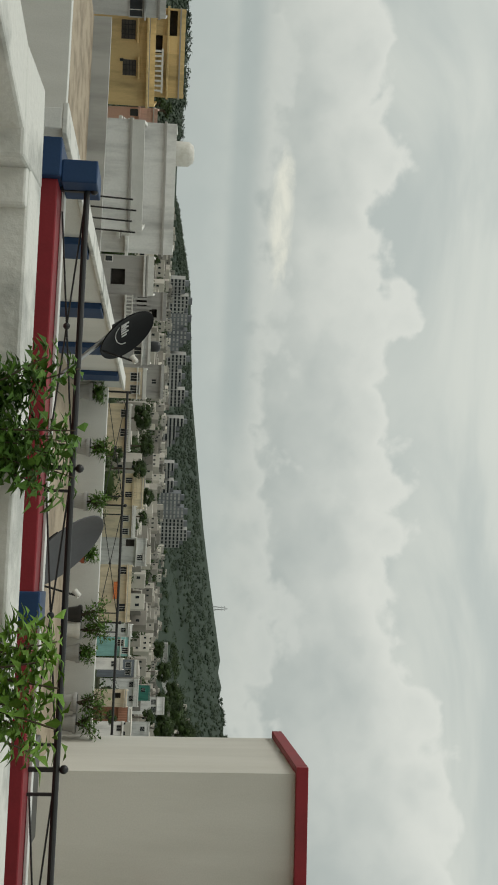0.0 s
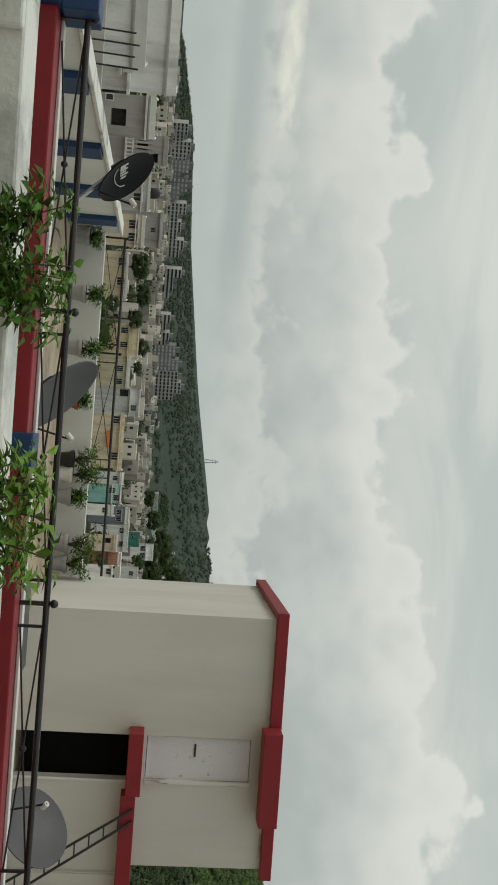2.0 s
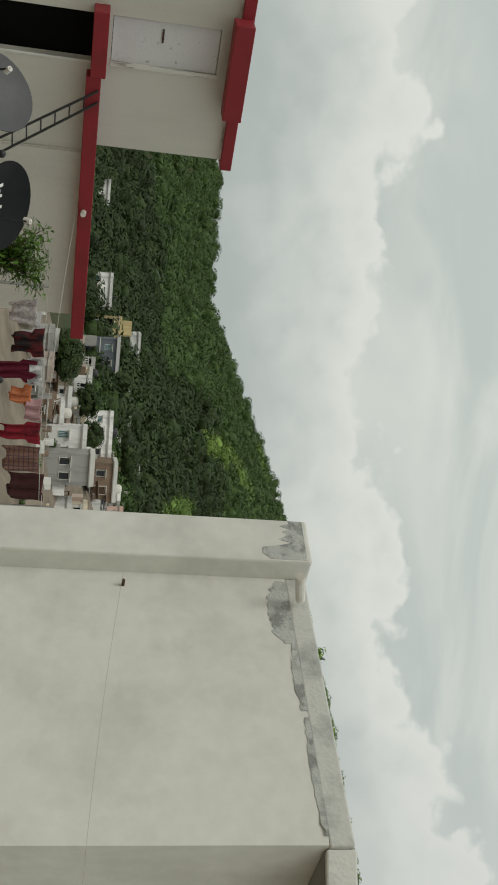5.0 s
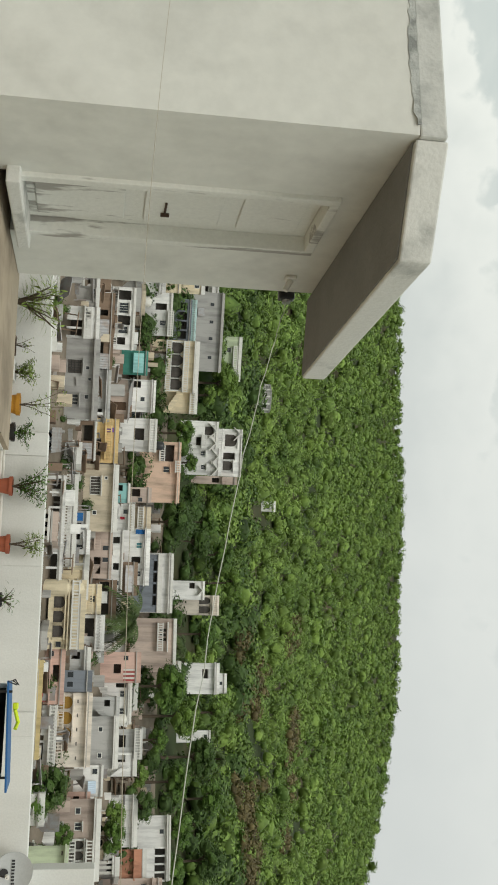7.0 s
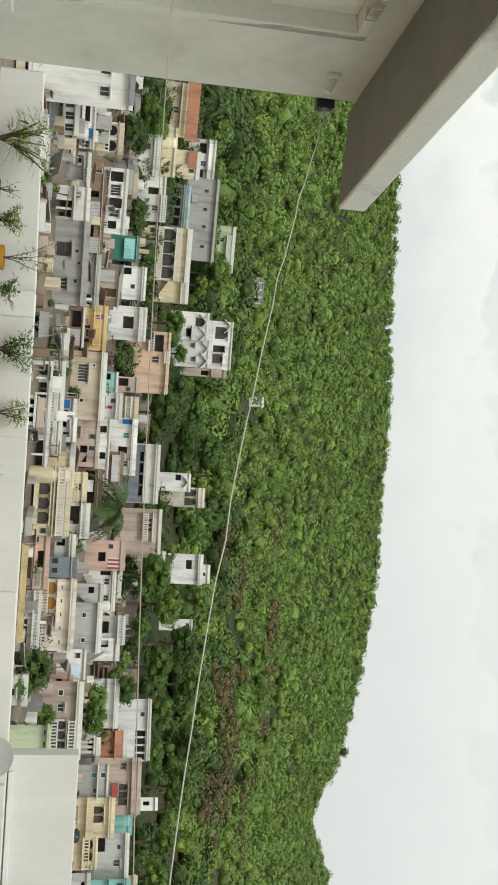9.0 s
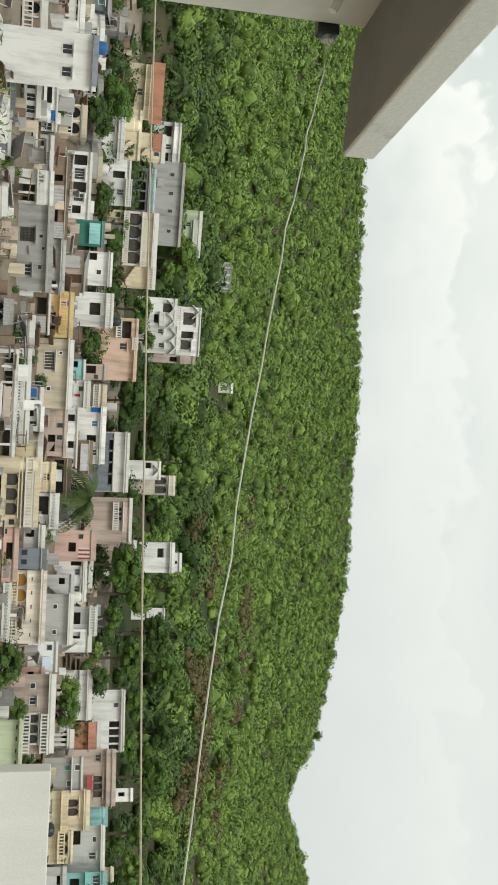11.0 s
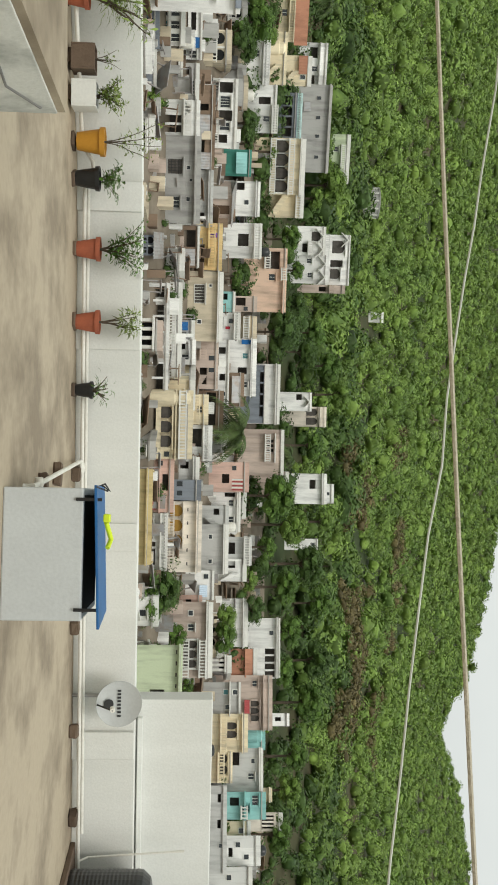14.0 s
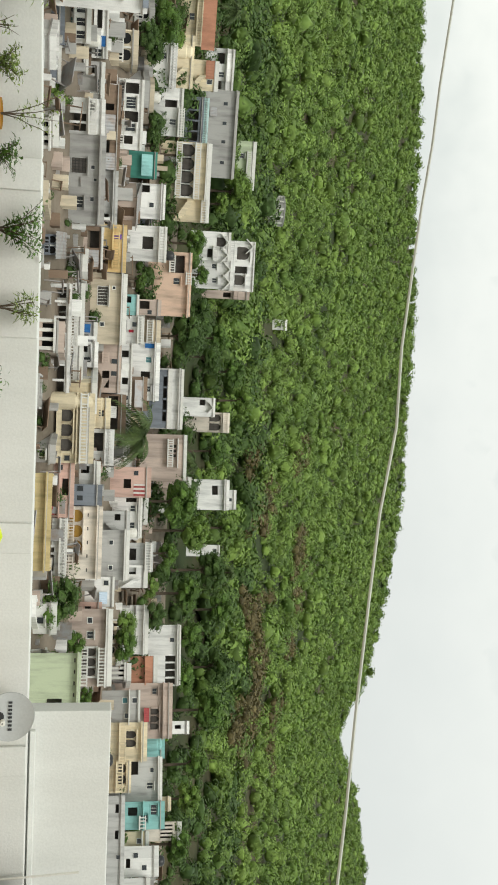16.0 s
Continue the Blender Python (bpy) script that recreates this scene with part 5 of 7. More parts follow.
dwelling(107.0, 19.1, 6.9, 5.6, 3.3, -80, "cream", [("rail", 0, 1, 0.05), ("dark", 0.03, 0.97, 0.2, 0.52), ("arch", 0.03, 0.97, 0.2, 0.62, 4, "dark"), ("rail", 0, 1, 0.62), ("slab", 0, 1, 0.98)], depth=4.0)
dwelling(98.0, 14.3, 2.9, 3.2, 2.4, -82, "white", [("dark", 0.05, 0.25, 0.1, 0.5), ("slab", 0, 1, 0.95), ("win", 0.6, 0.5, 0.4, 0.4)])
dwelling(98.8, 10.5, 3.1, 3.3, 2.6, -84, "white", [("dark", 0.3, 0.65, 0.2, 0.6), ("rail", 0, 1, 0.8), ("tank", 0.8, "black")])
dwelling(119.9, 13.2, 11.7, 3.3, 2.6, -84, "white", [("arch", 0.15, 0.55, 0.5, 0.9, 1, "dark"), ("gable", 0.35), ("rail", 0.5, 1, 0.35), ("dark", 0.6, 0.9, 0.1, 0.35), ("gable", 0.8)])
dwelling(121.0, 10.0, 12.1, 3.3, 2.7, -85, "white", [("gable", 0.3), ("gable", 0.75), ("win", 0.2, 0.2, 0.5, 0.5), ("win", 0.7, 0.25, 0.5, 0.5)])
dwelling(130.3, 12.1, 15.7, 6.3, 3.2, -85, "white", [("arch", 0.08, 0.4, 0.35, 0.85, 1, "dark"), ("dark", 0.5, 0.65, 0.3, 0.8), ("arch", 0.65, 0.9, 0.3, 0.7, 1, "dark"), ("rail", 0, 1, 0.05), ("gable", 0.1)], depth=3.5)
dwelling(127.4, 8.2, 14.6, 1.0, 3.2, -86, "pinkgrey", [("rail", 0, 1, 0.5), ("dark", 0.2, 0.8, 0.1, 0.4)])
dwelling(88.6, 3.7, -1.0, 5.9, 2.7, -88, "beige", [("grill", 0.32, 0.25, 1.5, 0.8), ("win", 0.72, 0.35, 0.3, 0.3), ("win", 0.2, 0.7, 0.2, 0.2), ("slab", 0, 1, 0.98)], depth=4.0)
dwelling(90.2, 8.9, -0.2, 4.0, 1.8, -84, "ochre", [("dark", 0.45, 0.95, 0.05, 0.35), ("rail", 0, 0.9, 0.55), ("posts", 0.1, 0.9, 0.55, 0.95, 3), ("sheet", 0.2, 0.3, 0.6, 0.95, "violet")])
dwelling(87.0, 8.5, -1.7, 3.4, 1.5, -84, "brown", [("dark", 0.1, 0.5, 0.1, 0.9), ("sheet", 0.55, 0.95, 0.2, 0.9, "tin")])
dwelling(104.4, 7.3, 5.5, 6.4, 3.1, -86, "peach", [("dark", 0.05, 0.32, 0.4, 0.85), ("rail", 0.05, 0.32, 0.35), ("win", 0.45, 0.5, 0.6, 0.6), ("slab", 0.3, 1, 0.97), ("rail", 0.3, 0.5, 0.9)])
dwelling(81.1, 0.7, -4.4, 8.7, 1.9, -90, "white", [("dark", 0.02, 0.98, 0.05, 0.92), ("posts", 0.02, 0.98, 0.05, 0.92, 7), ("sheet", 0.66, 0.7, 0.1, 0.5, "orange"), ("sheet", 0.8, 0.84, 0.1, 0.4, "crimson")], depth=3.0)
dwelling(85.1, 0.8, -2.6, 9.3, 0.9, -89, "white", [("rail", 0, 1, 0.3), ("slab", 0, 1, 0.05)], depth=5.0)
dwelling(86.9, 1.6, -1.8, 1.7, 1.2, -89, "tin", [("sheet", 0.1, 0.5, 0.3, 0.8, "blue"), ("dark", 0.6, 0.9, 0.1, 0.7)])
dwelling(86.9, -0.2, -1.8, 2.1, 1.3, -90, "white", [("dark", 0.1, 0.4, 0.1, 0.6), ("win", 0.7, 0.4, 0.4, 0.5)])
dwelling(91.0, -1.3, 0.1, 4.2, 1.5, -91, "pinkgrey", [("rail", 0.1, 0.4, 0.1), ("win", 0.35, 0.6, 0.4, 0.5), ("win", 0.6, 0.6, 0.4, 0.5), ("dark", 0.55, 0.9, 0.1, 0.5), ("stair", 1, 0, 0.7, 0.5)])
dwelling(96.7, 4.6, 2.2, 1.9, 1.0, -87, "teal", [("dark", 0.1, 0.4, 0.1, 0.5)])
dwelling(96.3, 2.3, 2.1, 2.5, 1.5, -89, "white", [("win", 0.3, 0.5, 0.4, 0.4), ("sheet", 0.5, 0.6, 0.3, 0.6, "crimson"), ("rail", 0, 1, 0.85)])
dwelling(101.2, 2.4, 4.1, 2.2, 1.2, -89, "beige", [("rail", 0, 1, 0.3), ("slab", 0, 1, 0.8)])
dwelling(99.7, 4.6, 3.4, 1.5, 1.9, -87, "pinkgrey", [("dark", 0.1, 0.6, 0.1, 0.6), ("win", 0.8, 0.5, 0.4, 0.4)])
dwelling(95.7, -2.1, 1.9, 6.2, 0.9, -91, "white", [("dark", 0.1, 0.2, 0.1, 0.8), ("sheet", 0.3, 0.4, 0.1, 0.9, "cloth"), ("dark", 0.5, 0.6, 0.2, 0.8), ("win", 0.8, 0.4, 0.4, 0.4)])
dwelling(100.2, -1.5, 3.8, 5.6, 1.5, -91, "white", [("sheet", 0.02, 0.1, 0.3, 0.9, "blue"), ("win", 0.3, 0.4, 0.5, 0.5), ("dark", 0.5, 0.62, 0.1, 0.7), ("win", 0.8, 0.4, 0.5, 0.5), ("slab", 0, 1, 0.95)])
dwelling(97.7, -3.6, 2.8, 3.2, 1.3, -92, "brown", [("sheet", 0.1, 0.9, 0.4, 1, "tin")])
dwelling(106.3, -4.3, 6.5, 6.0, 0.5, -92, "slate", [("dark", 0.1, 0.9, 0.1, 0.9), ("posts", 0.1, 0.9, 0.1, 0.9, 4)])
dwelling(107.2, -4.3, 7.0, 6.3, 1.4, -92, "white", [("slab", 0, 1, 0.9)], depth=3.0)
dwelling(81.1, -5.9, -4.2, 5.4, 3.5, -94, "cream", [("arch", 0.22, 0.85, 0.42, 0.66, 3, "dark"), ("dark", 0.25, 0.85, 0.08, 0.3), ("rail", 0, 1, 0.83), ("slab", 0, 1, 0.75), ("win", 0.93, 0.5, 0.4, 0.4), ("drum", 0.12)], depth=4.5)
dwelling(89.0, -5.1, -0.7, 2.6, 1.3, -93, "cream", [("rail", 0, 1, 0.35), ("win", 0.5, 0.6, 0.5, 0.4), ("stair", 0.9, 0, 0.5, 0.4)])
dwelling(88.9, -8.0, -0.6, 3.1, 1.6, -95, "white", [("dark", 0.1, 0.6, 0.2, 0.7), ("rail", 0, 1, 0.8)])
dwelling(92.3, -5.3, 0.7, 3.5, 1.3, -93, "brown", [("dark", 0.05, 0.9, 0.1, 0.8), ("sheet", 0.3, 0.6, 0.3, 0.7, "cloth")])
dwelling(81.2, -10.7, -3.9, 4.3, 1.9, -97, "pink", [("sheet", 0.28, 0.95, 0.15, 0.5, "red"), ("win", 0.1, 0.5, 0.4, 0.4), ("dark", 0.3, 0.6, 0.7, 0.95), ("slab", 0, 1, 0.6)])
dwelling(74.8, -12.2, -3.8, 6.9, 0.4, -99, "yellow", [("slab", 0, 1, 0.9)], depth=3.0)
dwelling(86.8, -10.0, -1.4, 2.0, 1.4, -97, "pale", [("dark", 0.2, 0.5, 0.1, 0.6), ("slab", 0, 1, 0.9)])
dwelling(84.4, -11.5, -2.3, 1.7, 2.4, -98, "slate", [("win", 0.2, 0.35, 0.4, 0.45), ("win", 0.65, 0.35, 0.4, 0.45)])
dwelling(84.0, -15.3, -2.2, 5.8, 2.5, -100, "ivory", [("arch", 0.03, 0.66, 0.08, 0.5, 3, "ochre"), ("rail", 0, 0.95, 0.02), ("slots", 0.65), ("slab", 0, 1, 0.97), ("slab", 0.6, 1, 0.1)])
dwelling(80.5, -15.1, -3.7, 4.5, 1.4, -101, "white", [("posts", 0.1, 0.6, 0.1, 0.8, 4), ("rail", 0, 1, 0.8), ("dark", 0.5, 0.9, 0.1, 0.5)])
dwelling(89.1, -17.3, 0.4, 4.3, 2.3, -101, "grey", [("win", 0.25, 0.4, 0.35, 0.3), ("win", 0.75, 0.4, 0.35, 0.3), ("slab", 0, 1, 0.97)])
dwelling(92.6, -15.4, 1.5, 2.8, 1.3, -99, "pale", [("dark", 0.1, 0.3, 0.2, 0.6), ("stair", 0.4, 0, 0.8, 0.9), ("tank", 0.7, "white")])
dwelling(95.4, -11.7, 2.3, 2.8, 2.3, -97, "pink", [("dark", 0.4, 0.7, 0.1, 0.4), ("stripes", 0.55, 0.95, 0.5, 0.95), ("win", 0.2, 0.5, 0.4, 0.4)])
dwelling(95.9, -15.0, 2.7, 3.9, 1.4, -99, "white", [("win", 0.3, 0.4, 0.5, 0.4), ("win", 0.7, 0.4, 0.5, 0.4), ("slab", 0, 1, 0.95), ("dark", 0.05, 0.15, 0.1, 0.8)])
dwelling(95.3, -20.5, 3.0, 2.1, 1.6, -102, "white", [("dark", 0.1, 0.4, 0.1, 0.6), ("stair", 1, 0, 0.6, 0.8)])
dwelling(95.9, -18.8, 3.1, 2.7, 2.1, -101, "pale", [("dark", 0.2, 0.6, 0.1, 0.4), ("rail", 0, 1, 0.8)])
dwelling(105.5, -10.3, 6.5, 4.8, 2.3, -96, "pinkgrey", [("dark", 0.2, 0.5, 0.4, 0.7), ("posts", 0.2, 0.5, 0.4, 0.7, 3), ("slab", 0.1, 0.7, 0.75), ("rail", 0.1, 0.7, 0.3)])
dwelling(110.3, -13.4, 8.9, 1.2, 0.9, -97, "pinkgrey", [("win", 0.5, 0.4, 0.4, 0.4)])
dwelling(118.1, -5.5, 11.4, 2.2, 1.7, -93, "white", [("dark", 0.1, 0.4, 0.1, 0.5), ("gable", 0.5)])
dwelling(121.3, -7.4, 12.6, 2.4, 2.7, -93, "ivory", [("arch", 0.05, 0.95, 0.2, 0.7, 2, "dark"), ("rail", 0, 1, 0.8)])
dwelling(122.9, -16.3, 13.8, 3.7, 1.9, -98, "white", [("dark", 0.2, 0.5, 0.1, 0.5), ("slab", 0, 1, 0.9)])
dwelling(129.7, -17.8, 16.6, 2.5, 1.0, -98, "white", [("win", 0.5, 0.4, 0.4, 0.4)])
dwelling(121.9, -23.0, 13.9, 1.4, 1.0, -101, "white", [("win", 0.5, 0.4, 0.4, 0.4)])
dwelling(87.3, -20.1, -0.1, 2.5, 1.7, -103, "white", [("win", 0.2, 0.6, 0.4, 0.4), ("sheet", 0.5, 0.9, 0.4, 0.8, "paleblue")])
dwelling(85.7, -21.2, -0.7, 1.2, 1.2, -104, "pink", [("dark", 0.3, 0.7, 0.1, 0.5)])
dwelling(82.9, -23.6, -1.6, 6.1, 2.9, -106, "pinkgrey", [("win", 0.15, 0.45, 0.4, 0.35), ("win", 0.34, 0.45, 0.5, 0.45), ("arch", 0.5, 0.88, 0.35, 0.7, 3, "dark"), ("rail", 0.5, 1, 0.3), ("rail", 0.5, 1, 0.78), ("slab", 0, 1, 0.97)])
dwelling(72.1, -23.0, -3.8, 4.1, 3.0, -108, "palegreen", [("dark", 0.75, 0.85, 0.3, 0.65), ("slots", 0.9), ("slab", 0, 1, 0.99)])
dwelling(79.3, -23.8, -3.1, 0.9, 1.1, -107, "slate", [("sheet", 0, 1, 0.1, 1, "tin")])
dwelling(97.4, -26.1, 4.5, 4.6, 0.5, -105, "white", [("slab", 0, 1, 0.9)])
dwelling(102.9, -30.2, 7.4, 6.0, 1.5, -106, "white", [("posts", 0.5, 1, 0.1, 0.8, 4), ("dark", 0.5, 1, 0.1, 0.8), ("slab", 0, 1, 0.9), ("win", 0.25, 0.4, 0.4, 0.4)])
dwelling(97.4, -30.1, 5.0, 2.7, 1.0, -107, "terra", [("sheet", 0, 1, 0.2, 1, "terra")])
dwelling(90.4, -31.2, 2.4, 2.9, 1.9, -109, "grey", [("win", 0.3, 0.3, 0.4, 0.4), ("win", 0.3, 0.75, 0.4, 0.4), ("win", 0.75, 0.4, 0.4, 0.4), ("slab", 0, 1, 0.6)])
dwelling(95.9, -33.5, 4.9, 5.1, 2.6, -109, "pinkgrey", [("arch", 0.45, 0.85, 0.35, 0.65, 3, "dark"), ("win", 0.15, 0.4, 0.5, 0.4), ("slab", 0, 1, 0.8), ("sheet", 0.45, 0.7, 0.1, 0.3, "red")])
dwelling(89.2, -33.9, 2.4, 3.3, 2.4, -111, "cream", [("arch", 0.2, 0.65, 0.35, 0.75, 2, "dark"), ("rail", 0, 1, 0.15), ("slab", 0, 1, 0.95)])
dwelling(88.1, -36.6, 2.5, 2.6, 1.1, -113, "cream", [("arch", 0.05, 0.75, 0.2, 0.8, 2, "dark"), ("rail", 0, 1, 0.05)])
dwelling(96.0, -37.2, 5.6, 1.9, 1.3, -111, "teal", [("win", 0.3, 0.5, 0.4, 0.4), ("drum", 0.3)])
dwelling(91.1, -38.1, 3.8, 3.8, 2.7, -113, "pale", [("win", 0.3, 0.7, 0.4, 0.3), ("win", 0.65, 0.6, 0.5, 0.5), ("dark", 0.1, 0.4, 0.05, 0.3), ("slab", 0, 1, 0.97)])
dwelling(88.3, -40.2, 3.2, 2.3, 3.3, -114, "teal", [("dark", 0.2, 0.5, 0.15, 0.4), ("win", 0.3, 0.75, 0.8, 0.5), ("win", 0.6, 0.5, 0.5, 0.5), ("slab", 0, 1, 0.55), ("rail", 0.5, 1, 0.45)])
dwelling(95.3, -45.1, 6.7, 1.7, 2.0, -115, "ivory", [("posts", 0.1, 0.9, 0.2, 0.8, 4), ("dark", 0.1, 0.9, 0.2, 0.8)])
dwelling(97.3, -43.3, 7.1, 1.3, 0.9, -114, "cream", [("slab", 0, 1, 0.9)])
dwelling(85.9, -41.1, 2.5, 7.0, 0.5, -116, "pale", [("dark", 0.1, 0.2, 0.1, 0.7), ("dark", 0.4, 0.5, 0.1, 0.7), ("win", 0.7, 0.4, 0.3, 0.3)])
dwelling(88.9, -42.8, 3.9, 1.6, 1.4, -116, "cream", [("win", 0.5, 0.5, 0.4, 0.4), ("slab", 0, 1, 0.8)])
dwelling(87.4, -43.9, 3.5, 2.5, 2.5, -117, "white", [("win", 0.3, 0.3, 0.4, 0.4), ("win", 0.7, 0.6, 0.4, 0.4), ("dark", 0.4, 0.7, 0.05, 0.2), ("tank", 0.5, "black")])
dwelling(84.1, -45.2, 2.6, 2.8, 2.6, -118, "pale", [("win", 0.3, 0.3, 0.4, 0.4), ("win", 0.7, 0.6, 0.4, 0.4)])
dwelling(82.5, -47.9, 2.7, 3.4, 2.1, -120, "cream", [("win", 0.3, 0.3, 0.4, 0.4), ("win", 0.7, 0.6, 0.4, 0.4)])
dwelling(103.4, -38.0, 8.7, 1.3, 1.3, -110, "white", [("dark", 0.3, 0.6, 0.1, 0.6)])
tree(95.8, 29.9, 2.3, 3.9, 2.0)
tree(95.8, 27.4, 2.3, 2.7, 1.4)
tree(93.3, 27.8, 1.4, 2.8, 1.4)
tree(100.7, 30.2, 4.6, 2.4, 1.2)
tree(78.2, 18.1, -5.2, 2.2, 1.1)
tree(109.6, 12.0, 7.3, 3.4, 1.7)
tree(105.6, 2.1, 5.4, 5.1, 2.5)
tree(111.3, 5.0, 8.1, 3.6, 1.8)
tree(115.2, 0.2, 9.6, 4.0, 2.0)
tree(125.7, -1.4, 13.6, 4.1, 2.0)
tree(119.9, 2.5, 11.3, 3.6, 1.8)
tree(103.5, -14.6, 5.2, 5.0, 2.5)
tree(107.9, -18.3, 7.5, 4.5, 2.3)
tree(124.1, -20.6, 14.1, 2.9, 1.4)
tree(78.5, -18.7, -4.7, 3.7, 1.8)
tree(77.3, -19.5, -4.9, 2.7, 1.4)
tree(81.7, -22.9, -2.6, 2.1, 1.1)
tree(102.3, -19.7, 5.5, 2.9, 1.4)
tree(105.9, -24.6, 7.4, 3.7, 1.9)
tree(90.7, -23.9, 1.2, 2.8, 1.4)
tree(89.6, -25.4, 0.9, 3.0, 1.5)
tree(109.0, -38.2, 10.1, 4.5, 2.3)
tree(118.8, -10.7, 11.4, 3.6, 1.8)
tree(124.4, 20.3, 12.7, 4.9, 2.5)
tree(121.2, 18.2, 11.8, 2.5, 1.3)
tree(113.0, -34.7, 11.0, 4.9, 2.4)
tree(113.1, -23.6, 10.1, 4.5, 2.3)
tree(98.1, -22.2, 4.0, 2.3, 1.2)
tree(98.2, -25.0, 4.3, 2.8, 1.4)
tree(106.6, 20.4, 6.6, 1.2, 0.6)
tree(98.1, 21.2, 2.8, 2.3, 1.1)
tree(99.3, 19.6, 3.4, 1.6, 0.8)
tree(98.5, 7.1, 2.8, 1.4, 0.7)
tree(99.5, -37.4, 6.8, 1.2, 0.6)
tree(123.8, 22.2, 12.7, 3.2, 1.6)
tree(103.5, -42.0, 8.9, 3.3, 1.7)
tree(100.4, -44.3, 7.9, 3.5, 1.8)
tree(95.4, -46.5, 6.4, 3.7, 1.8)
tree(131.4, -5.1, 16.0, 3.9, 2.0)
tree(114.5, 9.2, 9.5, 2.1, 1.1)
tree(82.5, -27.4, -1.5, 1.8, 0.9)
tree(88.0, -37.6, 2.4, 1.0, 0.5)
tree(86.9, -41.5, 2.7, 1.0, 0.5)
tree(104.2, 27.6, 5.9, 1.7, 0.9)
tree(105.5, -29.3, 7.8, 3.8, 1.9)
tree(103.4, -32.9, 7.5, 3.2, 1.6)
tree(116.7, -29.0, 11.9, 4.2, 2.1)
palm(92.9, -7.3, -0.6, 6.1)
palm(110.1, -11.2, 8.1, 3.0)
palm(118.2, 39.5, 11.2, 3.8)
palm(125.3, -26.5, 15.3, 2.5)
house(98.4, 120.6, -0.0, 5.7, 3.5, -51, "white", "1")
house(99.4, 112.6, 1.4, 4.4, 3.7, -47, "yellow", "1")
house(92.9, 100.2, 0.1, 4.4, 4.6, -39, "slate", "1")
house(111.5, 122.4, 5.6, 5.0, 3.4, -38, "white", "1")
house(105.6, 103.9, 5.2, 3.5, 1.8, -57, "white", "1")
house(88.1, 81.0, 1.2, 5.9, 2.6, -59, "white", "1")
house(74.3, 63.4, -2.6, 3.1, 4.1, -40, "grey", "1")
house(88.0, 73.5, 1.8, 4.5, 2.7, -41, "brown", "1")
house(77.2, 75.7, -2.4, 2.9, 1.2, -57, "white", "1")
house(75.1, 67.7, -2.7, 3.3, 3.3, -44, "white", "1")
house(100.7, 150.5, 0.1, 4.5, 2.4, -46, "white", "1")
dwelling(-20.2, 53.3, -4.4, 4.6, 2.3, 21, "ochre", [("bars", 0.17, 0.36, 0.95, 0.75), ("bars", 0.58, 0.4, 0.8, 0.72), ("win", 0.5, 0.33, 0.15, 0.2), ("slab", 0, 1, 0.98)], depth=5.0)
dwelling(-21.7, 55.9, -2.1, 4.7, 1.6, 21, "ochre", [("dark", 0.3, 0.5, 0.05, 0.4), ("rail", 0.45, 0.95, 0.1), ("dark", 0.02, 0.3, 0.6, 0.9), ("slab", 0, 1, 0.6)], depth=4.0)
dwelling(-21.0, 47.6, -3.8, 1.6, 2.3, 24, "pale", [("win", 0.5, 0.4, 0.6, 0.6), ("win", 0.8, 0.4, 0.6, 0.6)], depth=4.0)
dwelling(-19.7, 60.9, -4.8, 1.0, 2.8, 18, "pink", [("win", 0.3, 0.5, 0.4, 0.5), ("slab", 0, 1, 0.7)], depth=4.0)
dwelling(-9.2, 35.3, -4.2, 4.0, 2.0, 15, "white", [("dark", 0.38, 0.6, 0.62, 0.82), ("slab", 0, 1, 0.98), ("win", 0.8, 0.3, 0.5, 0.6)], depth=2.0)
dwelling(-8.8, 33.4, -2.1, 3.6, 0.3, 15, "white", [], depth=3.0)
dwelling(-9.0, 35.9, -2.0, 4.6, 1.3, 14, "white", [("slab", 0, 1, 0.03), ("tank", 0.2, "white")], depth=5.0)
dwelling(-10.0, 61.2, -5.2, 2.4, 3.2, 9, "grey", [("dark", 0.35, 0.75, 0.3, 0.58), ("slab", 0, 1, 0.95), ("win", 0.1, 0.2, 0.3, 0.4)], depth=4.0)
dwelling(-9.9, 74.3, -5.1, 2.1, 3.9, 8, "grey", [("dark", 0.2, 0.5, 0.5, 0.7), ("posts", 0.1, 0.9, 0.3, 0.8, 5), ("dark", 0.6, 0.9, 0.75, 0.9), ("rail", 0, 1, 0.3)], depth=4.0)
dwelling(-8.2, 84.6, -4.7, 3.8, 2.2, 6, "pale", [("win", 0.3, 0.5, 0.6, 0.6), ("win", 0.7, 0.5, 0.6, 0.6), ("slab", 0, 1, 0.8), ("tank", 0.6, "black")], depth=4.0)
dwelling(-6.9, 119.8, -3.6, 4.1, 1.9, 3, "grey", [("slab", 0, 1, 0.97), ("win", 0.5, 0.4, 0.5, 0.5)], depth=4.0)
dwelling(-5.5, 99.8, -5.0, 3.1, 1.7, 3, "beige", [("win", 0.3, 0.3, 0.8, 0.8), ("win", 0.7, 0.3, 0.8, 0.8), ("slab", 0, 1, 0.7)], depth=4.0)
dwelling(-1.1, 110.0, -6.4, 5.3, 1.4, 1, "cream", [("win", 0.2, 0.4, 0.8, 0.8), ("win", 0.6, 0.4, 0.8, 0.8), ("rail", 0, 1, 0.8)], depth=5.0)
dwelling(8.0, 149.8, -7.5, 5.3, 3.1, -3, "cream", [("win", 0.2, 0.2, 0.8, 1), ("win", 0.6, 0.2, 0.8, 1), ("slab", 0, 1, 0.55), ("rail", 0, 0.7, 0.6)], depth=6.0)
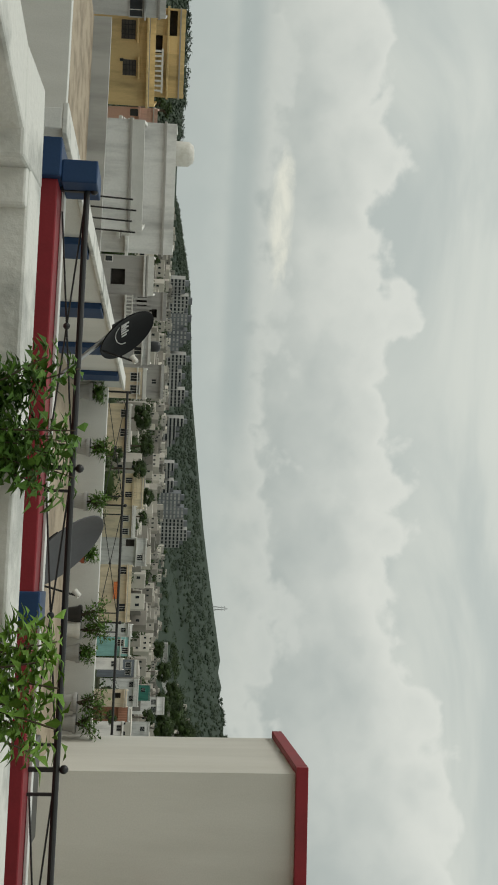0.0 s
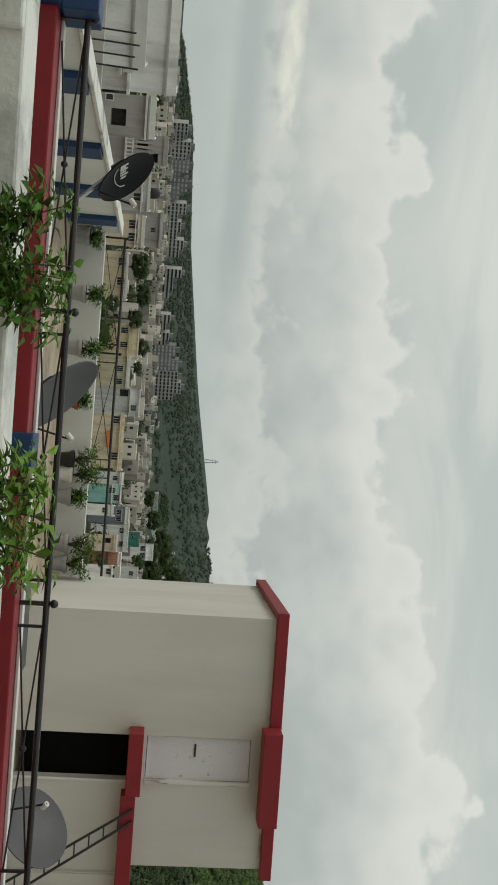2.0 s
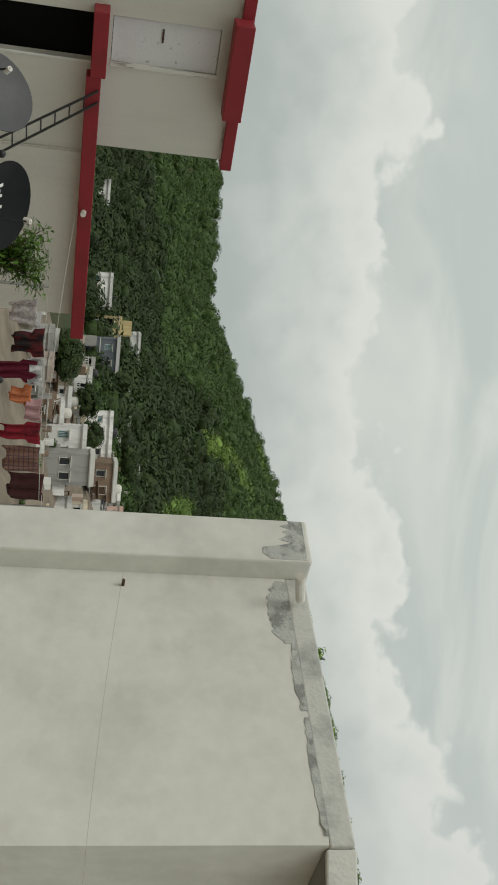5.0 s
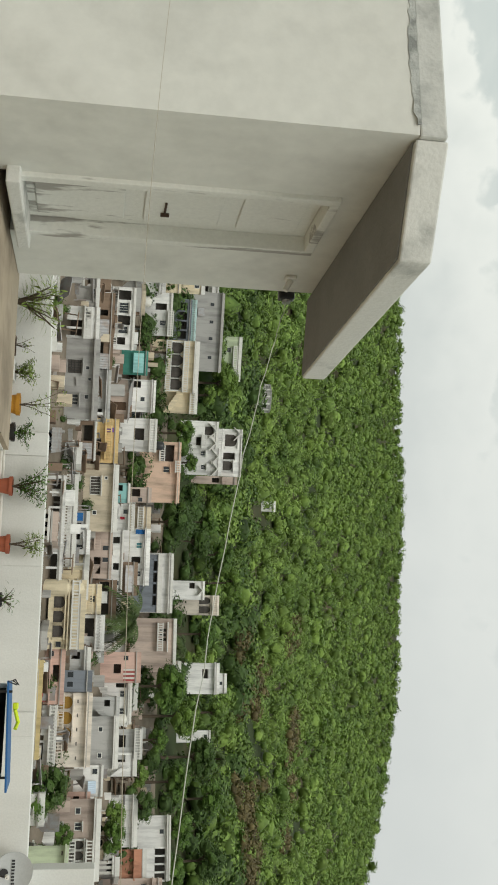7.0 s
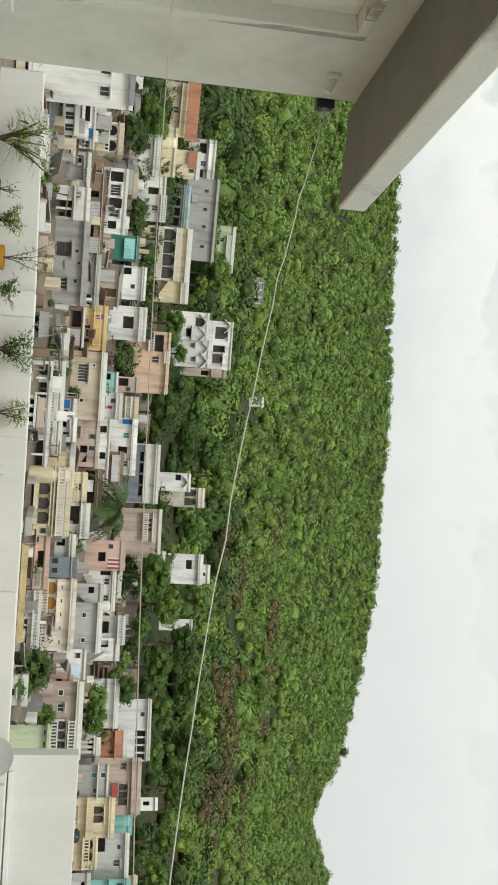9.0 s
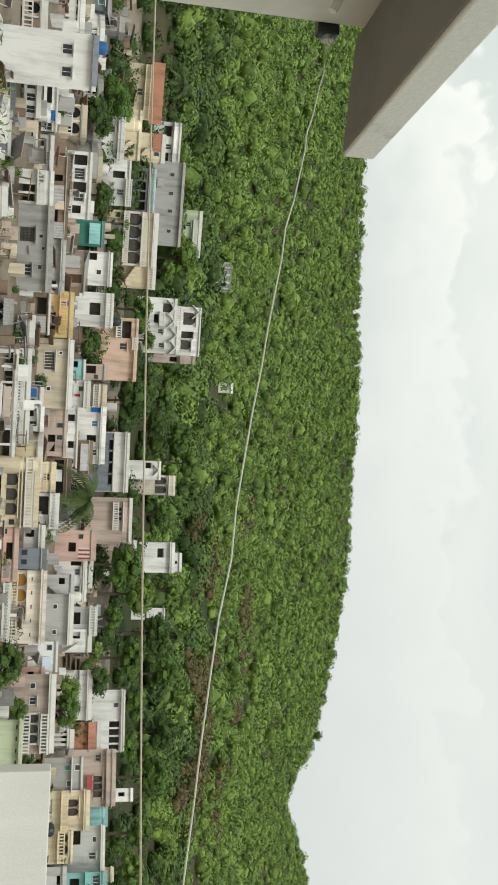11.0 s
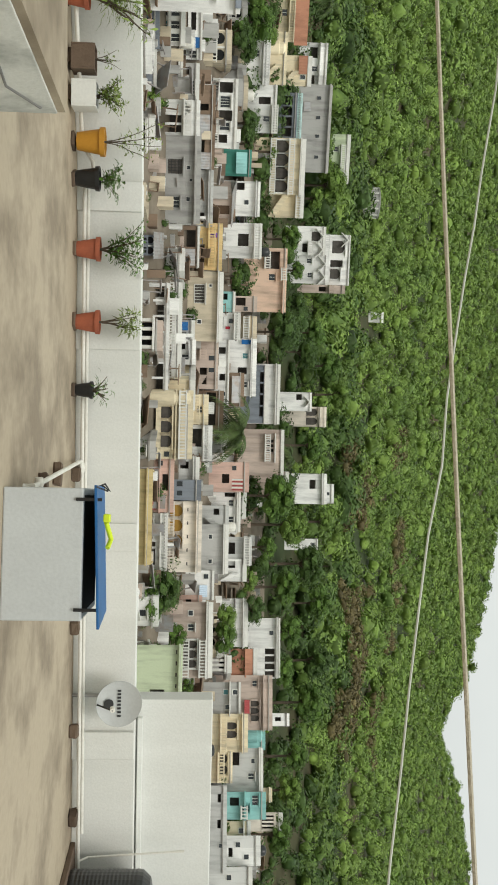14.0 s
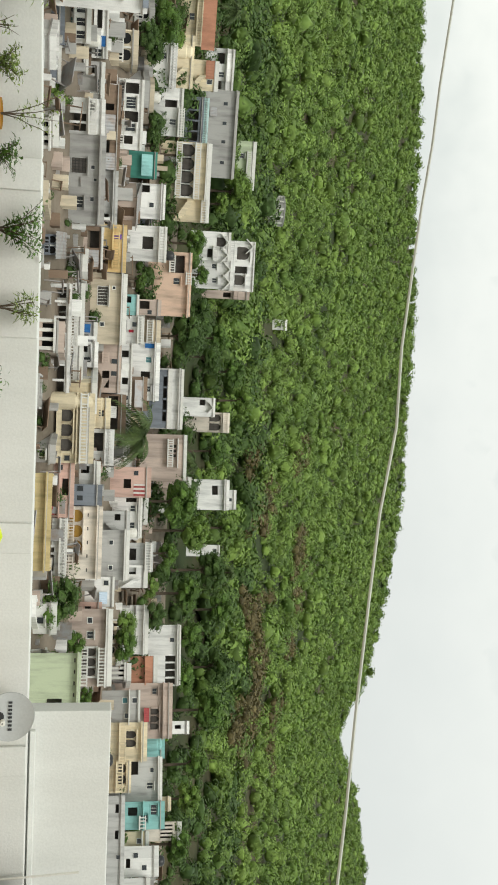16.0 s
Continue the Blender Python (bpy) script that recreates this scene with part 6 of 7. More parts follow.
dwelling(12.2, 144.5, -7.8, 4.7, 2.4, -5, "cream", [("slab", 0, 1, 0.97), ("win", 0.4, 0.4, 0.8, 0.8), ("win", 0.8, 0.4, 0.8, 0.8)], depth=6.0)
dwelling(14.8, 129.2, -5.9, 3.6, 2.8, -7, "pale", [("dark", 0.05, 0.3, 0.1, 0.5), ("slab", 0, 1, 0.6), ("win", 0.7, 0.65, 0.7, 0.7)], depth=5.0)
dwelling(17.3, 110.6, -6.1, 6.3, 1.7, -9, "cream", [("sheet", 0.3, 0.6, 0.1, 0.45, "orange"), ("win", 0.1, 0.4, 0.8, 0.8), ("win", 0.75, 0.4, 0.8, 0.8), ("slab", 0, 1, 0.95)], depth=5.0)
dwelling(30.4, 157.1, -7.9, 2.0, 2.2, -11, "white", [("win", 0.5, 0.4, 0.7, 0.7), ("slab", 0, 1, 0.9)], depth=5.0)
dwelling(25.7, 122.3, -6.4, 2.3, 1.9, -12, "teal", [("win", 0.3, 0.3, 0.7, 0.7), ("win", 0.7, 0.6, 0.7, 0.7), ("slab", 0, 1, 0.5)], depth=5.0)
dwelling(23.3, 102.4, -6.0, 1.2, 1.4, -13, "white", [("win", 0.5, 0.4, 0.5, 0.5)], depth=4.0)
dwelling(38.4, 165.6, -7.4, 2.9, 2.4, -13, "slate", [("win", 0.3, 0.4, 0.8, 0.8), ("win", 0.7, 0.4, 0.8, 0.8)], depth=5.0)
dwelling(44.7, 174.4, -6.6, 4.8, 2.0, -14, "white", [("win", 0.2, 0.3, 0.9, 0.9), ("win", 0.7, 0.3, 0.9, 0.9), ("rail", 0, 1, 0.7)], depth=6.0)
dwelling(57.1, 222.8, -6.2, 3.4, 3.0, -14, "tealdeep", [("win", 0.3, 0.4, 0.9, 0.9)], depth=6.0)
dwelling(30.4, 116.1, -5.8, 2.0, 1.4, -15, "beige", [("dark", 0.2, 0.5, 0.1, 0.6), ("slab", 0, 1, 0.9)], depth=5.0)
dwelling(33.5, 120.4, -5.8, 1.7, 1.6, -16, "terra", [("sheet", 0, 1, 0.3, 1, "terra")], depth=5.0)
dwelling(32.4, 110.3, -5.2, 1.8, 0.7, -16, "white", [("win", 0.4, 0.3, 0.6, 0.6)], depth=4.0)
dwelling(67.5, 251.1, -3.7, 4.4, 3.7, -15, "white", [("win", 0.3, 0.2, 1.2, 1.2), ("win", 0.7, 0.2, 1.2, 1.2), ("slab", 0, 1, 0.6)], depth=8.0)
dwelling(67.4, 230.4, -5.8, 3.3, 2.6, -16, "white", [("win", 0.5, 0.3, 1, 1)], depth=6.0)
tree(-2.9, 140.0, -7.2, 4.2, 2.1)
tree(1.1, 150.0, -6.5, 3.8, 1.9)
tree(4.6, 149.9, -7.2, 3.4, 1.7)
tree(9.9, 169.7, -6.1, 3.1, 1.6)
tree(13.1, 149.4, -7.1, 2.4, 1.2)
tree(12.5, 159.5, -5.8, 2.2, 1.1)
tree(85.6, 318.7, -5.8, 8.3, 4.1)
tree(92.3, 316.8, -5.5, 9.8, 4.9)
tree(67.5, 240.7, -6.3, 4.6, 2.3)
tree(119.5, 402.6, 1.1, 12.5, 6.2)
tree(107.1, 416.5, -3.0, 10.8, 5.4)
tree(95.9, 408.9, -5.5, 8.6, 4.3)
tree(82.9, 391.3, -7.3, 7.3, 3.7)
tree(1.5, 90.0, -6.3, 1.9, 0.9)
tree(21.6, 77.0, -4.8, 1.3, 0.6)
tree(42.7, 296.9, -9.2, 3.4, 1.7)
tree(-12.4, 68.9, -2.2, 0.8, 0.4)
tree(-24.1, 71.0, -2.6, 1.2, 0.6)
tree(-25.2, 75.9, -2.3, 1.3, 0.6)
house(197.7, 789.0, -10.3, 23.0, 12.8, -10, "white", "1")
house(179.5, 812.3, -14.6, 23.4, 16.3, -3, "grey", "1")
tree(73.0, 78.3, -4.0, 3.9, 3.1)
tree(79.8, 78.1, -1.5, 4.0, 2.2)
tree(81.2, 74.4, -0.9, 3.9, 1.9)
tree(92.5, 109.2, -1.3, 3.1, 2.0)
tree(99.5, 86.1, 4.8, 3.3, 3.0)
tree(201.5, 726.0, -6.0, 21.2, 17.2)
tree(201.0, 878.3, -5.1, 15.2, 18.0)


def filler_houses():
    """Small houses and sheds that fill the slope between the larger ones."""
    rng = random.Random(4)
    colours = ["white", "white", "grey", "beige", "cream", "pink", "white", "white", "grey", "white", "pinkgrey", "brown", "grey", "slate", "cream"]
    taken = [(o.location.x, o.location.y) for o in scene.objects if o.name.startswith("house") and o.parent is None]
    made = 0
    tries = 0
    while made < 120 and tries < 20000:
        tries += 1
        az = rng.uniform(40, 124)
        r = rng.uniform(74, 106) if az > 60 else rng.uniform(95, 150)
        p = at(az, r)
        if any((p.x - a) ** 2 + (p.y - b) ** 2 < (3.4 if az > 60 else 2.15) ** 2 for a, b in taken):
            continue
        if r > 104 and rng.random() < 0.6:
            continue
        taken.append((p.x, p.y))
        house(p.x, p.y, p.z, rng.uniform(1.2, 2.8), rng.uniform(0.8, 1.7), -az + rng.uniform(-25, 25), rng.choice(colours), rng.choice(("1", "1", "1", "1", "0", "arch", "col")), rng.random() < 0.4)
        made += 1


filler_houses()


def town_jumble():
    """Walls, sheds, sills and roof clutter between the houses, too many to count."""
    rng = random.Random(17)
    bm = bmesh.new()
    for _ in range(1500):
        az = rng.uniform(42, 124)
        r = rng.uniform(73, 112) if az > 58 else rng.uniform(95, 140)
        p = at(az, r)
        w, d, h = rng.uniform(0.15, 1.3), rng.uniform(0.1, 0.9), rng.choice((0.3, 0.6, 0.9, 1.3)) * rng.uniform(0.7, 1.2)
        f0 = len(bm.faces)
        m = Matrix.Translation(p) @ pose(0, 0, 0, 0, 0, -az + rng.uniform(-35, 35))
        k = rng.choice((0, 0, 1, 1, 1, 2, 3, 3, 4, 4, 4, 6))
        if k in (3, 4) and rng.random() < 0.6:
            m = m @ pose(0, 0, rng.uniform(0.5, 1.4), rng.uniform(-35, 5), rng.uniform(-8, 8), 0)
            box(bm, -w * 0.9, w * 0.9, -d, d, -0.03, 0.03, 0, m)
            for u in (-w * 0.8, w * 0.8):
                box(bm, u - 0.04, u + 0.04, -0.04, 0.04, -2.2, -0.03, 0, m)
        else:
            box(bm, -w / 2, w / 2, -d / 2, d / 2, -1.5, h, 0, m)
        bm.faces.ensure_lookup_table()
        for f in bm.faces[f0:]:
            f.material_index = k
    ob = link("town_jumble", bm, [PAINT["white"], PAINT["grey"], PAINT["beige"], TIN, PAINT["brown"], SHUT, PAINT["pinkgrey"]])
    tagged(ob, "jumble of low walls, sheds and roof edges between houses", "town clutter", kind="stuff")


town_jumble()


def far_city():
    rng = random.Random(8)
    bm = bmesh.new()
    for _ in range(600):
        az = rng.uniform(-14, 18)
        r = 170 + 640 * rng.random()
        if az > 4 and rng.random() < 0.5:
            r = rng.uniform(380, 880)
        p = at(az, r)
        w, d, h = rng.uniform(3, 6), rng.uniform(4, 7), rng.choice((2.6, 3.0, 5.2, 6.0)) + rng.uniform(-0.4, 0.4)
        m = Matrix.Translation(p) @ pose(0, 0, 0, 0, 0, -az + rng.uniform(-30, 30))
        box(bm, -w / 2, w / 2, 0, d, -3, h, 0, m)
        for s in range(int(h / 2.6)):
            for k in range(int(w / 1.9)):
                u = -w / 2 + 0.9 + 1.9 * k
                f0 = len(bm.faces)
                box(bm, u - 0.32, u + 0.32, -0.08, 0.02, 2.7 * s + 0.9, 2.7 * s + 1.8, 0, m)
                bm.faces.ensure_lookup_table()
                for f in bm.faces[f0:]:
                    f.material_index = 1
    ob = link("far_town", bm, [FARWALL, GLASS])
    tagged(ob, "hazy mass of small pale town buildings in the valley", "town", kind="stuff")


FARWALL = material("far_pale_walls", (0.50, 0.47, 0.41), (0.34, 0.30, 0.26), scale=0.07, amount=0.9, bump=0, fine=0.5, island=0.55)
HIGHW = material("high_rise_wall", (0.46, 0.45, 0.42), (0.36, 0.36, 0.35), scale=0.1, amount=0.7, bump=0, fine=1.0, rand=0.2)
HIGHG = material("high_rise_dark_wall", (0.20, 0.21, 0.22), (0.16, 0.165, 0.17), scale=0.1, amount=0.7, bump=0, fine=1.0, rand=0.2)
far_city()


def high_rise(az, r, w, floors, pale):
    p = at(az, r)
    root = thing("high_rise", pose(p.x, p.y, p.z, 0, 0, -az + 10), "distant %s high-rise apartment block" % ("pale" if pale else "grey"), "apartment block", "distant high-rise blocks")
    h = floors * 3.0
    bx("wall", root, HIGHW if pale else HIGHG, -w / 2, w / 2, 0, 16, -6, h)
    bx("roof", root, HIGHG, -w / 4, w / 4, 4, 10, h, h + 3)
    n = max(3, int(w / 4))
    for s in range(floors):
        for k in range(n):
            u = -w / 2 + w * (k + 0.5) / n
            bx("window", root, GLASS if pale else HIGHW, u - 1.1, u + 1.1, -0.25, 0.05, s * 3 + 0.9, s * 3 + 2.3)


for az, w, floors, pale in ((-8.9, 26, 10, 1), (-7.9, 30, 12, 1), (-6.9, 30, 11, 0), (-5.9, 34, 11, 0), (-4.6, 26, 11, 1), (-3.6, 24, 10, 1), (-2.6, 24, 12, 1),
                            (-1.0, 20, 11, 1), (-0.2, 18, 9, 1), (1.6, 20, 9, 1), (2.6, 18, 8, 1), (3.4, 26, 13, 0), (4.2, 26, 14, 0), (4.9, 28, 14, 1), (5.5, 28, 15, 1)):
    for step, tall in ((0.0, 0.5), (0.42, 0.38)):
        high_rise(az + step, 790, w * 0.32, max(3, round(floors * tall)), pale)


def hill_reservoir(az, r, radius, h):
    p = at(az, r)
    root = thing("water_reservoir", pose(p.x, p.y, p.z), "pale domed concrete reservoir on the wooded ridge", "reservoir")
    bm = bmesh.new()
    lathe(bm, [(radius, -6.0), (radius, h * 0.55), (radius * 1.06, h * 0.57), (radius * 1.06, h * 0.66)], 24)
    part("drum", bm, PAINT["pale"], root)
    bm = bmesh.new()
    lathe(bm, [(radius * math.cos(a), h * 0.66 + h * 0.34 * math.sin(a)) for a in (0.0, 0.4, 0.8, 1.2, 1.5)], 24)
    part("dome", bm, PAINT["pale"], root, smooth=True)


hill_reservoir(-13.3, 190, 2.4, 6.0)


def pylon(az, r, h):
    p = at(az, r)
    root = thing("pylon", pose(p.x, p.y, p.z - 2), "thin lattice mast on the distant ridge", "mast")
    for sx in (-1, 1):
        for sy in (-1, 1):
            bm = bmesh.new()
            tube(bm, (sx * 3, sy * 3, 0), (sx * 0.5, sy * 0.5, h), 0.35, 0.25, 6)
            part("leg", bm, STEEL, root)
    for k in range(1, 5):
        w = 3 - 2.5 * k / 5
        bx("brace", root, STEEL, -w - (2.5 if k > 2 else 0), w + (2.5 if k > 2 else 0), -0.2, 0.2, h * k / 5, h * k / 5 + 0.5)


pylon(9.6, 1490, 24)


def reservoir(az, r, radius, h):
    p = at(az, r)
    root = thing("water_reservoir", pose(p.x, p.y, p.z - 0.4), "round grey concrete reservoir on the hillside", "reservoir")
    bm = bmesh.new()
    lathe(bm, [(radius, -2.0), (radius, h), (radius * 1.05, h + 0.02), (radius * 1.05, h + 0.25), (radius * 0.3, h + 0.5)], 28)
    part("drum", bm, PAINT["grey"], root)
    for k in range(12):
        a = 2 * math.pi * k / 12
        bm = bmesh.new()
        box(bm, -0.14, 0.14, -0.1, 0.1, -1.0, h, 0, pose(radius * math.cos(a), radius * math.sin(a), 0, 0, 0, math.degrees(a) + 90))
        part("rib", bm, TRIMS, root)


reservoir(81.4, 176, 2.5, 2.2)
p = at(87.7, 181)
house(p.x, p.y, p.z, 1.9, 2.2, -88, "white", "1", False)


# ---- plants, pots and loose things on the own terrace ----
def leaf_mesh(bm, base, direction, length, width, droop=0.25):
    """A pointed, slightly folded leaf."""
    d = direction.normalized()
    side = d.cross(Vector((0, 0, 1)))
    side = side.normalized() if side.length > 0.05 else Vector((1, 0, 0))
    up = side.cross(d)
    mid = base + d * length * 0.45 - up * 0.0
    tip = base + d * length - Vector((0, 0, length * droop))
    l, r = mid + side * width / 2 + up * width * 0.18, mid - side * width / 2 + up * width * 0.18
    v = [bm.verts.new(p) for p in (base, l, tip, r, mid)]
    for a, b, c in ((0, 1, 4), (1, 2, 4), (2, 3, 4), (3, 0, 4)):
        bm.faces.new((v[a], v[b], v[c]))


def shrub(root, base, height, spread, stems, leaves, leaf, width, mat, seed, low=0.25):
    rng = random.Random(seed)
    bm_s, bm_l = bmesh.new(), bmesh.new()
    for i in range(stems):
        a = 2 * math.pi * i / stems + rng.uniform(-0.5, 0.5)
        reach = spread * rng.uniform(0.45, 1.0)
        top = height * rng.uniform(0.75, 1.0)
        pts = [base + Vector((math.cos(a) * reach * s ** 1.5, math.sin(a) * reach * s ** 1.5, top * s)) + Vector((rng.uniform(-1, 1), rng.uniform(-1, 1), 0)) * spread * 0.07 * s for s in (k / 5 for k in range(6))]
        for k, (p, q) in enumerate(zip(pts, pts[1:])):
            tube(bm_s, p, q, leaf * 0.09 * (1.2 - k * 0.16), leaf * 0.09 * (1.05 - k * 0.16), 5)
        for k in range(leaves // stems):
            s = rng.uniform(low, 1.0)
            j = min(4, int(s * 5))
            p = pts[j].lerp(pts[j + 1], s * 5 - j)
            d = Vector((rng.gauss(0, 1), rng.gauss(0, 1), rng.uniform(-0.3, 0.9)))
            twig = p + d.normalized() * leaf * rng.uniform(0.1, 0.9)
            leaf_mesh(bm_l, twig, d, leaf * rng.uniform(0.7, 1.25), width * rng.uniform(0.8, 1.2))
    part("stem", bm_s, BARK, root)
    part("foliage", bm_l, mat, root)


POT = [(0.078, 0.0), (0.082, 0.02), (0.112, 0.20), (0.113, 0.205), (0.128, 0.206), (0.130, 0.25), (0.118, 0.252), (0.112, 0.225)]


def potted(x, y, z, scale, potmat, words, height, spread, stems, leaves, leaf, width, seed, leafmat=None, square=False, low=0.25):
    root = thing("flower_pot", pose(x, y, z), words, "potted plant", "flower pots on the terrace")
    bm = bmesh.new()
    if square:
        for a in ((-0.14, 0.14, -0.14, -0.12), (-0.14, 0.14, 0.12, 0.14), (-0.14, -0.12, -0.12, 0.12), (0.12, 0.14, -0.12, 0.12)):
            box(bm, a[0] * scale, a[1] * scale, a[2] * scale, a[3] * scale, 0, 0.26 * scale, 0.004)
        box(bm, -0.12 * scale, 0.12 * scale, -0.12 * scale, 0.12 * scale, 0, 0.03)
        part("pot", bm, potmat, root)
    else:
        lathe(bm, [(r * scale, h * scale) for r, h in POT], 28)
        part("pot", bm, potmat, root, smooth=False)
    bm = bmesh.new()
    bmesh.ops.create_circle(bm, cap_ends=True, segments=20, radius=0.112 * scale, matrix=Matrix.Translation((0, 0, 0.228 * scale)))
    part("soil", bm, SOIL, root)
    if height:
        shrub(root, Vector((0, 0, 0.22 * scale)), height, spread, stems, leaves, leaf, width, leafmat or LEAF, seed, low)
    return root


LEAFPALE = leaf_material("pale_garden_leaf", (0.20, 0.26, 0.06), (0.13, 0.20, 0.04), 9.0, 0.3)
LEAFBRIGHT = leaf_material("young_leaf", (0.13, 0.24, 0.03), (0.085, 0.17, 0.022), 12.0, 0.3)
PB = FLOOR + 0.035
# shrubs beside the front parapet
potted(-0.02, 3.02, FLOOR, 1.5, TERRA, "leafy green shrub in a clay pot inside the parapet", 0.76, 0.26, 14, 1150, 0.056, 0.032, 21, LEAF, low=0.6)
potted(0.74, 2.93, FLOOR, 1.5, TERRA, "bright green young shrub in a clay pot inside the parapet", 0.78, 0.25, 13, 760, 0.072, 0.030, 22, LEAFBRIGHT, low=0.6)
# row along the far parapet
potted(14.45, 0.55, PB, 1.0, TERRA, "terracotta pot with a bushy green plant", 0.50, 0.30, 11, 420, 0.065, 0.036, 31)
potted(14.45, -0.22, PB, 1.0, TERRA, "terracotta pot with a thin branched plant", 0.46, 0.16, 5, 150, 0.085, 0.03, 32, LEAFPALE, low=0.6)
potted(14.45, -0.95, PB, 0.75, BLACKPL, "small black pot with a sparse plant", 0.18, 0.15, 7, 50, 0.10, 0.022, 33)
potted(14.22, 1.62, PB + 0.02, 1.15, YELLOWPOT, "ochre pot with a tall flowering plant", 0.62, 0.24, 4, 90, 0.065, 0.034, 34, LEAFPALE)
potted(14.30, 1.26, PB, 1.0, BLACKPL, "black pot with a small bushy plant", 0.26, 0.20, 9, 260, 0.055, 0.034, 35)
potted(13.98, 2.02, PB, 0.95, WHITE, "square white pot with a bushy pale plant", 0.32, 0.22, 10, 300, 0.055, 0.036, 36, LEAFPALE, True)
potted(13.92, 2.36, PB, 0.9, BRICK, "brown tray planter with a straggly plant", 0.30, 0.16, 4, 26, 0.06, 0.03, 37, LEAFPALE, True)
potted(13.6, 2.86, PB - 0.05, 1.0, TERRA, "clay pot with a tall grassy pale plant", 0.60, 0.40, 11, 260, 0.16, 0.026, 38, LEAFPALE)


def stone(x, y, z, sx, sy, sz, seed):
    rng = random.Random(seed)
    bm = bmesh.new()
    box(bm, -sx, sx, -sy, sy, 0, sz, min(sx, sz) * 0.25)
    for v in bm.verts:
        v.co += Vector((rng.uniform(-1, 1), rng.uniform(-1, 1), rng.uniform(-0.5, 0.5))) * sz * 0.08
    ob = link("brick", bm, BRICK)
    ob.matrix_world = pose(x, y, z, 0, 0, rng.uniform(-20, 20))
    return tagged(ob, "rough brown brick set on the terrace floor", "brick", "bricks along the parapet")


for i, (sx, sy) in enumerate(((14.45, 0.55), (14.45, -0.22), (14.45, -0.95), (14.22, 1.62), (14.30, 1.26), (13.98, 2.02), (13.92, 2.36), (13.6, 2.86),
                              (14.5, -1.86), (14.5, -3.55), (14.5, -4.75), (14.5, -5.75))):
    stone(sx, sy, FLOOR, 0.09, 0.075, 0.036 if i < 8 else 0.10, i)
for i, sx in enumerate((13.1, 12.2, 11.5)):
    stone(sx, -1.70, FLOOR, 0.06, 0.11, 0.08, 40 + i)


def water_pipes():
    root = thing("water_pipe", pose(0, 0, 0), "white plastic water pipes running along the parapet foot", "pipe")
    z = FLOOR + 0.10
    runs = [[(14.56, 1.2, z), (14.56, -1.8, z), (14.56, -6.6, z)], [(14.63, 1.2, z + 0.03), (14.63, -6.0, z + 0.03)],
            [(14.5, -1.8, z), (14.45, -1.72, z), (11.6, -1.60, z), (11.45, -1.60, z - 0.02), (11.45, -1.60, FLOOR)],
            [(14.56, 1.2, z), (14.50, 1.32, z + 0.1), (14.40, 1.45, z + 0.1), (14.3, 1.6, z), (13.6, 2.9, z)],
            [(14.56, -6.3, z), (14.66, -6.3, z + 0.1), (14.7, -6.25, -0.05)]]
    for k, pts in enumerate(runs):
        bm = bmesh.new()
        polytube(bm, pts, 0.021 if k != 4 else 0.013, 10)
        part("pipe", bm, PVC, root)
    for x, y in ((14.53, -1.8), (11.6, -1.6)):
        bm = bmesh.new()
        bmesh.ops.create_uvsphere(bm, u_segments=12, v_segments=8, radius=0.04, matrix=Matrix.Translation((x, y, z)))
        tube(bm, (x, y - 0.05, z), (x, y + 0.05, z), 0.033, n=12)
        part("elbow", bm, PVC, root, smooth=False)


water_pipes()


def grey_housing():
    m = pose(10.66, -1.50, 0, 0, 0, -8)
    root = thing("vent_shaft", m, "pale grey cement shaft under a blue sheet cover", "shaft")
    bm = bmesh.new()
    box(bm, 0, 1.0, -0.93, 0, FLOOR, -0.79, 0.012)
    part("shaft_wall", bm, GREYW, root)
    # thin black plate paints the shade inside the shaft's mouth
    bx("opening", root, DARK, 0.06, 0.94, -0.88, -0.05, -0.79, -0.786)
    cover = bmesh.new()
    box(cover, -0.05, 1.1, -0.98, 0.02, 0, 0.02, 0.004, Matrix.Translation((0, 0, -0.715)) @ pose(0, 0, 0, -2.2, 2.5))
    cov = part("cover", cover, TARP, root, "blue painted sheet cover")
    for y in (-0.85, -0.08):
        bm = bmesh.new()
        tube(bm, (-0.015, y, -0.84), (-0.015, y, -0.66), 0.012, n=8)
        part("bracket", bm, BLACK, root)
    bm = bmesh.new()
    polytube(bm, [(-0.02, -0.02, -0.62), (-0.06, 0.01, -0.70), (-0.03, 0.03, -0.64), (-0.07, -0.02, -0.60), (-0.04, 0.02, -0.66)], 0.007, 6)
    part("wire_tangle", bm, BLACK, root, "tangle of black wire")
    bm = bmesh.new()
    box(bm, -0.02, 0.05, -0.24, -0.18, -0.65, -0.60, 0.01)
    polytube(bm, [(0.02, -0.24, -0.63), (0.10, -0.36, -0.60), (0.05, -0.42, -0.62)], 0.018, 8)
    tg = link("plastic_bottle", bm, TARPY)
    tg.matrix_world = m
    tagged(tg, "crumpled lime and white plastic lying on the cover", "plastic litter")


grey_housing()


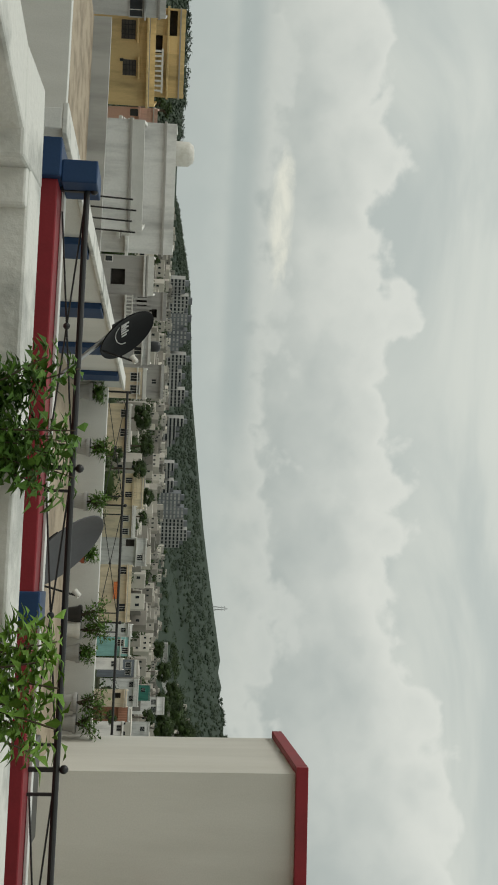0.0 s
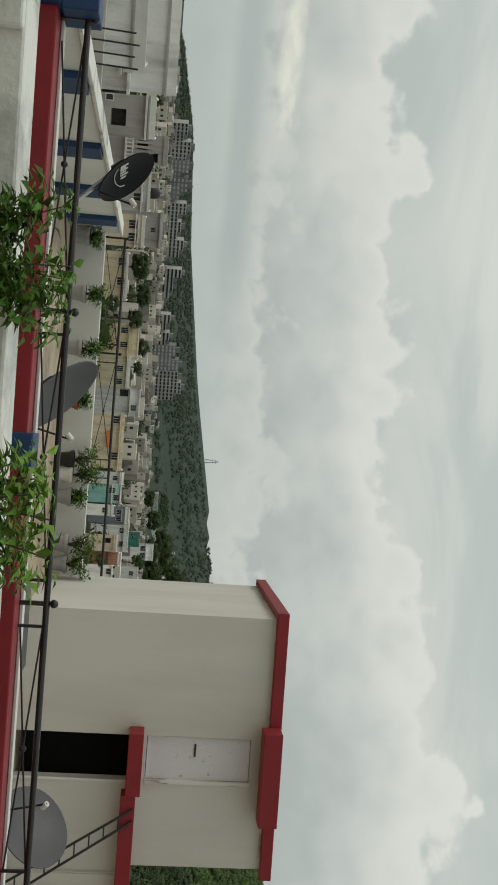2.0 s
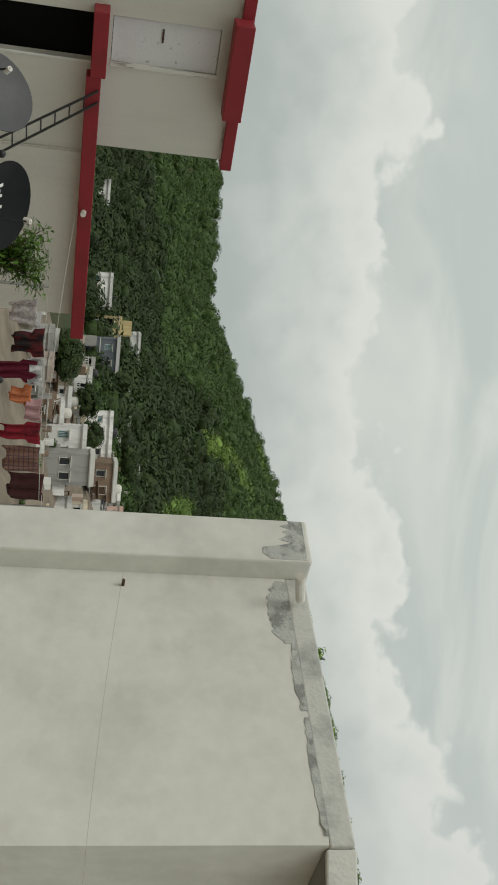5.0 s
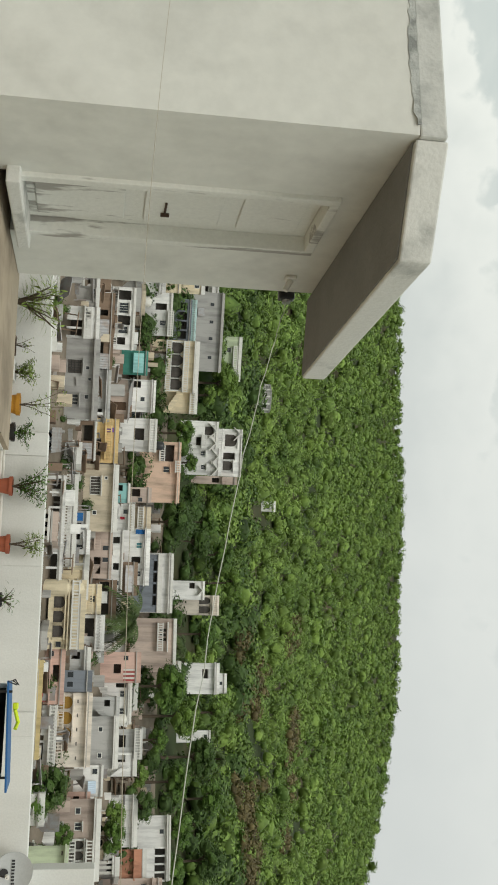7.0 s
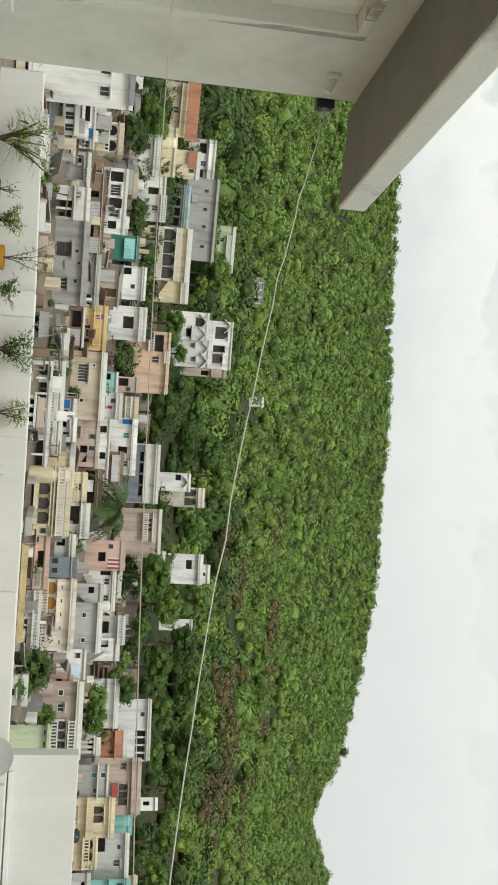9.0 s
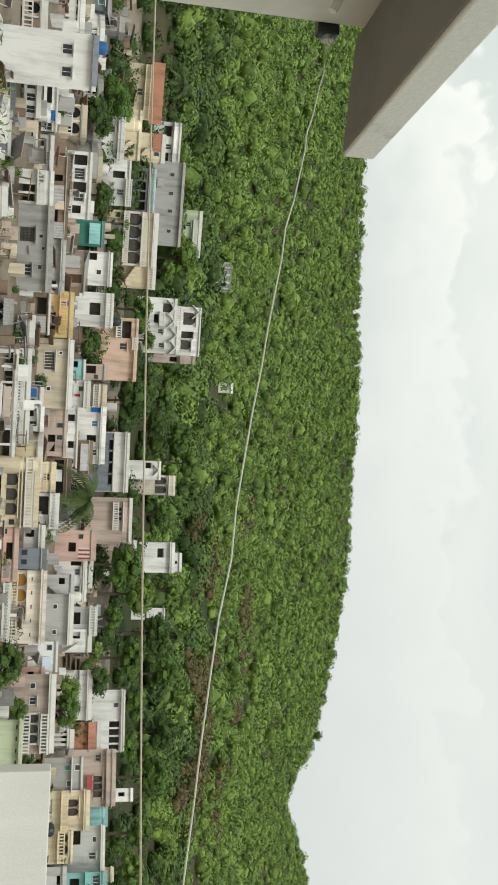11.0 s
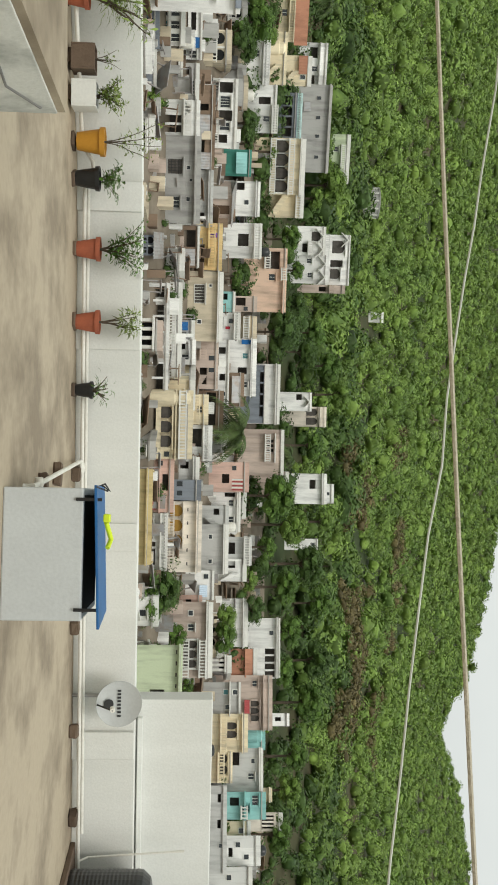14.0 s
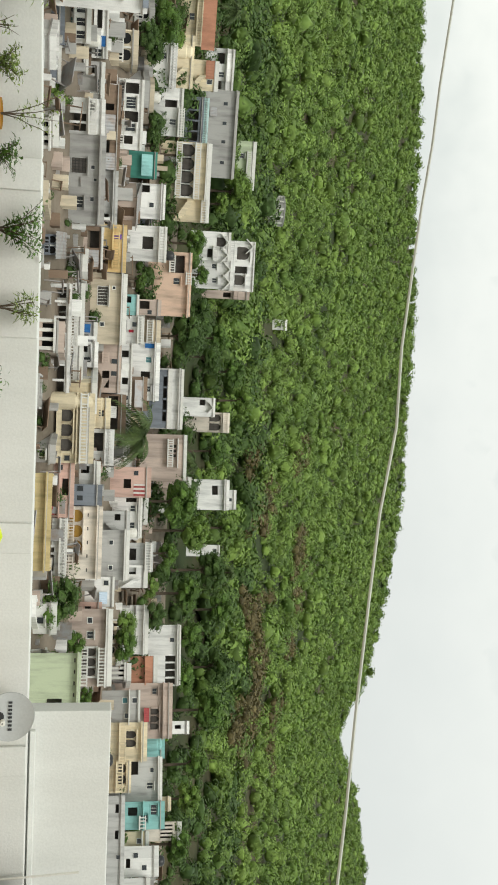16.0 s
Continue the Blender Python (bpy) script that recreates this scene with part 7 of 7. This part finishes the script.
def water_tank():
    root = thing("water_tank", pose(14.05, -6.74, FLOOR), "black ribbed plastic rooftop water tank", "water tank")
    prof = [(0.55, 0.0), (0.56, 0.03)]
    for k in range(16):
        z = 0.05 + k * 0.043
        prof += [(0.56, z), (0.555, z + 0.02)]
    prof += [(0.56, 0.74), (0.55, 0.80), (0.48, 0.88), (0.30, 0.92)]
    bm = bmesh.new()
    lathe(bm, prof, 40)
    part("tank_body", bm, BLACKPL, root, smooth=False)
    bm = bmesh.new()
    lathe(bm, [(0.22, 0.90), (0.23, 0.97), (0.21, 0.99), (0.05, 1.0)], 24)
    part("lid", bm, BLACKPL, root)
    bm = bmesh.new()
    box(bm, -0.62, 0.62, -0.62, 0.62, -0.0, 0.06, 0.01)
    root.location.z += 0.061
    ob = link("plinth", bm, BRICK)
    ob.matrix_world = pose(14.05, -6.74, FLOOR + 0.0005)
    tagged(ob, "low brown cement plinth under the water tank", "plinth")


water_tank()


def dish(m, centre, normal, radius, foot, face, words, marks=None):
    """A satellite dish: shell with rolled rim, back bracket, mast, feed arm and its head."""
    root = thing("satellite_dish", m, words, "satellite dish", "satellite dishes")
    c, n = Vector(centre), Vector(normal).normalized()
    turn = Matrix.Translation(c) @ n.to_track_quat("Z", "Y").to_matrix().to_4x4()
    bm = bmesh.new()
    depth = radius * 0.22
    prof = [(radius * s, depth * (s * s - 1)) for s in (0.02, 0.2, 0.4, 0.6, 0.8, 0.95, 1.0)]
    prof += [(radius * 1.02, 0.004), (radius * 1.025, -0.008)] + [(radius * s, depth * (s * s - 1) - 0.012) for s in (0.98, 0.8, 0.6, 0.4, 0.2, 0.02)]
    lathe(bm, prof, 40, turn)
    part("reflector", bm, face, root, smooth=True)
    back = c - n * (depth + 0.03)
    bm = bmesh.new()
    box(bm, -0.05, 0.05, -0.07, 0.07, -depth - 0.09, -depth - 0.01, 0.006, turn)
    part("bracket", bm, BLACK, root)
    bm = bmesh.new()
    tube(bm, back - n * 0.03, Vector(foot) + Vector((0, 0, (back.z - foot[2]) * 0.55)), 0.022, n=10)
    tube(bm, Vector(foot) + Vector((0, 0, (back.z - foot[2]) * 0.55)), Vector(foot), 0.022, n=10)
    part("mast", bm, STEEL, root)
    low = turn @ Vector((0, -radius * 0.95, 0))
    head = turn @ Vector((0, -radius * 0.35, radius * 0.95))
    bm = bmesh.new()
    tube(bm, low, head, 0.010, n=8)
    arm = part("feed_arm", bm, BLACK, root)
    bm = bmesh.new()
    tube(bm, head, head - n * 0.07, 0.026, 0.03, 12)
    part("feed_head", bm, PVC, arm)
    if marks:
        marks(root, turn, radius, depth)
    return root


def shell_z(r, radius, depth):
    return depth * ((r / radius) ** 2 - 1) + 0.005


def white_marks(root, turn, radius, depth):
    """Plain strokes for the maker's mark."""
    bm = bmesh.new()
    for i in range(6):
        x = (-0.42 + i * 0.13) * radius
        z = shell_z(abs(x), radius, depth)
        box(bm, x - radius * 0.035, x + radius * 0.035, -radius * 0.10, radius * (0.10 if i % 2 else 0.18), z, z + 0.004, 0, turn)
    part("mark", bm, LETTERW, root, "plain white bars")
    bm = bmesh.new()
    ring = [Vector((radius * (0.02 + 0.55 * math.cos(a)), -radius * 0.04 + radius * 0.30 * math.sin(a), 0)) for a in (math.radians(-150 + 12 * k) for k in range(14))]
    polytube(bm, [turn @ Vector((p.x, p.y, shell_z(p.length, radius, depth) + 0.004)) for p in ring], 0.004, 6)
    part("mark", bm, LETTERW, root, "plain white curved stroke")


def black_marks(root, turn, radius, depth):
    bm = bmesh.new()
    z = shell_z(0.2 * radius, radius, depth)
    bmesh.ops.create_circle(bm, cap_ends=True, segments=24, radius=radius * 0.22, matrix=turn @ Matrix.Translation((0, -radius * 0.45, z + 0.035)))
    part("mark", bm, LETTERB, root, "plain black disc")
    bm = bmesh.new()
    for i in range(8):
        x = (-0.56 + i * 0.16) * radius
        z = shell_z(abs(x), radius, depth) + 0.006
        box(bm, x - radius * 0.045, x + radius * 0.045, -radius * 0.06, radius * 0.10, z, z + 0.004, 0, turn)
    part("mark", bm, LETTERB, root, "plain black bars")


dish(NEXT, (-2.27, 9.2, -0.47), (0.74, -0.24, 0.63), 0.30, (-1.7, 9.1, NFLOOR), DISHD, "charcoal satellite dish on a bent steel mast", white_marks)
dish(NEXT, (-0.22, 9.45, -0.98), (0.68, -0.26, 0.66), 0.46, (-0.1, 9.75, NFLOOR), DISHG, "dull grey satellite dish behind the railing")
dish(NEXT, (4.92, 9.2, -0.83), (-0.06, -0.50, 0.86), 0.44, (4.95, 9.6, NFLOOR), DISHD, "black satellite dish with a white mark", white_marks)
dish(NEXT, (3.80, 9.3, -0.90), (-0.62, -0.45, 0.62), 0.38, (3.95, 9.6, NFLOOR), DISHG, "pale grey satellite dish behind the railing")
dish(pose(0, 0, 0), (14.42, -4.41, -0.80), (-1.0, 0.06, 0.16), 0.25, (14.70, -4.41, FLOOR), DISHW, "pale satellite dish fixed to the white parapet", black_marks)

# plants along the next building's far parapet
for i, (u, z, mat, h, sp) in enumerate(((-3.75, -1.95, GREYPL, 0.28, 0.2), (-2.6, -1.9, GREYPL, 0.5, 0.22), (-1.5, -1.85, GREYPL, 0.42, 0.25), (-0.45, -1.95, TERRA, 0.25, 0.12),
                                      (0.75, -1.9, BLACKPL, 0.55, 0.42), (1.05, -1.9, WHITE, 0.6, 0.3), (1.5, -1.85, GREYPL, 0.3, 0.2), (2.45, -1.9, GREYPL, 0.65, 0.4), (2.85, -1.9, GREYPL, 0.5, 0.35))):
    p = NEXT @ Vector((u, 20.1, NFLOOR))
    potted(p.x, p.y, NFLOOR, 1.5, mat, "pot with a ragged green plant by the far parapet", h, sp, 9, 240, 0.12, 0.06, 60 + i)

# shrub and clothes on the next terrace
p = NEXT @ Vector((7.2, 12.2, NFLOOR))
potted(p.x, p.y, NFLOOR, 2.2, BLACKPL, "feathery green shrub in a large pot", 1.05, 0.50, 20, 1700, 0.12, 0.045, 80)


def cloth_paint(name, a, b, scale=9.0):
    return material(name, a, b, rough=0.9, scale=scale, amount=0.9, bump=0.2, fine=90)


def plaid_material():
    m = cloth_paint("plaid_cloth", (0.22, 0.12, 0.09), (0.16, 0.09, 0.07))
    nt = m.node_tree
    b = nt.nodes["Principled BSDF"]
    tc, sep = nt.nodes.new("ShaderNodeTexCoord"), nt.nodes.new("ShaderNodeSeparateXYZ")
    nt.links.new(tc.outputs["Object"], sep.inputs[0])
    total = None
    for k in (0, 2):
        w = nt.nodes.new("ShaderNodeMath")
        w.operation = "MULTIPLY"
        w.inputs[1].default_value = 11.0
        nt.links.new(sep.outputs[k], w.inputs[0])
        fr = nt.nodes.new("ShaderNodeMath")
        fr.operation = "FRACT"
        nt.links.new(w.outputs[0], fr.inputs[0])
        gt = nt.nodes.new("ShaderNodeMath")
        gt.operation = "GREATER_THAN"
        gt.inputs[1].default_value = 0.8
        nt.links.new(fr.outputs[0], gt.inputs[0])
        if total is None:
            total = gt.outputs[0]
        else:
            mx = nt.nodes.new("ShaderNodeMath")
            mx.operation = "MAXIMUM"
            nt.links.new(total, mx.inputs[0])
            nt.links.new(gt.outputs[0], mx.inputs[1])
            total = mx.outputs[0]
    mix = nt.nodes.new("ShaderNodeMix")
    mix.data_type = "RGBA"
    nt.links.new(total, mix.inputs[0])
    mix.inputs[6].default_value, mix.inputs[7].default_value = (0.24, 0.13, 0.10, 1), (0.10, 0.06, 0.07, 1)
    nt.links.new(mix.outputs[2], b.inputs["Base Color"])
    return m


CLOTHS = {
    "white": cloth_paint("white_print_cloth", (0.55, 0.50, 0.48), (0.16, 0.12, 0.16), 22), "black": cloth_paint("black_red_cloth", (0.02, 0.015, 0.018), (0.18, 0.02, 0.02), 5),
    "maroon": cloth_paint("maroon_cloth", (0.13, 0.012, 0.03), (0.09, 0.01, 0.02)), "orange": cloth_paint("orange_cloth", (0.60, 0.20, 0.09), (0.45, 0.15, 0.07)),
    "pink": cloth_paint("pink_cloth", (0.50, 0.30, 0.32), (0.42, 0.24, 0.26)), "crimson": cloth_paint("crimson_cloth", (0.28, 0.02, 0.035), (0.06, 0.01, 0.015), 5),
    "plaid": plaid_material(), "brown": cloth_paint("dark_brown_cloth", (0.07, 0.025, 0.025), (0.04, 0.015, 0.015)), "bw": cloth_paint("black_white_cloth", (0.6, 0.6, 0.6), (0.02, 0.02, 0.025), 4)}


def garment(u0, u1, z0, z1, key, shape, words, seed):
    rng = random.Random(seed)
    nx, nz = 14, 12
    bm = bmesh.new()
    v = 14.5
    grid = []
    ph = rng.uniform(0, 6)
    for j in range(nz + 1):
        t = j / nz
        row = []
        for i in range(nx + 1):
            s = i / nx
            if shape == "shirt":
                wide = 1.0 if t < 0.35 else 0.68
            elif shape == "taper":
                wide = 1.0 - 0.45 * t
            else:
                wide = 1.0 - 0.05 * t
            x = (u0 + u1) / 2 + (s - 0.5) * (u1 - u0) * wide + 0.015 * math.sin(7 * t + ph)
            y = v - 0.05 * math.sin(s * 13 + ph + t) * (0.3 + t) - 0.03 * math.sin(s * 29 + 2 * ph)
            z = z1 - (z1 - z0) * t * (1 + 0.07 * math.sin(s * 9 + ph)) - 0.03 * (1 - abs(2 * s - 1)) * (1 - t)
            row.append(bm.verts.new((x, y, z)))
        grid.append(row)
    for a, b in zip(grid, grid[1:]):
        for i in range(nx):
            bm.faces.new((a[i], a[i + 1], b[i + 1], b[i]))
    ob = link("garment", bm, CLOTHS[key], True)
    ob.matrix_world = NEXT
    mod = ob.modifiers.new("thickness", "SOLIDIFY")
    mod.thickness = 0.008
    tagged(ob, words, "laundry", "laundry on the line")


LZ = -0.62
garment(9.2, 9.83, -1.2, LZ - 0.12, "white", "taper", "white printed cloth hung on the clothes line", 1)
garment(9.87, 10.43, -1.15, LZ, "black", "shirt", "black and red shirt hung on the clothes line", 2)
garment(10.5, 11.0, -1.45, LZ - 0.1, "maroon", "shirt", "maroon shirt hung on the clothes line", 3)
garment(10.45, 11.05, -0.88, LZ, "bw", "flat", "black and white cloth hung on the clothes line", 4)
garment(11.07, 11.6, -1.2, LZ - 0.18, "orange", "shirt", "orange shirt hung on the clothes line", 5)
garment(11.4, 11.88, -0.92, LZ, "pink", "flat", "pale pink cloth hung on the clothes line", 6)
garment(11.92, 12.4, -1.33, LZ, "crimson", "shirt", "crimson and black dress hung on the clothes line", 7)
garment(12.47, 13.12, -1.28, LZ, "plaid", "flat", "brown plaid blanket hung on the clothes line", 8)
garment(13.2, 13.9, -1.2, LZ + 0.1, "brown", "flat", "dark brown cloth hung on the clothes line", 9)


def wire(name, pts, r, mat, words, m=None, sag=0.0, n=24, kink=0.0):
    p, q = Vector(pts[0]), Vector(pts[-1])
    line = []
    for k in range(n + 1):
        s = k / n
        c = p.lerp(q, s)
        c.z -= sag * 4 * s * (1 - s)
        if kink and 0 < k < n and k % 3 == 0:
            c.z += kink * math.sin(k * 2.3)
        line.append(c)
    bm = bmesh.new()
    polytube(bm, line, r, 6)
    ob = link(name, bm, mat)
    if m is not None:
        ob.matrix_world = m
    return tagged(ob, words, "cable")


wire("clothes_line", ((8.2, 16.85, -0.18), (13.95, 14.4, -0.55)), 0.006, WIRE, "thin clothes line strung over the next terrace", NEXT, 0.12)
wire("clothes_line", ((9.0, 14.5, -0.60), (13.97, 14.45, -0.60)), 0.006, WIRE, "thin clothes line strung over the next terrace", NEXT, 0.02)
for u, v, z in ((13.98, 14.42, -0.35), (9.0, 14.5, -0.58)):
    bm = bmesh.new()
    tube(bm, (u, v, NFLOOR), (u, v, z), 0.028)
    ob = link("line_post", bm, STEEL)
    ob.matrix_world = NEXT
    tagged(ob, "thin steel post holding the clothes line", "post")

# cables over the own terrace
def strung(name, start, heading, bow, rise, length, r, mat, words, kink=0.0):
    """A hanging line from a start point: heading in radians from -y, sideways bow, and the height as a polynomial of the way along."""
    along = Vector((math.sin(heading), -math.cos(heading), 0))
    side = Vector((along.y, -along.x, 0))
    line = []
    for k in range(49):
        s = length * k / 48
        p = Vector(start) + along * s + side * bow * s * s
        p.z = sum(c * s ** i for i, c in enumerate(rise)) + (kink * math.sin(k * 1.9) if k % 4 == 0 else 0)
        line.append(p)
    bm = bmesh.new()
    polytube(bm, line, r, 6)
    return tagged(link(name, bm, mat), words, "cable")


strung("cable", (8.17, 1.70, 0), -1.2437, -0.2648, (1.3826, -0.1812, -0.0876, 0.0173), 5.2, 0.0032, WIRE, "pale plastic cable sagging from the stair block's corner", 0.012)
strung("rope", (5.79, 3.86, 0), -0.3198, 0.0, (0.41, -0.1159, 0.0125), 9.5, 0.0014, ROPE, "thin beige rope line stretched from a wall hook")


def wall_wear():
    """Flaked plaster and cracks on the stair block's long wall and the platform's side."""
    rng = random.Random(6)

    def face_x(y):
        return 0.18 * (y - 0.2) / 1.86

    root = bpy.data.objects["stair_block"]
    for y0, y1, z0, z1, n in ((1.45, 2.03, 1.36, 1.598, 22), (0.9, 1.45, 1.50, 1.598, 18), (0.05, 0.85, 1.52, 1.598, 22)):
        bm = bmesh.new()
        low, high = [], []
        for k in range(n + 1):
            y = y0 + (y1 - y0) * k / n
            a = z0 + (z1 - z0) * (0.4 + 0.28 * rng.random()) * (1 - 0.5 * math.sin(math.pi * k / n))
            low.append((y, a))
            high.append((y, z1 - 0.01 - (0.0 if z1 > 1.5 else 0.1 * rng.random())))
        ring = low + high[::-1]
        front = [bm.verts.new((face_x(y) - 0.004, y, z)) for y, z in ring]
        back = [bm.verts.new((face_x(y) + 0.004, y, z)) for y, z in ring]
        bm.faces.new(front)
        for i in range(len(ring)):
            j = (i + 1) % len(ring)
            bm.faces.new((front[i], front[j], back[j], back[i]))
        part("flaked_plaster", bm, FLAKE, root, "grey damp flaking plaster patch")
    bm = bmesh.new()
    low = [(2.075 + 0.37 * k / 14, 1.52 + 0.10 * rng.random() - 0.16 * (k < 5)) for k in range(15)]
    ring = low + [(2.445, 1.715), (2.075, 1.715)]
    front = [bm.verts.new((-0.0235, y, z)) for y, z in ring]
    back = [bm.verts.new((-0.012, y, z)) for y, z in ring]
    bm.faces.new(front)
    for i in range(len(ring)):
        j = (i + 1) % len(ring)
        bm.faces.new((front[i], front[j], back[j], back[i]))
    part("flaked_plaster", bm, FLAKE, root, "grey damp stain on the pilaster's head")
    plat = bpy.data.objects["platform"]
    for pts in ([(2.55, -0.70), (2.3, -0.80), (2.0, -0.78), (1.7, -0.92), (1.4, -0.98)], [(0.9, -0.68), (0.8, -0.85), (0.6, -0.9)]):
        bm = bmesh.new()
        polytube(bm, [(x, -1.278, z) for x, z in pts], 0.006, 5)
        ob = part("crack", bm, SLAB, plat, "dark crack in the whitewash")


FLAKE = material("damp_flaked_plaster", (0.50, 0.51, 0.48), (0.24, 0.25, 0.235), scale=7, amount=0.9, bump=0.4, fine=60, patch=(0.46, 0.6))
wall_wear()

# black crate by the near railing of the next terrace
crate = thing("plastic_crate", NEXT, "black plastic storage crate behind the railing", "crate")
bm = bmesh.new()
box(bm, 1.50, 2.36, 8.9, 9.6, NFLOOR, -1.18, 0.03)
part("crate_body", bm, BLACKPL, crate)
bx("crate_lid", crate, BLACKPL, 1.47, 2.39, 8.87, 9.63, -1.18, -1.12, 0.015)
